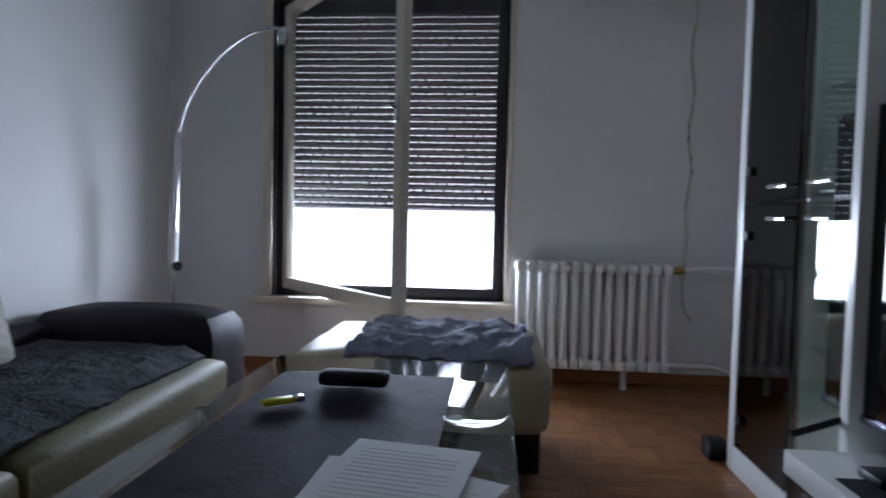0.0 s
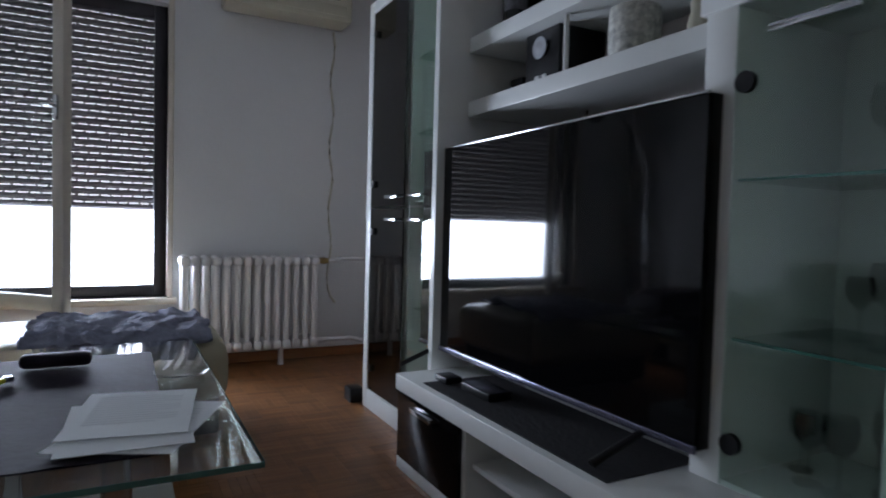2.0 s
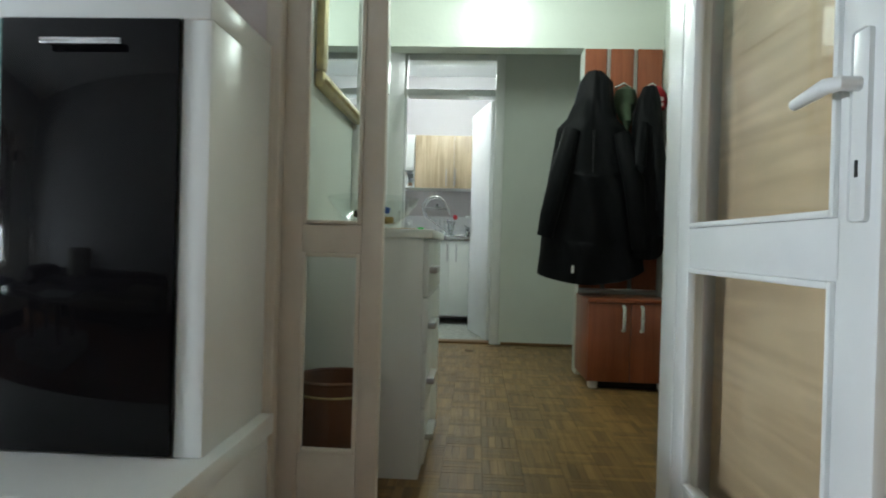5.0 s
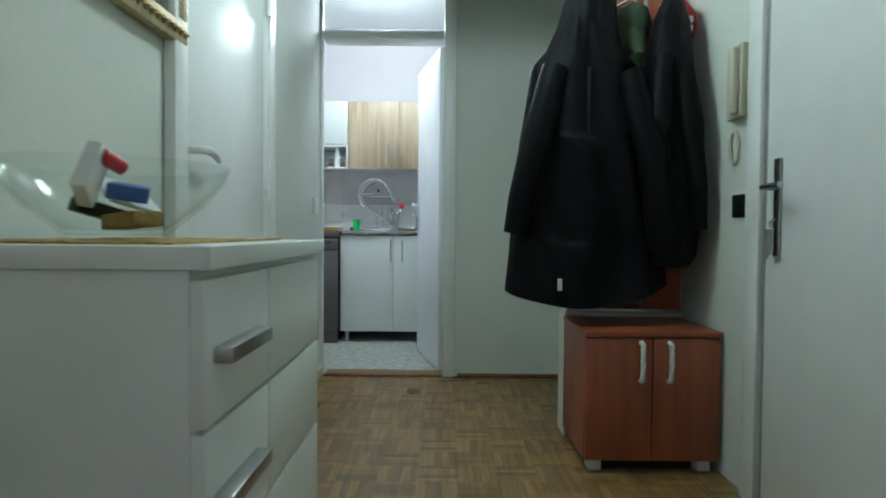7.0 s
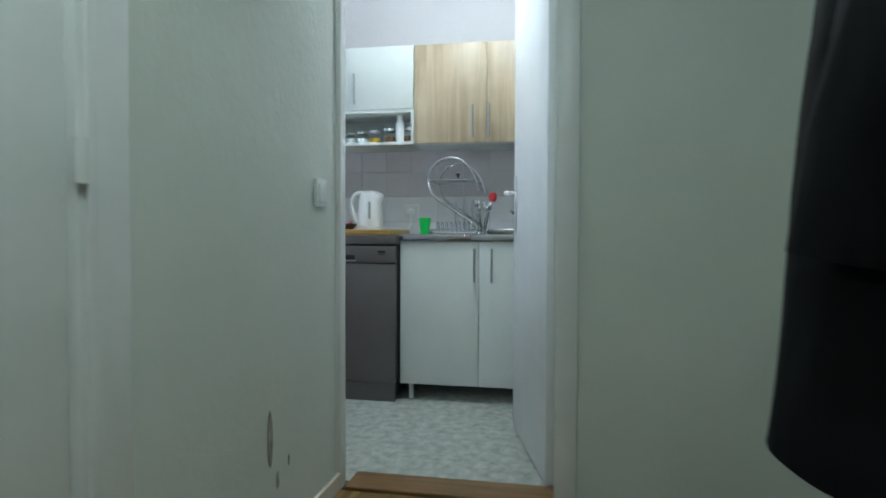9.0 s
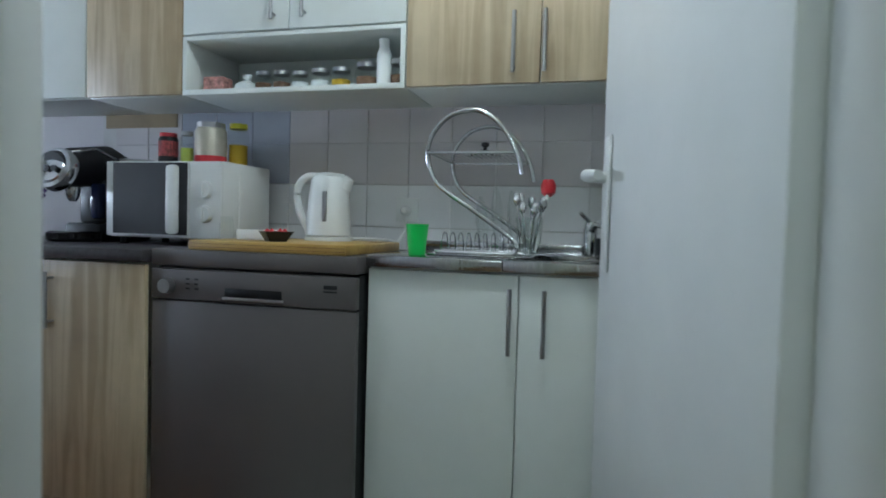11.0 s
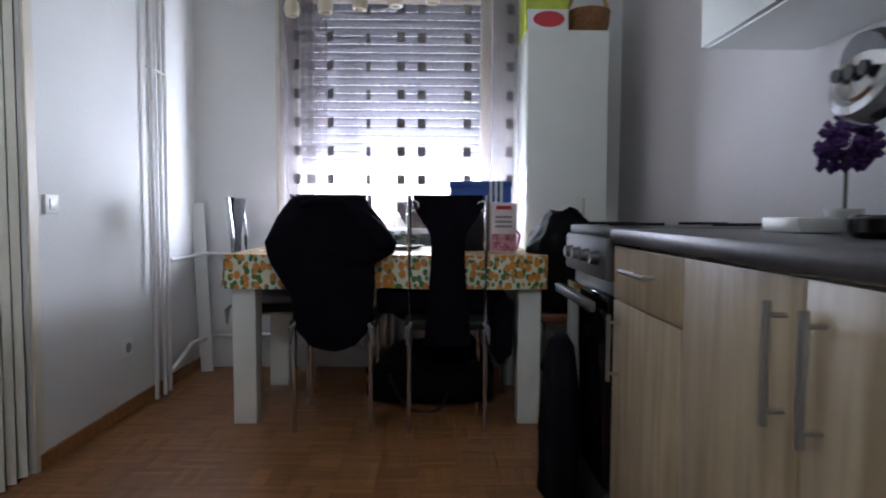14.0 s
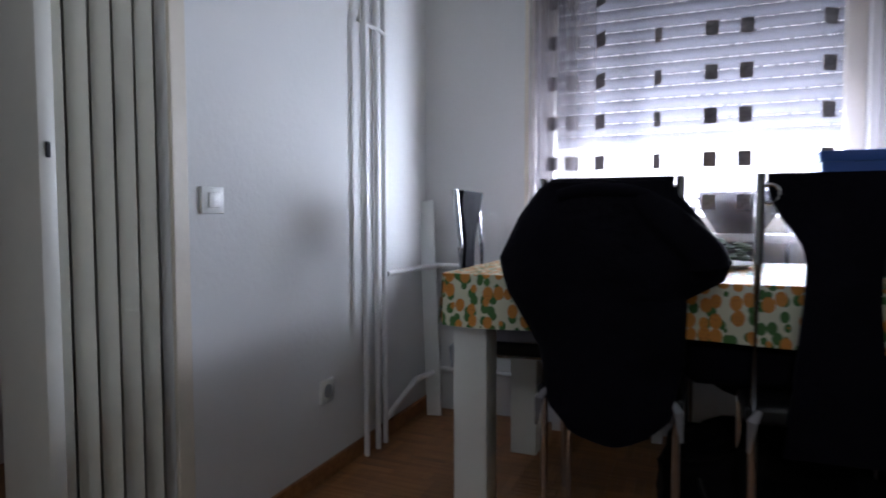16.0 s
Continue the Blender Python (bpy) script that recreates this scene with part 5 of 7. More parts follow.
def dishwasher():
    d = thing("dishwasher", "freestanding silver-grey dishwasher with a steel program knob", "dishwasher", (7.75, 2.2, 0))
    x0, x1, y0, y1 = 7.475, 8.06, 1.888, 2.552
    part("body", B(x0 + 0.03, x1, y0 + 0.004, y1 - 0.004, 0.03, 0.834, 0.003), M_BLACK, d, "black side panels")
    part("top", B(x0 + 0.002, x1, y0, y1, 0.838, 0.888, 0.006), M_DW, d)
    part("control_panel", B(x0, x0 + 0.03, y0 + 0.002, y1 - 0.002, 0.740, 0.830, 0.005), M_DW, d)
    part("door", B(x0 + 0.004, x0 + 0.03, y0 + 0.002, y1 - 0.002, 0.105, 0.736, 0.004), M_DW, d)
    part("kick_plate", B(x0 + 0.02, x0 + 0.03, y0 + 0.01, y1 - 0.01, 0.0, 0.10, 0.002), M_DW, d)
    part("knob", T([(x0, 2.488, 0.78), (x0 - 0.022, 2.488, 0.78)], [0.024, 0.021], 20), M_STEEL, d, "silver program knob")
    part("grip", B(x0 - 0.001, x0 + 0.004, 2.112, 2.298, 0.756, 0.783, 0.004), M_BLACK, d, "dark recessed grip")
    part("grip_lip", B(x0 - 0.005, x0 + 0.003, 2.107, 2.303, 0.748, 0.756, 0.002), M_STEEL, d)
    for k in range(3):
        for j in range(2):
            part("light_mark", B(x0 - 0.0012, x0, 2.385 + j * 0.03, 2.397 + j * 0.03, 0.772 + k * 0.014, 0.776 + k * 0.014), M_BLACK, d)
    part("logo_bar", B(x0 - 0.0012, x0, 1.945, 1.985, 0.795, 0.806), M_BLACK, d)
    part("logo_bar", B(x0 - 0.0012, x0, 1.945, 1.985, 0.786, 0.790), M_BLACK, d)


dishwasher()


def base_unit(name, y0, y1, x0, doors, material, label, drawer=False, legs=False, zt=0.858, zb=0.09):
    c = thing(name, label, "cabinet", (x0 + 0.3, (y0 + y1) / 2, 0), "kitchen base units")
    part("carcass", B(x0 + (0.07 if material is M_OAK else 0.018), 8.06, y0 + 0.001, y1 - 0.001, zb, zt, 0.002), M_CABWHITE, c)
    n = len(doors)
    dz = zt - 0.147 if drawer else zt - 0.004
    for i, hy in enumerate(doors):
        a = y0 + (y1 - y0) * i / n
        b = y0 + (y1 - y0) * (i + 1) / n
        d = part("door", B(x0, x0 + 0.017, a + 0.002, b - 0.002, zb, dz, 0.002), material, c)
        bar_v("handle", x0, hy, dz - 0.21, dz - 0.035, d)
    if drawer:
        d = part("drawer_front", B(x0, x0 + 0.017, y0 + 0.002, y1 - 0.002, dz + 0.004, zt - 0.004, 0.002), material, c)
        bm = T([(x0 - 0.028, (y0 + y1) / 2 - 0.09, zt - 0.06), (x0 - 0.028, (y0 + y1) / 2 + 0.09, zt - 0.06)], 0.006, 10)
        for y in ((y0 + y1) / 2 - 0.07, (y0 + y1) / 2 + 0.07):
            tube(bm, [(x0, y, zt - 0.06), (x0 - 0.028, y, zt - 0.06)], 0.004, 8)
        part("handle", bm, M_STEEL, d)
    if legs:
        for y in (y0 + 0.05, y1 - 0.05):
            part("leg", L([(0.018, 0), (0.013, 0.01), (0.013, zb)], 12, (x0 + 0.06, y, 0)), M_WHITEP, c)
    else:
        part("plinth", B(x0 + 0.05, x0 + 0.066, y0, y1, 0, zb), M_OAK if material is M_OAK else M_CABWHITE, c)


base_unit("sink_unit", 1.03, 1.884, 7.545, (1.388, 1.478), M_CABWHITE, "white sink base unit with two doors on legs", legs=True)
base_unit("oak_base_unit", 2.556, 3.332, 7.46, (2.90, 2.985), M_OAK, "pale oak base unit with two doors", zt=0.843)
base_unit("oak_drawer_unit", 3.336, 3.785, 7.46, (3.73,), M_OAK, "pale oak base unit with a drawer above a door", drawer=True, zt=0.843)
solo("worktop", B(7.445, 8.065, 2.556, 3.788, 0.845, 0.886, 0.012), M_WORKTOP, "dark grey laminate worktop", "worktop")
sk = thing("kitchen_sink", "stainless steel sink worktop with a basin", "sink", (7.8, 1.45, 0.86))
bm = bmesh.new()
for a in ((7.525, 8.065, 1.50, 1.884), (7.525, 7.60, 1.03, 1.50), (7.98, 8.065, 1.03, 1.50)):
    box(bm, a[0], a[1], a[2], a[3], 0.860, 0.893, 0.004)
part("rim", bm, M_INOX, sk)
part("basin", B(7.60, 7.98, 1.03, 1.50, 0.872, 0.876), M_INOX, sk)
part("back_lip", B(8.05, 8.066, 1.03, 1.884, 0.893, 0.925, 0.003), M_INOX, sk)
tp = thing("tap", "chrome mixer tap at the sink", "tap", (7.98, 1.2, 0.89))
part("body", L([(0.022, 0), (0.022, 0.09), (0.016, 0.11)], 16, (7.99, 1.29, 0.893)), M_CHROME, tp)
part("spout", T([(7.99, 1.29, 0.97), (7.93, 1.27, 1.0), (7.82, 1.24, 0.99)], 0.012, 10), M_CHROME, tp)
part("lever", T([(7.99, 1.29, 1.0), (7.93, 1.32, 1.03)], 0.007, 8), M_CHROME, tp)
solo("black_pan", L([(0.09, 0), (0.11, 0.01), (0.115, 0.06), (0.11, 0.06), (0.10, 0.015), (0.001, 0.012)], 24, (7.82, 1.16, 0.894)), M_BLACK, "black pan lying in the steel sink", "pan")
solo("soap_bottle", L([(0.025, 0), (0.028, 0.01), (0.028, 0.10), (0.012, 0.12), (0.012, 0.15)], 16, (7.99, 1.12, 0.894)), M_BLACK, "dark soap bottle by the tap", "bottle")
solo("yellow_sponge", B(7.86, 7.93, 1.05, 1.10, 0.956, 0.985, 0.008), M_YELLOW, "yellow sponge on the pan", "sponge")

# oven / cooker
ov = thing("cooker", "freestanding cooker with a steel control panel and black glass door", "cooker", (7.7, 3.86, 0))
part("body", B(7.475, 8.05, 3.792, 4.29, 0.02, 0.86, 0.004), M_BLACK, ov)
part("hob", B(7.455, 8.05, 3.792, 4.29, 0.86, 0.888, 0.005), M_STEELDARK, ov)
part("control_panel", B(7.44, 7.475, 3.792, 4.29, 0.74, 0.86, 0.008), M_STEELDARK, ov, "steel control panel")
part("oven_door", B(7.447, 7.475, 3.797, 4.285, 0.16, 0.70, 0.006), M_BLACKGLOSS, ov, "black glass oven door")
part("oven_handle", B(7.40, 7.42, 3.81, 4.27, 0.655, 0.685, 0.006), M_STEELDARK, ov)
part("lower_drawer", B(7.45, 7.475, 3.797, 4.285, 0.03, 0.15, 0.004), M_STEELDARK, ov)
for k in range(4):
    part("knob", T([(7.441, 3.88 + k * 0.105, 0.80), (7.415, 3.88 + k * 0.105, 0.80)], [0.022, 0.018], 16), M_STEELDARK, ov)
for x in (7.56, 7.86):
    for y in (3.74, 3.98):
        part("pan_support", T([(x - 0.08, y + 0.17, 0.895), (x + 0.08, y + 0.17, 0.895)], 0.005, 6), M_BLACK, ov)
garment("cloth_bag", [(0.535, 4.10, 0.06, 0.02), (0.51, 4.10, 0.11, 0.035), (0.40, 4.11, 0.17, 0.05), (0.2, 4.12, 0.18, 0.055), (0.004, 4.12, 0.18, 0.05)], M_COATNAVY, "black cloth bag slumped on the floor against the cooker", 7.388, 5, 0.01, 7, 30)


def wall_unit(name, y0, y1, z0, z1, material, handles, label, sides=M_CABWHITE):
    c = thing(name, label, "wall cabinet", (7.9, (y0 + y1) / 2, z0), "kitchen wall units")
    part("carcass", B(7.762, 8.065, y0 + 0.001, y1 - 0.001, z0, z1, 0.002), sides, c)
    n = len(handles)
    for i, hy in enumerate(handles):
        a, b = y0 + (y1 - y0) * i / n, y0 + (y1 - y0) * (i + 1) / n
        d = part("door", B(7.744, 7.760, a + 0.0015, b - 0.0015, z0 + 0.004, z1 - 0.003, 0.002), material, c)
        if hy:
            bar_v("handle", 7.744, hy, z0 + 0.03, z0 + 0.205, d)
    return c


wall_unit("oak_wall_unit", 1.03, 1.855, 1.40, 1.958, M_OAK, (1.43, 1.52), "pale oak wall cabinet with two doors")
wall_unit("white_wall_unit", 1.858, 2.66, 1.60, 1.96, M_CABWHITE, (2.20, 2.31), "white wall cabinet above an open shelf")
wall_unit("narrow_oak_wall_unit", 2.663, 3.064, 1.40, 1.958, M_OAK, (0,), "narrow pale oak wall cabinet")
wall_unit("large_white_wall_unit", 3.067, 3.94, 1.40, 1.958, M_CABWHITE, (3.46, 3.55), "wide white wall cabinet with two doors")
sh = thing("spice_shelf", "open white shelf unit with spice jars under the cabinet", "shelf", (7.9, 2.26, 1.40))
for nm, a in (("bottom_board", (1.858, 2.66, 1.40, 1.418)), ("side_board", (1.858, 1.874, 1.418, 1.597)), ("side_board", (2.644, 2.66, 1.418, 1.597)), ("top_board", (1.874, 2.644, 1.583, 1.597))):
    part(nm, B(7.744, 8.05, a[0], a[1], a[2], a[3], 0.002), M_CABWHITE, sh)
part("back_board", B(8.05, 8.065, 1.858, 2.66, 1.40, 1.597), M_CABWHITE, sh)


def jar(x, y, z, r, h, fill, label):
    j = thing("spice_jar", label, "jar", (x, y, z), "jars on the shelf")
    g = part("glass", L([(r * 0.9, 0), (r, 0.006), (r, h * 0.7), (r * 0.8, h * 0.82)], 16, (x, y, z)), M_GLASS, j)
    part("filling", L([(r * 0.86, 0.003), (r * 0.9, h * 0.45), (r * 0.3, h * 0.5)], 14, (x, y, z)), fill, g)
    part("lid", L([(r * 0.85, h * 0.82), (r * 0.85, h)], 16, (x, y, z)), M_STEEL, j, "metal lid")


for y, r, h, f in ((2.40, 0.03, 0.07, M_SPICE), (2.33, 0.032, 0.07, M_SPICE), (2.26, 0.03, 0.065, M_PAPER), (2.185, 0.035, 0.07, M_PAPER), (2.11, 0.035, 0.072, M_MUSTARD), (2.02, 0.038, 0.085, M_SPICE), (1.905, 0.033, 0.09, M_SPICE)):
    jar(7.83, y, 1.4185, r, h, f, "small glass spice jar with a metal lid")
solo("salt_bottle", L([(0.022, 0), (0.024, 0.01), (0.024, 0.11), (0.016, 0.13), (0.018, 0.155), (0.012, 0.16)], 16, (7.82, 1.955, 1.4185)), M_WHITEP, "white plastic bottle between the jars", "bottle")
solo("garlic_bag", L([(0.02, 0), (0.045, 0.01), (0.04, 0.03), (0.012, 0.045), (0.016, 0.065), (0.004, 0.07)], 14, (7.84, 2.47, 1.4185)), M_PAPER, "pale cloth bag on the spice shelf", "bag")
boxy("tea_box", (7.80, 7.86, 2.54, 2.62, 1.4185, 1.475), mat("red_white_print", (0.5, 0.25, 0.22), 0.6, var=0.8, scale=40), "red and white printed carton on the spice shelf", "box")

# things on the worktop
mw = thing("microwave_oven", "white microwave oven with two dials", "microwave oven", (7.75, 2.8, 0.9))
x0, x1, y0, y1, z0, z1 = 7.70, 8.0, 2.47, 2.93, 0.91, 1.172
part("case", B(x0 + 0.012, x1, y0, y1, z0, z1, 0.006), M_WHITEP, mw)
d = part("door", B(x0, x0 + 0.014, y0 + 0.125, y1, z0 + 0.004, z1 - 0.002, 0.003), M_WHITEP, mw)
part("window", B(x0 - 0.002, x0, y0 + 0.13, y1 - 0.03, z0 + 0.012, z1 - 0.006), M_MICRODARK, d, "dark glass window")
part("handle", B(x0 - 0.034, x0 - 0.003, y0 + 0.155, y0 + 0.195, z0 + 0.015, z1 - 0.015, 0.012), M_WHITEP, d)
part("panel", B(x0, x0 + 0.014, y0, y0 + 0.122, z0 + 0.004, z1 - 0.002, 0.003), M_WHITEP, mw)
for z in (z0 + 0.085, z0 + 0.165):
    part("dial", T([(x0, y0 + 0.06, z), (x0 - 0.018, y0 + 0.06, z)], [0.03, 0.026], 22), M_WHITEP, mw)
    part("dial_grip", B(x0 - 0.026, x0 - 0.017, y0 + 0.055, y0 + 0.065, z - 0.022, z + 0.022, 0.002), M_WHITEP, mw)
part("side_panel", B(x0 + 0.10, x1 - 0.03, y0 - 0.003, y0 + 0.001, z0 + 0.03, z1 - 0.03, 0.002), M_WHITEP, mw)
for x in (x0 + 0.04, x1 - 0.05):
    for y in (y0 + 0.04, y1 - 0.04):
        part("foot", L([(0.014, 0), (0.014, 0.0235)], 10, (x, y, 0.887)), M_BLACK, mw)
ZM = 1.1725
for y, r, h, m, nm, lb in ((2.80, 0.034, 0.115, M_BLACK, "jar", "black jar with a red lid on the microwave"), (2.72, 0.024, 0.12, M_GLASS, "jar", "glass jar with a green label on the microwave"), (2.62, 0.055, 0.148, mat("pale_tin", (0.5, 0.47, 0.38), 0.35, 0.3), "tin", "pale metal tin with a red base on the microwave"), (2.555, 0.036, 0.155, M_GLASS, "jar", "tall jar of yellow contents with a yellow lid")):
    jx = 7.92 if h > 0.15 else 7.85
    b = thing(nm, lb, nm, (jx, y, ZM), "jars on the microwave")
    part("body", L([(r * 0.95, 0), (r, 0.004), (r, h * 0.8), (r * 0.85, h * 0.88)], 20, (jx, y, ZM)), m, b)
    part("lid", L([(r * 0.88, h * 0.88), (r * 0.88, h)], 18, (jx, y, ZM)), M_RED if r < 0.035 and m is not M_GLASS else (M_YELLOW if h > 0.15 and r < 0.05 else M_STEEL), b)
    if r > 0.05:
        part("band", L([(r * 1.01, 0.0), (r * 1.01, 0.03)], 20, (jx, y, ZM)), M_RED, b)
    elif m is M_GLASS:
        part("filling", L([(r * 0.9, 0.003), (r * 0.9, h * 0.5)], 16, (jx, y, ZM)), M_MUSTARD if h > 0.15 else mat("lime_label", (0.5, 0.6, 0.1), 0.5), b)
    else:
        part("label_band", L([(r * 1.01, 0.03), (r * 1.01, 0.085)], 18, (jx, y, ZM)), mat("red_grey_label", (0.3, 0.05, 0.05), 0.5, var=0.7, scale=60), b)
solo("ashtray_dish", L([(0.05, 0), (0.06, 0.012), (0.055, 0.012), (0.04, 0.004)], 20, (7.80, 2.89, ZM)), M_STEEL, "small steel dish on the microwave", "dish")

cm = thing("coffee_machine", "black and chrome capsule coffee machine", "coffee machine", (7.75, 3.2, 0.9))
part("head", T([(7.58, 3.23, 1.115), (7.66, 3.23, 1.13), (7.80, 3.23, 1.15), (7.92, 3.23, 1.12)], [0.062, 0.07, 0.075, 0.06], 22), M_BLACK, cm)
bm = L([(0.076, -0.02), (0.078, 0.0), (0.072, 0.016), (0.060, 0.020), (0.056, 0.014), (0.05, 0.022), (0.02, 0.027), (0.001, 0.028)], 32)
bmesh.ops.transform(bm, matrix=pose(7.592, 3.23, 1.118, 0, -72, 0), verts=bm.verts)
part("face", bm, M_CHROME, cm, "chrome face with buttons")
for k in (-1, 0, 1):
    part("button", T([(7.56, 3.23 + 0.03 * k, 1.118), (7.552, 3.23 + 0.03 * k, 1.118)], 0.011, 14), M_BLACK, cm)
part("column", B(7.74, 7.94, 3.17, 3.29, 0.93, 1.12, 0.02), M_BLACK, cm)
part("tank", B(7.70, 7.745, 3.16, 3.20, 0.95, 1.08, 0.01), mat("blue_black_plastic", (0.01, 0.015, 0.05), 0.2), cm)
part("spout", L([(0.012, 0), (0.022, 0.02), (0.025, 0.05)], 16, (7.66, 3.23, 1.01)), M_CHROME, cm)
part("drip_tray", L([(0.08, 0), (0.09, 0.01), (0.09, 0.03), (0.08, 0.036)], 28, (7.66, 3.22, 0.869)), M_BLACKGLOSS, cm)
part("base", B(7.70, 7.96, 3.15, 3.31, 0.869, 0.935, 0.012), M_BLACK, cm)
part("wire", T([(7.62, 3.20, 1.18), (7.70, 3.17, 1.20), (7.85, 3.16, 1.15)], 0.005, 8), M_CHROME, cm)
cm.matrix_basis = Matrix.Translation((7.79, 3.045, 0.918))
fv = thing("flower_pot", "dark purple flowers in a small white pot on the worktop", "plant", (7.9, 3.40, 0.9))
part("pot", L([(0.03, 0), (0.04, 0.05), (0.038, 0.05)], 18, (7.885, 3.50, 0.887)), M_WHITEP, fv)
bm = bmesh.new()
random.seed(5)
for k in range(150):
    v = Vector((random.gauss(0, 1), random.gauss(0, 1), random.gauss(0, 1))).normalized() * 0.07 * random.uniform(0.5, 1)
    lathe(bm, [(0.002, -0.01), (0.011, 0), (0.002, 0.01)], 6, Vector((7.885, 3.50, 1.075)) + v)
part("blossoms", bm, M_PURPLE, fv)
part("stem", T([(7.885, 3.50, 0.93), (7.885, 3.50, 1.05)], 0.004, 6), M_GREENCAP, fv)
boxy("white_tub", (7.70, 7.79, 3.36, 3.50, 0.887, 0.918), M_WHITEP, "white plastic tub on the worktop", "tub")

cbm = thing("cutting_board", "thick bamboo board on the dishwasher", "cutting board", (7.7, 2.2, 0.888))
part("board", B(7.485, 7.93, 1.925, 2.43, 0.8885, 0.918, 0.004), M_BAMBOO, cbm)
for z in (0.897, 0.907):
    part("glue_line", B(7.4845, 7.486, 1.93, 2.425, z, z + 0.0012), M_BASKET, cbm)
kt = thing("kettle", "white plastic electric kettle on the bamboo board", "kettle", (7.78, 2.10, 0.9355))
part("base", L([(0.08, 0), (0.08, 0.012), (0.07, 0.018)], 26, (7.78, 2.10, 0.9355)), M_WHITEP, kt)
part("body", L([(0.078, 0.018), (0.076, 0.05), (0.066, 0.17), (0.06, 0.205), (0.05, 0.218), (0.01, 0.222)], 28, (7.78, 2.10, 0.9355)), M_WHITEP, kt)
part("handle", T(smooth([(7.775, 2.13, 1.150), (7.77, 2.175, 1.152), (7.766, 2.205, 1.125), (7.765, 2.212, 1.08), (7.768, 2.198, 1.02), (7.775, 2.17, 0.965)]), 0.013, 12), M_WHITEP, kt)
part("spout", T([(7.785, 2.05, 1.12), (7.787, 2.028, 1.148)], [0.03, 0.016], 14), M_WHITEP, kt)
part("lid", L([(0.052, 0), (0.05, 0.008), (0.01, 0.014)], 24, (7.78, 2.10, 1.154)), M_WHITEP, kt)
part("gauge", B(7.704, 7.712, 2.075, 2.09, 1.0, 1.10, 0.002), M_STEEL, kt)
kt.matrix_basis = Matrix.Translation((7.80, 2.13, 0.919)) @ Matrix.Scale(0.97, 4)
solo("kettle_cable", T([(7.86, 2.13, 0.926), (7.90, 2.05, 0.926), (7.94, 1.98, 0.924), (7.98, 1.95, 0.915), (8.03, 1.94, 0.96), (8.035, 1.943, 1.02)], 0.005, 8), M_WHITEP, "white kettle cord running to the socket", "cord")
bw = thing("berry_dish", "dark square dish with red fruit on the board", "dish", (7.58, 2.18, 0.936))
part("dish", L([(0.035, 0), (0.06, 0.03), (0.057, 0.03), (0.034, 0.004)], 4, (7.57, 2.19, 0.9185)), M_BLACK, bw)
for k in range(6):
    part("fruit", L([(0.002, -0.014), (0.014, 0), (0.002, 0.014)], 10, (7.57 + 0.025 * math.cos(k * 1.05), 2.19 + 0.025 * math.sin(k * 1.05), 0.943)), M_RED, bw)
boxy("white_tray", (7.62, 7.70, 2.23, 2.36, 0.9185, 0.95), M_WHITEP, "small white box on the board", "box")
solo("small_jar", L([(0.022, 0), (0.024, 0.006), (0.024, 0.06), (0.02, 0.07), (0.021, 0.09)], 16, (7.66, 2.42, 0.899)), M_GLASS, "small empty glass jar", "jar")
solo("green_cup", L([(0.024, 0), (0.033, 0.088), (0.031, 0.088), (0.023, 0.004)], 22, (7.61, 1.762, 0.894)), M_GREENP, "bright green plastic cup by the sink", "cup")


def dish_rack():
    """Two bent tubes, one before the other, carry a wire shelf above a drip tray."""
    r = thing("dish_rack", "looping chrome two-tier dish rack standing by the sink", "dish rack", (7.8, 1.6, 0.894))
    curve = [(1.475, 1.13), (1.487, 1.18), (1.52, 1.245), (1.57, 1.295), (1.625, 1.312), (1.69, 1.295), (1.735, 1.25), (1.752, 1.20), (1.742, 1.14), (1.711, 1.092), (1.613, 1.027), (1.508, 0.955), (1.485, 0.93), (1.49, 0.906), (1.53, 0.902), (1.72, 0.902)]
    for x in (7.66, 7.955):
        part("loop", T(smooth([(x, y, z) for y, z in curve]), 0.0075, 10), M_CHROME, r, "bent chrome tube")
    tray = part("upper_tray", T([(7.65, 1.50, 1.19), (7.965, 1.50, 1.19), (7.965, 1.75, 1.19), (7.65, 1.75, 1.19)], 0.004, 8, closed=True), M_CHROME, r)
    for k in range(15):
        part("wire", T([(7.65, 1.515 + k * 0.0155, 1.19), (7.965, 1.515 + k * 0.0155, 1.19)], 0.0018, 6), M_CHROME, tray)
    for k in range(10):
        y = 1.49 + k * 0.025
        part("plate_wire", T(smooth([(7.70, y, 0.905), (7.71, y, 0.945), (7.74, y, 0.96), (7.77, y, 0.945), (7.78, y, 0.905)], 4), 0.0022, 6), M_CHROME, r)
    for x in (7.70, 7.78, 7.90):
        part("plate_wire", T([(x, 1.47, 0.905), (x, 1.735, 0.905)], 0.003, 6), M_CHROME, r)
    part("drip_tray", B(7.63, 7.975, 1.44, 1.74, 0.894, 0.899, 0.002), M_INOX, r, "steel drip tray")


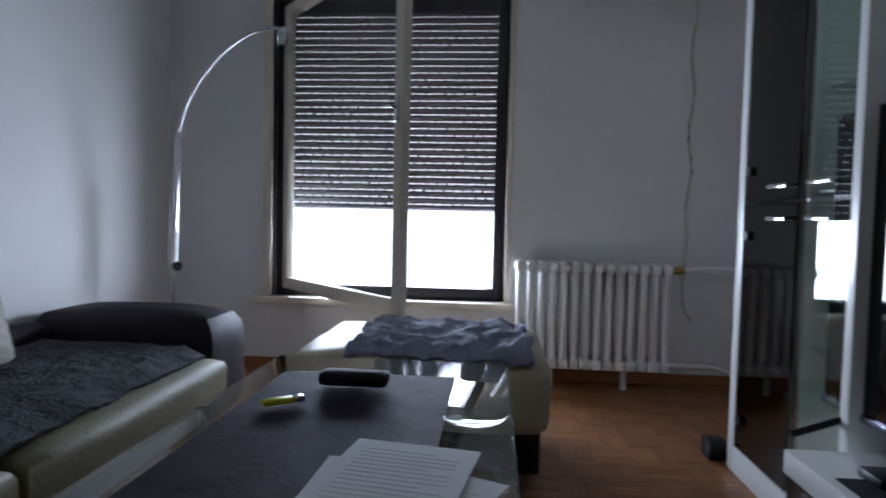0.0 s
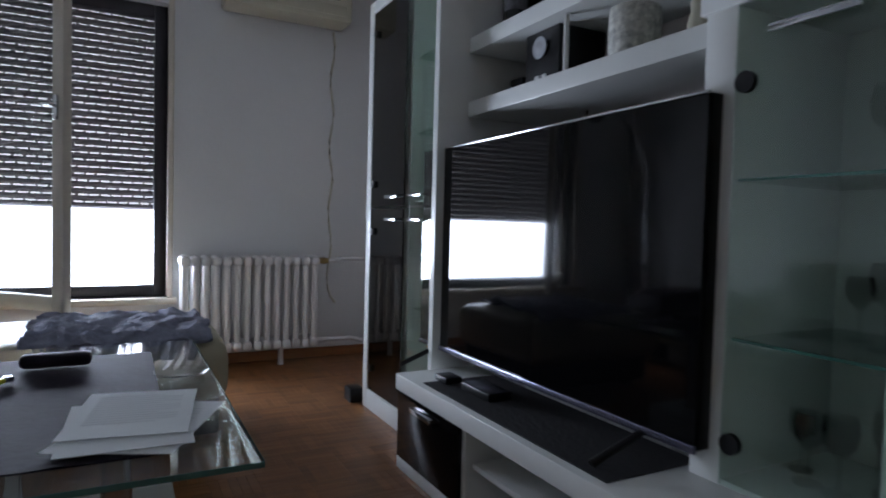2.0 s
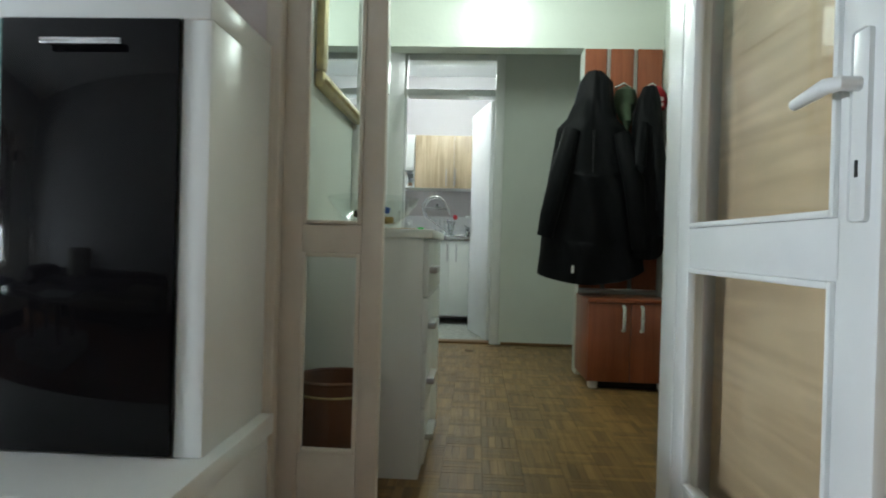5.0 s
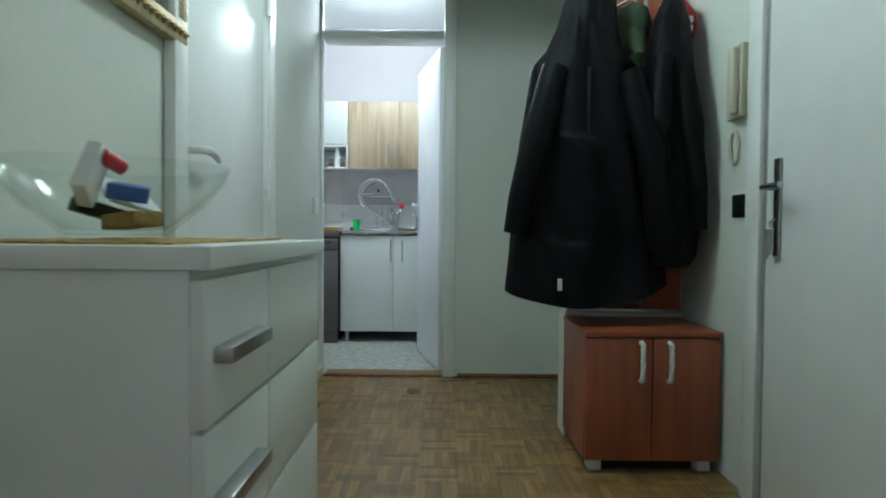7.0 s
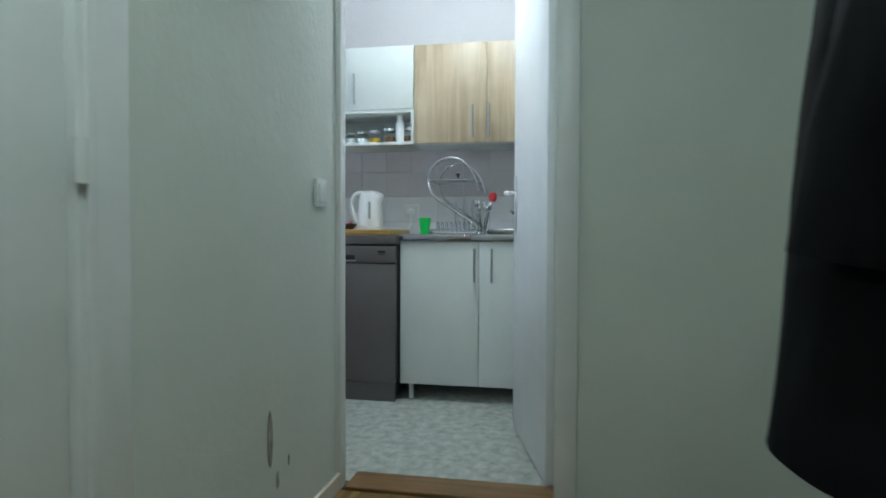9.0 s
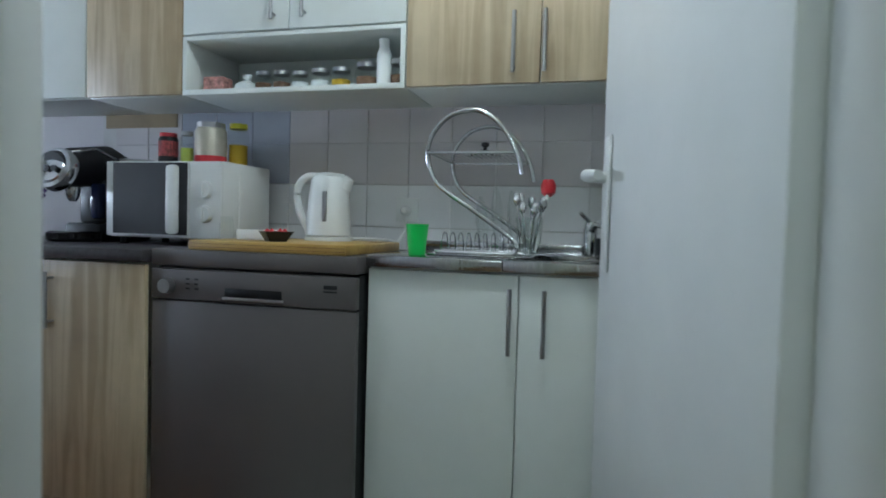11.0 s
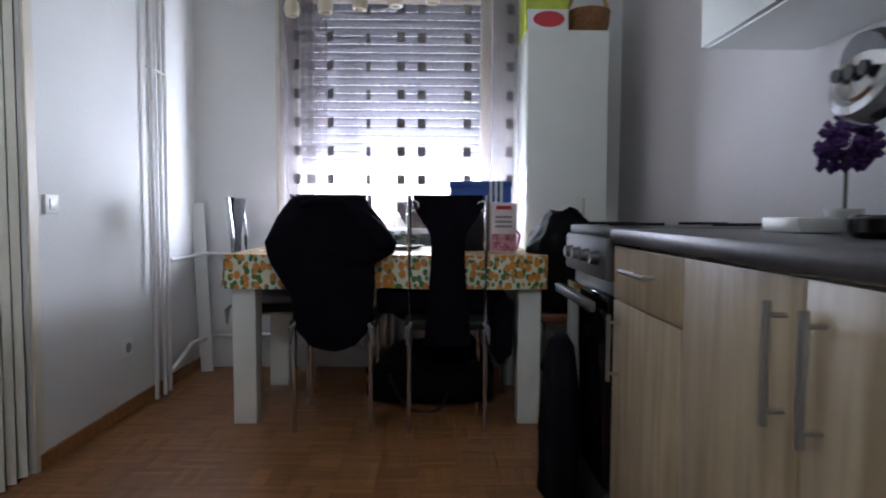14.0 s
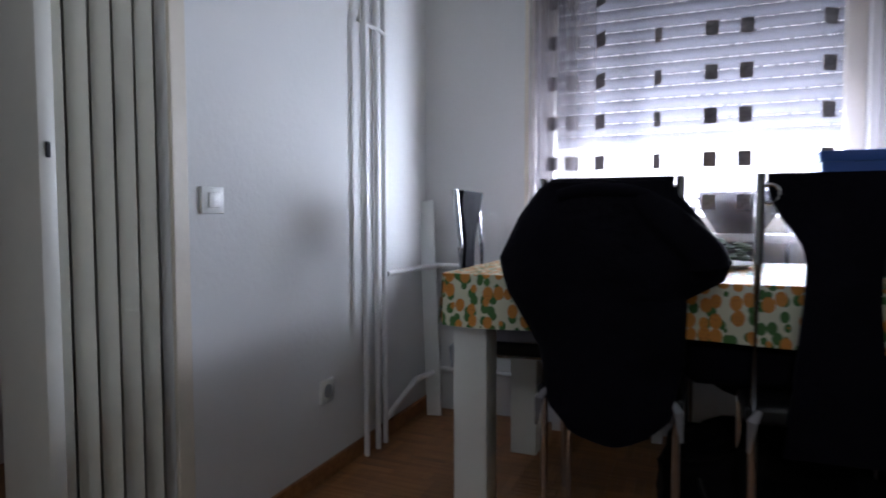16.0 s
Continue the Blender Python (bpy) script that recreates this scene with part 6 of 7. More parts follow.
dish_rack()
pot_lid = thing("pot_lid", "small steel pot lid on the rack's wire shelf", "lid", (7.80, 1.61, 1.195))
part("disc", L([(0.05, 0), (0.052, 0.003), (0.045, 0.012), (0.02, 0.02), (0.004, 0.022)], 28, (7.80, 1.61, 1.195)), M_INOX, pot_lid)
part("knob", L([(0.005, 0.02), (0.006, 0.028), (0.013, 0.033), (0.012, 0.042), (0.002, 0.044)], 16, (7.80, 1.61, 1.195)), M_BLACK, pot_lid, "black knob")
for y, d in ((1.535, 0.19), (1.585, 0.20), (1.635, 0.17)):
    solo("dinner_plate", L([(d * 0.3, 0), (d * 0.34, 0.003), (d * 0.5, 0.012), (d * 0.5, 0.014), (d * 0.33, 0.006), (0.001, 0.005)], 28), M_GLASS, "clear glass plate standing in the rack", "plate", "plates in the rack").matrix_basis = pose(7.86, y, 0.906 + d / 2, 84, 0, 0)
hld = thing("cutlery_holder", "clear cutlery holder with spoons and a red brush", "cutlery holder", (7.75, 1.46, 0.9))
part("beaker", L([(0.035, 0), (0.04, 0.11), (0.038, 0.11), (0.033, 0.004)], 18, (7.75, 1.46, 0.9)), M_GLASS, hld)
random.seed(12)
for k in range(7):
    a = k * 0.9
    lo = Vector((7.75 + 0.012 * math.cos(a), 1.46 + 0.012 * math.sin(a), 0.905))
    hi = Vector((7.75 + 0.04 * math.cos(a), 1.46 + 0.04 * math.sin(a), 1.03 + random.uniform(0, 0.05)))
    sp2 = part("spoon", T([lo, hi], 0.003, 6), M_CHROME, hld)
    part("spoon_bowl", L([(0.002, -0.022), (0.012, -0.004), (0.010, 0.014), (0.002, 0.022)], 10, hi), M_CHROME, sp2)
br = part("brush", T([(7.76, 1.445, 0.91), (7.80, 1.43, 1.02), (7.84, 1.42, 1.08)], 0.006, 8), M_WHITEP, hld)
part("brush_head", L([(0.008, -0.024), (0.022, -0.012), (0.024, 0.012), (0.016, 0.03)], 18, (7.85, 1.418, 1.10)), M_RED, br, "red brush head")
so = thing("wall_socket", "white wall socket with a plugged cord", "socket", (8.06, 2.02, 1.02))
part("plate", B(8.05, 8.062, 1.90, 1.985, 0.99, 1.075, 0.003), M_WHITEP, so)
part("plug", L([(0.02, 0), (0.018, 0.02), (0.01, 0.035)], 16), M_WHITEP, so).matrix_basis = pose(8.05, 1.943, 1.03, 0, -90, 0)

# ---- dining things ----
dt = thing("dining_table", "white dining table with square legs", "table", (6.77, 5.15, 0))
part("tabletop", B(6.10, 7.45, 4.79, 5.50, 0.70, 0.74, 0.004), M_WHITE, dt)
for x in (6.105, 7.345):
    for y in (4.795, 5.395):
        part("leg", B(x, x + 0.10, y, y + 0.10, 0, 0.70, 0.004), M_WHITE, dt, "square white leg")


def tablecloth_material():
    m = bpy.data.materials.new("pineapple_oilcloth")
    m.use_nodes = True
    n, l = m.node_tree.nodes, m.node_tree.links
    p = n["Principled BSDF"]
    p.inputs["Roughness"].default_value = 0.5
    tc = n.new("ShaderNodeTexCoord")
    mp = n.new("ShaderNodeMapping")
    mp.inputs["Scale"].default_value = (1, 1, 0.75)
    l.new(tc.outputs["Object"], mp.inputs[0])

    def blobs(scale, size, shift, rnd):
        sh2 = n.new("ShaderNodeVectorMath")
        sh2.inputs[1].default_value = shift
        l.new(mp.outputs[0], sh2.inputs[0])
        v = n.new("ShaderNodeTexVoronoi")
        v.inputs["Scale"].default_value = scale
        v.inputs["Randomness"].default_value = rnd
        l.new(sh2.outputs[0], v.inputs["Vector"])
        c = n.new("ShaderNodeMath")
        c.operation = 'LESS_THAN'
        c.inputs[1].default_value = size
        l.new(v.outputs["Distance"], c.inputs[0])
        return c.outputs[0]

    base = (0.68, 0.68, 0.52, 1)
    prev = None
    for col, s, size, shift, rnd in (((0.05, 0.16, 0.03, 1), 40, 0.46, (0.02, 0.01, 0.045), 0.8), ((0.62, 0.24, 0.03, 1), 29, 0.42, (0, 0, 0), 0.55), ((0.42, 0.14, 0.02, 1), 140, 0.25, (0, 0, 0), 0.3)):
        mk = blobs(s, size, shift, rnd)
        x = n.new("ShaderNodeMix")
        x.data_type = 'RGBA'
        l.new(mk, x.inputs[0])
        if prev is None:
            x.inputs[6].default_value = base
        else:
            l.new(prev, x.inputs[6])
        x.inputs[7].default_value = col
        if s == 140:
            g = n.new("ShaderNodeMath")
            g.operation = 'MULTIPLY'
            l.new(mk, g.inputs[0])
            l.new(last_mk, g.inputs[1])
            l.new(g.outputs[0], x.inputs[0])
        last_mk = mk
        prev = x.outputs[2]
    l.new(prev, p.inputs["Base Color"])
    return m


def cloth_pt(u, v):
    """Top sheet with a skirt: v runs round the outline, u from the middle outwards and down."""
    x0, x1, y0, y1 = 6.085, 7.465, 4.775, 5.515
    w, h = x1 - x0, y1 - y0
    s = v * 2 * (w + h)
    if s < w:
        px, py, nx, ny = x0 + s, y0, 0, -1
    elif s < w + h:
        px, py, nx, ny = x1, y0 + s - w, 1, 0
    elif s < 2 * w + h:
        px, py, nx, ny = x1 - (s - w - h), y1, 0, 1
    else:
        px, py, nx, ny = x0, y1 - (s - 2 * w - h), -1, 0
    cx, cy = (x0 + x1) / 2, (y0 + y1) / 2
    if u < 0.5:
        f = u / 0.5
        return Vector((cx + (px - cx) * f, cy + (py - cy) * f, 0.745))
    f = (u - 0.5) / 0.5
    wob = 0.012 * math.sin(s * 17) * f + 0.010 * noise.noise(Vector((s * 3, 0, 0))) * f
    return Vector((px + nx * (0.006 + 0.012 * f + wob), py + ny * (0.006 + 0.012 * f + wob), 0.745 - 0.145 * f - 0.012 * f * noise.noise(Vector((s * 2.2, 3, 0)))))


bm = sheet(16, 240, cloth_pt)
bmesh.ops.remove_doubles(bm, verts=bm.verts, dist=0.0005)
solo("tablecloth", bm, tablecloth_material(), "oilcloth printed with orange pineapples over the dining table", "tablecloth")


def dining_chair(x, y, rz, label):
    c = thing("dining_chair", label, "chair", (0, 0, 0), "chairs at the dining table")
    w, dd = 0.32, 0.36
    for sx in (-1, 1):
        part("leg", T([(sx * w / 2, 0.0, 0.0), (sx * w / 2, 0.012, 0.45), (sx * w / 2, 0.0, 0.80), (sx * w / 2, -0.02, 1.0)], 0.010, 10), M_CHROME, c, "chrome back post")
        part("leg", T([(sx * w / 2, dd, 0.0), (sx * w / 2, dd - 0.01, 0.44)], 0.010, 10), M_CHROME, c)
        part("side_rail", T([(sx * w / 2, 0.012, 0.43), (sx * w / 2, dd - 0.01, 0.43)], 0.008, 8), M_CHROME, c)
    part("seat", cushion(-0.18, 0.18, 0.0, 0.39, 0.435, 0.475, 0.008), M_BLACK, c, "black padded seat")

    def back_pt(u, v):
        f = min(1.0, max(0.0, (v - 0.70) / 0.25))
        half = 0.07 + 0.075 * f * f * (3 - 2 * f) + 0.03 * max(0.0, (0.55 - v) / 0.55)
        return Vector((half * (2 * u - 1), -0.018 * math.sin(v * 3) - 0.008 + 0.006 * noise.noise(Vector((u * 3, v * 5, 2))), 0.37 + 0.63 * v))
    for sx in (-1, 1):
        part("ring", T([(sx * 0.142 + 0.02 * math.cos(a), -0.012, 0.955 + 0.02 * math.sin(a)) for a in [q * math.pi / 8 for q in range(16)]], 0.005, 8, closed=True), M_CHROME, c)
    part("backrest", thicken(sheet(8, 20, back_pt), 0.02), M_COATNAVY, c, "narrow waisted black slip cover")
    for sx in (-1, 1):
        part("cushion_tie", T([(sx * 0.15, -0.012, 0.47), (sx * 0.165, -0.03, 0.45), (sx * 0.172, -0.028, 0.38)], [0.006, 0.012, 0.004], 8), mat("grey_ribbon", (0.2, 0.19, 0.2), 0.9) if sx < 0 else M_INK, c)
    c.matrix_basis = pose(x, y, 0, 0, 0, rz)
    return c


ch = dining_chair(6.553, 4.695, 0, "chrome dining chair with a black garment over its back")
copy_thing(ch, pose(7.035, 4.69, 0, 0, 0, 1))["label"] = "chrome dining chair with a waisted black backrest"
copy_thing(ch, pose(5.98, 5.30, 0, 0, 0, -84))["label"] = "chrome dining chair at the head of the table"
copy_thing(ch, pose(6.90, 5.72, 0, 0, 0, 178))["label"] = "chrome dining chair on the window side of the table"


def drape(name, x, y, top, bottom, label):
    """A garment thrown over a chair back: broad at the shoulders, narrow below."""
    g = garment(name, [(top, x - 0.005, 0.12, 0.045), (top - 0.01, x - 0.005, 0.15, 0.058), (top - 0.095, x - 0.005, 0.215, 0.06), (top - 0.195, x + 0.007, 0.276, 0.06), (top - 0.24, x + 0.002, 0.262, 0.06), (top - 0.285, x - 0.03, 0.215, 0.06), (top - 0.43, x + 0.012, 0.172, 0.055), (bottom + 0.05, x + 0.01, 0.145, 0.05), (bottom, x + 0.005, 0.10, 0.045)], M_COATNAVY, label, 0, 5, 0.008, 3, 64, 0.02)
    g.parent.matrix_basis = Matrix.Translation((x, y, bottom))
    bpy.context.view_layer.update()
    for v in g.data.vertices:
        v.co = Vector((v.co.y, v.co.x + y, v.co.z))
    g.matrix_parent_inverse = g.parent.matrix_world.inverted()
    return g


drape("draped_jacket", 6.545, 4.685, 0.997, 0.362, "navy-black jacket draped over the chair back")
part("sleeve", T(smooth([(6.62, 4.67, 0.94), (6.70, 4.655, 0.88), (6.765, 4.65, 0.82), (6.775, 4.65, 0.79)]), 0.045, 16), M_COATNAVY, bpy.data.objects["draped_jacket"])
part("collar", T(smooth([(6.44, 4.65, 0.955), (6.50, 4.637, 0.968), (6.58, 4.637, 0.968), (6.64, 4.65, 0.952)]), 0.018, 12), M_COATNAVY, bpy.data.objects["draped_jacket"])
fc = thing("folded_coat", "black coat heaped over the chair seat", "coat", (6.95, 4.95, 0.478))
part("body", cushion(6.72, 7.26, 4.78, 5.12, 0.478, 0.60, 0.05), M_COATNAVY, fc)
part("hanging_side", cushion(7.222, 7.33, 4.76, 5.06, 0.28, 0.57, 0.03), M_COATNAVY, fc)
fb2 = thing("floor_bag", "black cloth bag slumped on the floor under the table", "bag", (6.95, 5.15, 0))
bm = cushion(6.66, 7.28, 4.98, 5.36, 0.02, 0.33, 0.06)
for v in bm.verts:
    v.co.z = max(0.004, v.co.z * (0.75 + 0.35 * noise.noise(Vector((v.co.x * 5, v.co.y * 5, 1)))))
    v.co.x += 0.03 * noise.noise(v.co * 9)
part("sack", bm, M_BAG, fb2)
part("strap", T(smooth([(6.76, 5.0, 0.20), (6.80, 4.96, 0.10), (6.88, 4.95, 0.012), (7.0, 4.96, 0.012), (7.06, 5.0, 0.12)]), 0.008, 8), M_BLACK, fb2)
solo("seat_cushion", cushion(6.0, 6.34, 5.14, 5.46, 0.482, 0.525, 0.012), mat("grey_lilac_cloth", (0.16, 0.15, 0.17), 0.9, var=0.2, bump=0.3), "grey tied cushion on the chair at the table head", "cushion")
bm = B(-0.035, 0.035, -0.006, 0.006, 0, 0.98, 0.002)
bmesh.ops.transform(bm, matrix=pose(5.665, 5.68, 0.003, -4, -4, 0), verts=bm.verts)
solo("white_plank", bm, M_WHITE, "white narrow board leaning in the corner", "board")
# on the dining table
bb = thing("shoe_box", "blue cardboard shoe box with three pale stripes", "box", (7.2, 5.1, 0.746))
part("carton", B(7.055, 7.345, 5.07, 5.26, 0.98, 1.075, 0.003), M_BLUEBOX, bb)
for k in range(3):
    part("stripe", B(7.24 + 0.025 * k, 7.253 + 0.025 * k, 5.0625, 5.065, 0.982, 1.079), M_PAPER, bb)
part("lid", B(7.05, 7.35, 5.065, 5.265, 1.05, 1.08, 0.003), M_BLUEBOX, bb)
boxy("black_box", (7.07, 7.24, 5.08, 5.25, 0.746, 0.978), M_BLACK, "black carton under the shoe box", "box")
wb = thing("snack_box", "white and pink carton with a red label band", "box", (7.26, 5.1, 0.746))
part("carton", B(7.245, 7.365, 5.03, 5.20, 0.746, 0.975, 0.003), mat("white_pink_print", (0.7, 0.6, 0.6), 0.5, var=0.15, scale=10), wb)
part("label_band", B(7.27, 7.34, 5.0285, 5.03, 0.945, 0.962), M_RED, wb)
part("pink_print", B(7.25, 7.36, 5.0285, 5.03, 0.75, 0.83), mat("pink_print", (0.5, 0.2, 0.24), 0.5, var=0.8, scale=60), wb)
for k in range(3):
    part("text_bar", B(7.265, 7.345, 5.0288, 5.03, 0.86 + 0.022 * k, 0.871 + 0.022 * k), M_INK, wb)
def crumple(bm):
    for v in bm.verts:
        v.co += Vector((noise.noise(v.co * 11), noise.noise(v.co * 11 + Vector((5, 0, 0))), noise.noise(v.co * 11 + Vector((0, 5, 0))))) * 0.035
        if v.co.z > 0.74:
            f = (v.co.z - 0.74) / 0.15
            v.co.x += (7.54 - v.co.x) * 0.25 * f
            v.co.y += (5.0 - v.co.y) * 0.25 * f
        v.co.z = max(v.co.z, 0.481)
    return bm


bg = thing("carrier_bag", "crumpled black plastic bag on a low bench", "bag", (7.5, 4.9, 0.48))
part("bag", crumple(cushion(7.42, 7.80, 4.84, 5.16, 0.481, 0.90, 0.05)), M_BAG, bg)
st = thing("low_bench", "low dark wooden bench beside the wall", "bench", (7.6, 4.9, 0))
part("top", B(7.46, 7.95, 4.86, 5.22, 0.44, 0.478, 0.004), M_BASKET, st)
for x in (7.48, 7.88):
    for y in (4.88, 5.15):
        part("leg", B(x, x + 0.035, y, y + 0.035, 0, 0.44), M_STEEL, st)
solo("pink_tube", T([(7.33, 5.25, 0.80), (7.37, 5.20, 0.86), (7.40, 5.15, 0.82), (7.37, 5.05, 0.76)], 0.006, 8), M_PINKP, "loop of pink string on the table", "string")
plt = thing("plate", "plate of greens on the dining table", "plate", (6.85, 5.3, 0.746))
part("dish", L([(0.06, 0), (0.11, 0.015), (0.108, 0.017), (0.06, 0.004)], 26, (6.82, 5.25, 0.746)), M_WHITEP, plt)
bm = bmesh.new()
random.seed(8)
for k in range(40):
    lathe(bm, [(0.002, -0.008), (0.02, 0), (0.002, 0.008)], 6, (6.82 + random.uniform(-0.07, 0.07), 5.25 + random.uniform(-0.07, 0.07), 0.77 + random.uniform(0, 0.06)))
part("greens", bm, M_GREENCAP, plt)

wr = thing("narrow_wardrobe", "tall narrow white wardrobe in the dining corner", "wardrobe", (7.67, 5.5, 0))
part("body", B(7.445, 7.868, 5.32, 5.79, 0, 1.862, 0.003), M_CABWHITE, wr)
part("door", B(7.449, 7.864, 5.30, 5.318, 0.05, 1.858, 0.003), M_CABWHITE, wr)
part("handle", B(7.735, 7.748, 5.275, 5.283, 0.91, 1.01, 0.003), M_STEEL, wr)
fb = thing("food_carton", "lime green carton with a red oval on the wardrobe", "box", (7.55, 5.5, 1.863))
part("carton", B(7.44, 7.66, 5.33, 5.55, 1.863, 2.14, 0.004), mat("lime_print", (0.45, 0.55, 0.05), 0.5, var=0.2, scale=12), fb)
part("white_panel", B(7.45, 7.66, 5.3285, 5.33, 1.866, 1.97), M_PAPER, fb)
bm = L([(0.08, 0), (0.08, 0.002)], 26)
bmesh.ops.transform(bm, matrix=pose(7.56, 5.328, 1.92, 90, 0, 0) @ Matrix.Diagonal((1, 0.5, 1, 1)), verts=bm.verts)
part("red_oval", bm, M_RED, fb)
wbk = thing("wicker_basket", "brown wicker basket on the wardrobe", "basket", (7.8, 5.5, 1.863))
part("bowl", L([(0.09, 0), (0.11, 0.06), (0.115, 0.13), (0.11, 0.13), (0.085, 0.01)], 24, (7.79, 5.45, 1.863)), mat("wicker", (0.2, 0.09, 0.03), 0.8, var=0.5, scale=40, bump=0.8), wbk)
part("grip", T([(7.68, 5.45, 2.0), (7.72, 5.45, 2.1), (7.79, 5.45, 2.14), (7.86, 5.45, 2.1), (7.90, 5.45, 2.0)], 0.01, 8), M_BAMBOO, wbk)


# curtain with woven squares
def curtain_y(x):
    g = 0.035 if x > 6.45 else 0.05
    return 5.63 + g * math.sin(x * 23 + 1.2 * math.sin(x * 5)) * (0.6 + 0.4 * math.sin(x * 9))


M_SHEER = bpy.data.materials.new("sheer_curtain")
M_SHEER.use_nodes = True
n, l = M_SHEER.node_tree.nodes, M_SHEER.node_tree.links
n.remove(n["Principled BSDF"])
t1, t2, t3, x1, x2 = n.new("ShaderNodeBsdfTransparent"), n.new("ShaderNodeBsdfTranslucent"), n.new("ShaderNodeBsdfDiffuse"), n.new("ShaderNodeMixShader"), n.new("ShaderNodeMixShader")
t2.inputs[0].default_value = (0.30, 0.28, 0.30, 1)
t3.inputs[0].default_value = (0.5, 0.45, 0.45, 1)
x1.inputs[0].default_value, x2.inputs[0].default_value = 0.55, 0.40
l.new(t2.outputs[0], x1.inputs[1])
l.new(t3.outputs[0], x1.inputs[2])
l.new(t1.outputs[0], x2.inputs[1])
l.new(x1.outputs[0], x2.inputs[2])
l.new(x2.outputs[0], n["Material Output"].inputs[0])
CX0, CX1 = 6.13, 7.46
cu = thing("curtain", "sheer greyish curtain woven with dark squares at the dining window", "curtain", (6.8, 5.63, 0.8))
part("sheer", sheet(260, 8, lambda u, v: Vector((CX0 + (CX1 - CX0) * u, curtain_y(CX0 + (CX1 - CX0) * u), 0.62 + 1.85 * v))), M_SHEER, cu)
part("gathered_edge", sheet(60, 6, lambda u, v: Vector((6.12 + 0.26 * u, 5.60 + 0.03 * math.sin(u * 40), 0.62 + 1.85 * v))), M_SHEER, cu)
part("gathered_edge", sheet(60, 6, lambda u, v: Vector((6.12 + 0.20 * u, 5.56 + 0.025 * math.sin(u * 36 + 1), 0.62 + 1.85 * v))), M_SHEER, cu)
part("gathered_edge", sheet(40, 6, lambda u, v: Vector((7.30 + 0.14 * u, 5.60 + 0.02 * math.sin(u * 30), 0.62 + 1.85 * v))), M_SHEER, cu)
M_SQUARE = mat("dark_woven_square", (0.16, 0.145, 0.15), 0.9, var=0.4, scale=60)
for cx in (6.21, 6.285, 6.395, 6.605, 6.79, 6.906, 7.164, 7.403):
    for k in range(9):
        z = 0.93 + 0.158 * k
        w = 0.045 if cx != 6.605 else 0.026
        part("woven_square", sheet(6, 1, lambda u, v: Vector((cx - w / 2 + w * u, curtain_y(cx - w / 2 + w * u) - 0.003, z + 0.055 * v))), M_SQUARE, cu)
cr = thing("curtain_rail", "dark curtain rail with cream glass lamp shades hanging in front", "curtain rail", (6.8, 5.6, 2.05))
part("rail", T([(6.08, 5.58, 2.475), (7.5, 5.58, 2.475)], 0.012, 10), M_BLACK, cr)
# slim ceiling lamp with a row of shades
pd = thing("track_lamp", "dark bar lamp with five cream glass shades near the window", "ceiling lamp", (6.75, 4.95, 2.0))
part("bar", T([(6.31, 4.95, 1.885), (7.0, 4.75, 1.875)], 0.012, 10), M_BLACK, pd)
part("stem", T([(6.65, 4.85, 1.885), (6.65, 4.85, CEIL)], 0.008, 10), M_BLACK, pd)
for k in range(5):
    x, y = 6.34 + 0.157 * k, 4.94 - 0.045 * k
    s = part("shade", L([(0.016, 0), (0.03, -0.015), (0.035, -0.05), (0.028, -0.075), (0.024, -0.075), (0.031, -0.05), (0.026, -0.018)], 18, (x, y, 1.875)), mat("cream_glass", (0.62, 0.56, 0.42), 0.3) if k == 0 else bpy.data.materials["cream_glass"], pd)

# pipes on the dining wall
hp = thing("heating_pipes", "white painted heating pipes in the corner", "pipe", (5.6, 5.26, 0))
for y, x in ((5.16, 5.61), (5.24, 5.615), (5.31, 5.61)):
    part("riser", T([(x, y, 0.0), (x, y, CEIL)], 0.011, 10), M_RAD, hp)
part("branch", T([(5.615, 5.32, 0.68), (5.62, 5.60, 0.68), (5.66, 5.76, 0.68), (6.15, 5.77, 0.68)], 0.012, 10), M_RAD, hp)
part("branch", T([(5.615, 5.32, 0.10), (5.62, 5.58, 0.19), (5.68, 5.76, 0.2), (6.15, 5.77, 0.2)], 0.012, 10), M_RAD, hp)
part("clamp", T([(5.60, 5.14, 1.62), (5.625, 5.24, 1.61), (5.61, 5.33, 1.615)], 0.007, 8), M_RAD, hp)
dr = thing("dining_radiator", "white column radiator behind the table", "radiator", (6.5, 5.74, 0))
for k in range(10):
    x = 6.18 + 0.055 * k
    bm = bmesh.new()
    for yy in (5.70, 5.77):
        tube(bm, [(x, yy, 0.16), (x, yy, 0.70)], 0.016, 8)
    box(bm, x - 0.026, x + 0.026, 5.68, 5.785, 0.13, 0.18, 0.02)
    box(bm, x - 0.026, x + 0.026, 5.68, 5.785, 0.68, 0.73, 0.02)
    part("column", bm, M_RAD, dr)
part("foot", B(6.2, 6.24, 5.70, 5.76, 0, 0.135), M_RAD, dr)
part("foot", B(6.6, 6.64, 5.70, 5.76, 0, 0.135), M_RAD, dr)
sw2 = thing("light_switch", "white light switch on the dining wall", "light switch", (5.58, 4.42, 1.0))
part("plate", B(DX, DX + 0.010, 4.375, 4.455, 0.915, 0.985, 0.003), M_WHITEP, sw2)
part("rocker", B(DX + 0.010, DX + 0.015, 4.395, 4.435, 0.93, 0.97, 0.003), M_WHITEP, sw2)
ws2 = thing("wall_socket", "white wall socket low on the dining wall", "socket", (5.58, 4.93, 0.3))
part("plate", B(DX, DX + 0.010, 4.90, 4.98, 0.265, 0.345, 0.003), M_WHITEP, ws2)
part("recess", L([(0.024, 0), (0.024, 0.002)], 18), M_INK, ws2).matrix_basis = pose(DX + 0.010, 4.94, 0.305, 0, 90, 0)

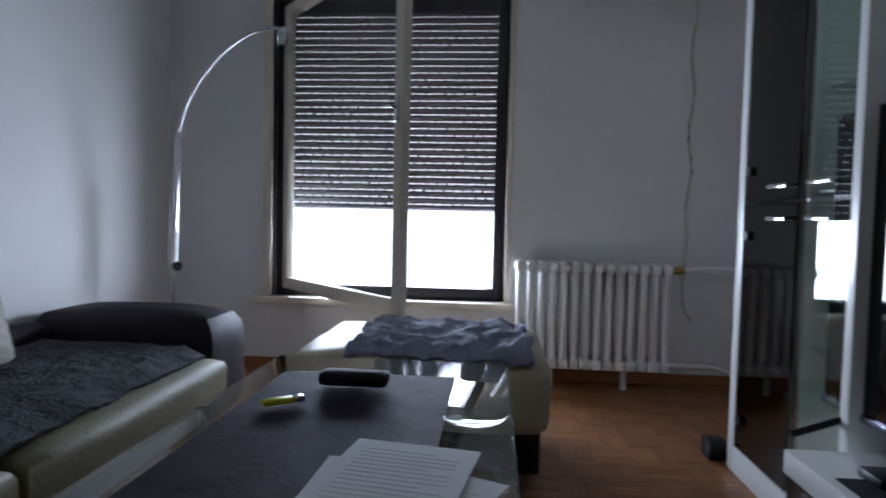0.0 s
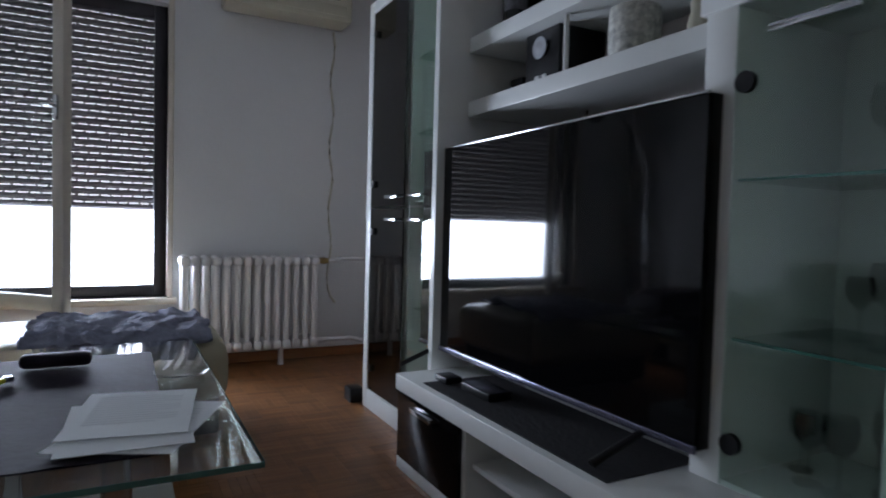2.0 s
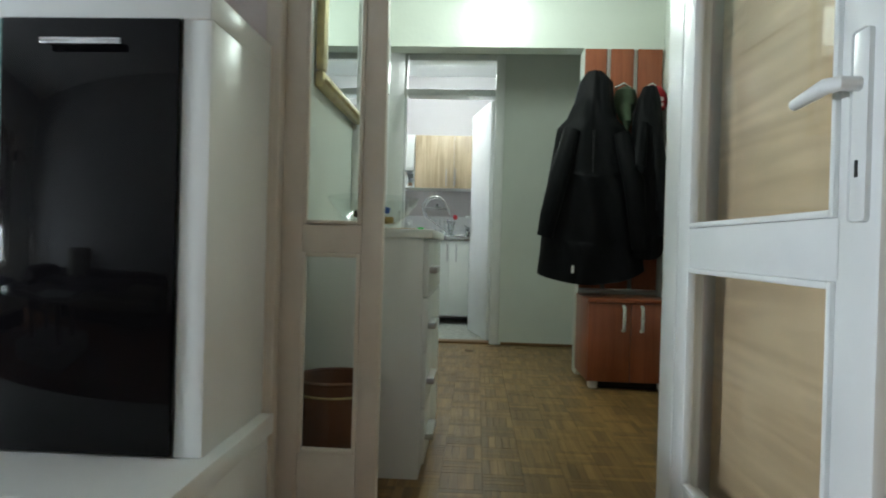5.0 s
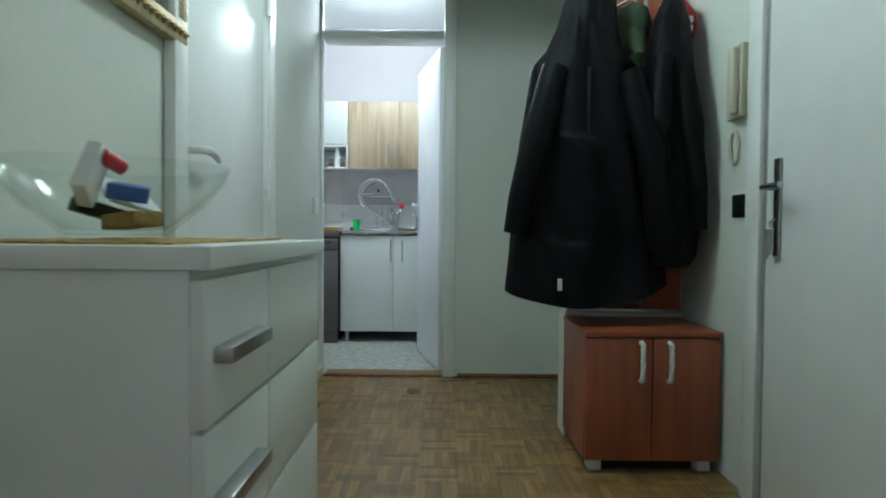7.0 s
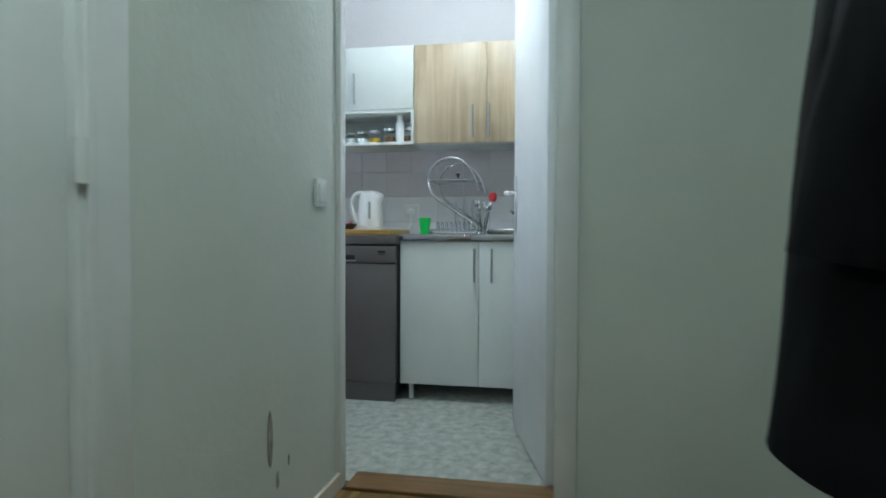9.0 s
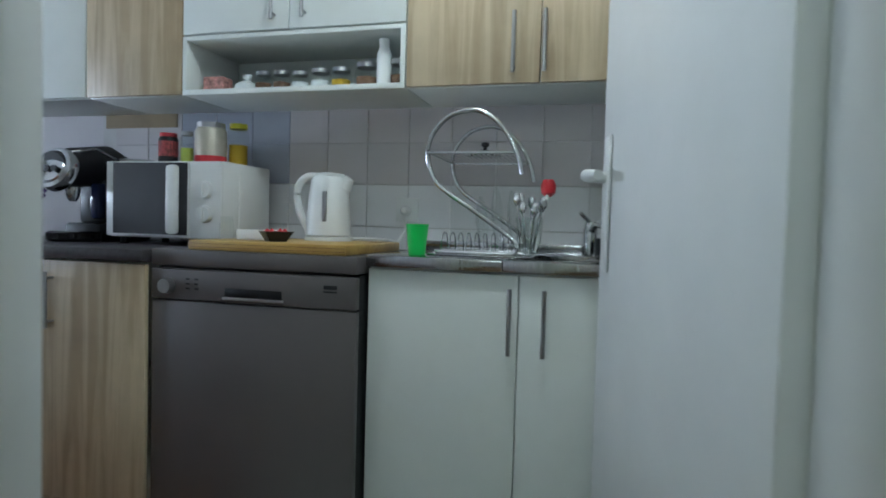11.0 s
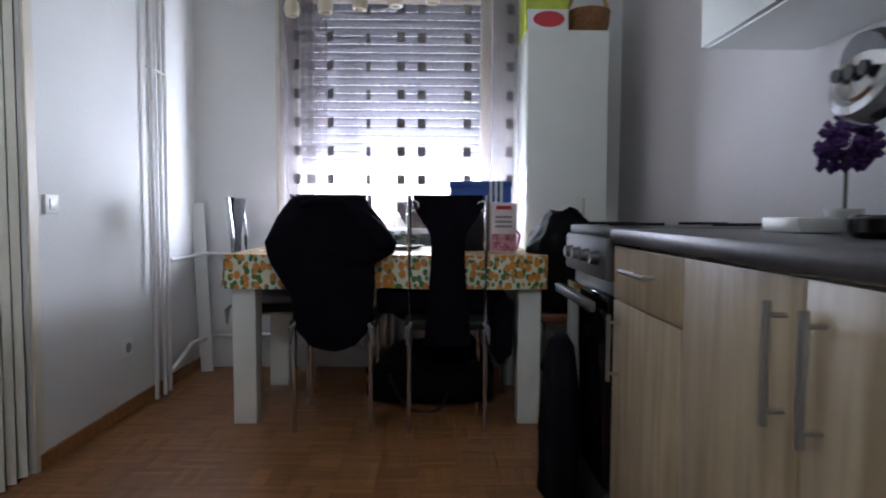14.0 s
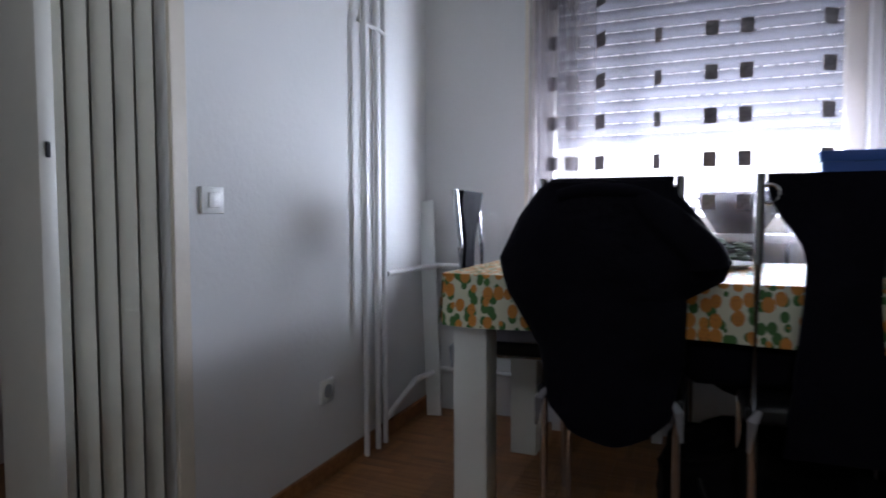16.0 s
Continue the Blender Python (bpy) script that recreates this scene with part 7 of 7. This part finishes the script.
# folding door, stacked open
fd = tagged(thing("door_folding", "grey-cream pleated folding door stacked open", "folding door", (DX - 0.06, 4.1, 0)), kind="structure")
for k in range(5):
    y = 3.985 + 0.055 * k
    for s in (0, 1):
        bm = bmesh.new()
        xa, xb = (DX - 0.045, DX + 0.01) if s == 0 else (DX + 0.01, DX - 0.045)
        ya, yb = y + s * 0.0275, y + (s + 1) * 0.0275
        vs = [(xa, ya), (xb, yb), (xb, yb + 0.006), (xa, ya + 0.006)]
        lo = [bm.verts.new((p[0], p[1], 0.01)) for p in vs]
        hi = [bm.verts.new((p[0], p[1], 2.19)) for p in vs]
        bm.faces.new(lo[::-1])
        bm.faces.new(hi)
        for i in range(4):
            bm.faces.new((lo[i], lo[(i + 1) % 4], hi[(i + 1) % 4], hi[i]))
        part("pleat", bm, M_FOLD, fd)
post = part("post", B(DX - 0.11, DX + 0.03, 3.945, 3.98, 0.01, 2.19, 0.004), M_FOLD, fd)
part("lock", B(DX + 0.0305, DX + 0.034, 3.957, 3.967, 1.02, 1.05, 0.002), M_BLACK, post)
struct("door_trim", B(DX, DX + 0.012, 4.28, 4.33, 0, 2.25, 0.003), M_CREAM)


# ---- tiles behind the counter ----
wall_tiles = struct("tile_wall", B(8.068, 8.0795, 1.03, 3.30, 0.86, 1.44), M_GROUT)
TS = 0.161
def shared_box(name, a, material, bevel=0.004):
    me = bpy.data.meshes.new(name)
    b = B(-a[0] / 2, a[0] / 2, -a[1] / 2, a[1] / 2, -a[2] / 2, a[2] / 2)
    es = [e for e in b.edges]
    bmesh.ops.bevel(b, geom=es, offset=bevel, segments=1, affect='EDGES')
    b.to_mesh(me)
    b.free()
    me.materials.append(material)
    return me


def piece(name, me, m, parent):
    ob = new(name, me)
    ob.matrix_basis = m
    ob.parent = parent
    return ob


me_w, me_p, me_b = (shared_box("tile", (0.008, TS - 0.002, 0.1515), m, 0.0015) for m in (M_TILE, M_TILEPINK, M_TILEBLUE))
random.seed(3)
for r, zc in enumerate((0.89, 1.045, 1.20, 1.352)):
    for c in range(14):
        yc = 1.0575 + c * TS
        if yc > 3.22:
            continue
        if r >= 2 and 2.40 < yc < 2.86:
            me = me_b
        elif r >= 2:
            me = me_p
        else:
            me = me_w
        piece("tile", me, pose(8.066 + random.uniform(-0.0006, 0.0006), yc, zc, random.uniform(-0.2, 0.2), random.uniform(-0.3, 0.3), random.uniform(-0.3, 0.3)), wall_tiles)
struct("tile_border", B(8.058, 8.067, 2.93, 3.28, 1.345, 1.415, 0.003), M_TILEBROWN)

# ---- parquet: mosaic squares of five fingers, turned alternately ----
PS = 0.145
FW = PS / 5


def finger_mesh(material, along_x):
    a = (PS - 0.0007, FW - 0.0007, 0.012) if along_x else (FW - 0.0007, PS - 0.0007, 0.012)
    me = bpy.data.meshes.new("parquet_finger")
    b = bmesh.new()
    hx, hy = a[0] / 2, a[1] / 2
    lo = [b.verts.new((sx * hx, sy * hy, -0.012)) for sx, sy in ((-1, -1), (1, -1), (1, 1), (-1, 1))]
    mi2 = [b.verts.new((sx * hx, sy * hy, -0.0004)) for sx, sy in ((-1, -1), (1, -1), (1, 1), (-1, 1))]
    hi = [b.verts.new((sx * (hx - 0.0002), sy * (hy - 0.0002), 0)) for sx, sy in ((-1, -1), (1, -1), (1, 1), (-1, 1))]
    for p, q in ((lo, mi2), (mi2, hi)):
        for i in range(4):
            b.faces.new((p[i], p[(i + 1) % 4], q[(i + 1) % 4], q[i]))
    b.faces.new(hi)
    b.to_mesh(me)
    b.free()
    me.materials.append(material)
    return me


def parquet(name, x0, x1, y0, y1, material, near, label, skip=None):
    """near: a stretch of the plan whose fingers are parts of their own."""
    fl2 = struct(name, B(x0, x1, y0, y1, -0.0119, -0.0085), M_SUBFLOOR, label)
    shared = (finger_mesh(material, True), finger_mesh(material, False))
    verts, faces = [], []
    nx, ny = int(math.ceil((x1 - x0) / PS)), int(math.ceil((y1 - y0) / PS))
    count = 0
    for i in range(nx):
        for j in range(ny):
            cx, cy = x0 + (i + 0.5) * PS, y0 + (j + 0.5) * PS
            if skip and skip(cx, cy):
                continue
            along = (i + j) % 2 == 0
            for k in range(5):
                o = (k - 2) * FW
                px, py = (cx, cy + o) if along else (cx + o, cy)
                dz = random.uniform(-0.0003, 0.0)
                hx, hy = ((PS - 0.0007) / 2, (FW - 0.0007) / 2) if along else ((FW - 0.0007) / 2, (PS - 0.0007) / 2)
                if px - hx < x0 or px + hx > x1 or py - hy < y0 or py + hy > y1:
                    hx2a, hx2b = max(px - hx, x0), min(px + hx, x1)
                    hy2a, hy2b = max(py - hy, y0), min(py + hy, y1)
                    if hx2b - hx2a < 0.004 or hy2b - hy2a < 0.004:
                        continue
                    px, py, hx, hy = (hx2a + hx2b) / 2, (hy2a + hy2b) / 2, (hx2b - hx2a) / 2, (hy2b - hy2a) / 2
                elif near and near[0] < cx < near[1] and near[2] < cy < near[3] and count < 300:
                    piece("parquet_finger", shared[0 if along else 1], pose(px, py, dz), fl2)
                    count += 1
                    continue
                s = len(verts)
                for q, z in ((0, -0.012), (0, -0.0004 + dz), (0.0002, dz)):
                    verts += [(px - hx + q, py - hy + q, z), (px + hx - q, py - hy + q, z), (px + hx - q, py + hy - q, z), (px - hx + q, py + hy - q, z)]
                for r in (0, 4):
                    for e in range(4):
                        faces.append((s + r + e, s + r + (e + 1) % 4, s + r + 4 + (e + 1) % 4, s + r + 4 + e))
                faces.append((s + 8, s + 9, s + 10, s + 11))
    me = bpy.data.meshes.new("parquet_rest")
    me.from_pydata(verts, [], faces)
    me.materials.append(material)
    ob = new("parquet_rest", me)
    ob.parent = fl2
    tagged(ob, kind="stuff")
    return fl2


random.seed(21)
parquet("floor_hall", TVX + 0.05, HX - 0.02, -0.02, 1.81, M_PARQ_HALL, (4.3, 6.2, 0.55, 1.2), "worn oak mosaic parquet")
parquet("floor_living", -0.05, TVX + 0.05, -0.7, WY, M_PARQ_RED, (1.75, 2.6, 3.0, 4.4), "red-brown mosaic parquet")
parquet("floor_dining", DX - 0.1, KX, 2.3, FY, M_PARQ_RED, (5.9, 7.4, 3.4, 4.6), "red-brown mosaic parquet")
parquet("floor_side_room", 4.4, DX - 0.1, 2.7, 4.7, M_PARQ_RED, None, "red-brown mosaic parquet")
parquet("floor_dining_strip", DX - 0.1, HX + 0.06, 1.9, 2.3, M_PARQ_RED, None, "red-brown mosaic parquet")
# worn dark blotches before the kitchen door
for x, y, w, h in ((6.05, 1.22, 0.10, 0.05), (6.30, 1.02, 0.05, 0.09), (6.25, 0.82, 0.04, 0.06), (5.75, 1.70, 0.10, 0.05), (6.30, 0.92, 0.03, 0.03)):
    bm = bmesh.new()
    ring = [bm.verts.new((x + w * (0.7 + 0.5 * noise.noise(Vector((k, x * 9, 0)))) * math.cos(k * math.pi / 9), y + h * (0.7 + 0.5 * noise.noise(Vector((k, y * 9, 3)))) * math.sin(k * math.pi / 9), 0.0006)) for k in range(18)]
    bm.faces.new(ring)
    struct("floor_stain", bm, M_DIRT)
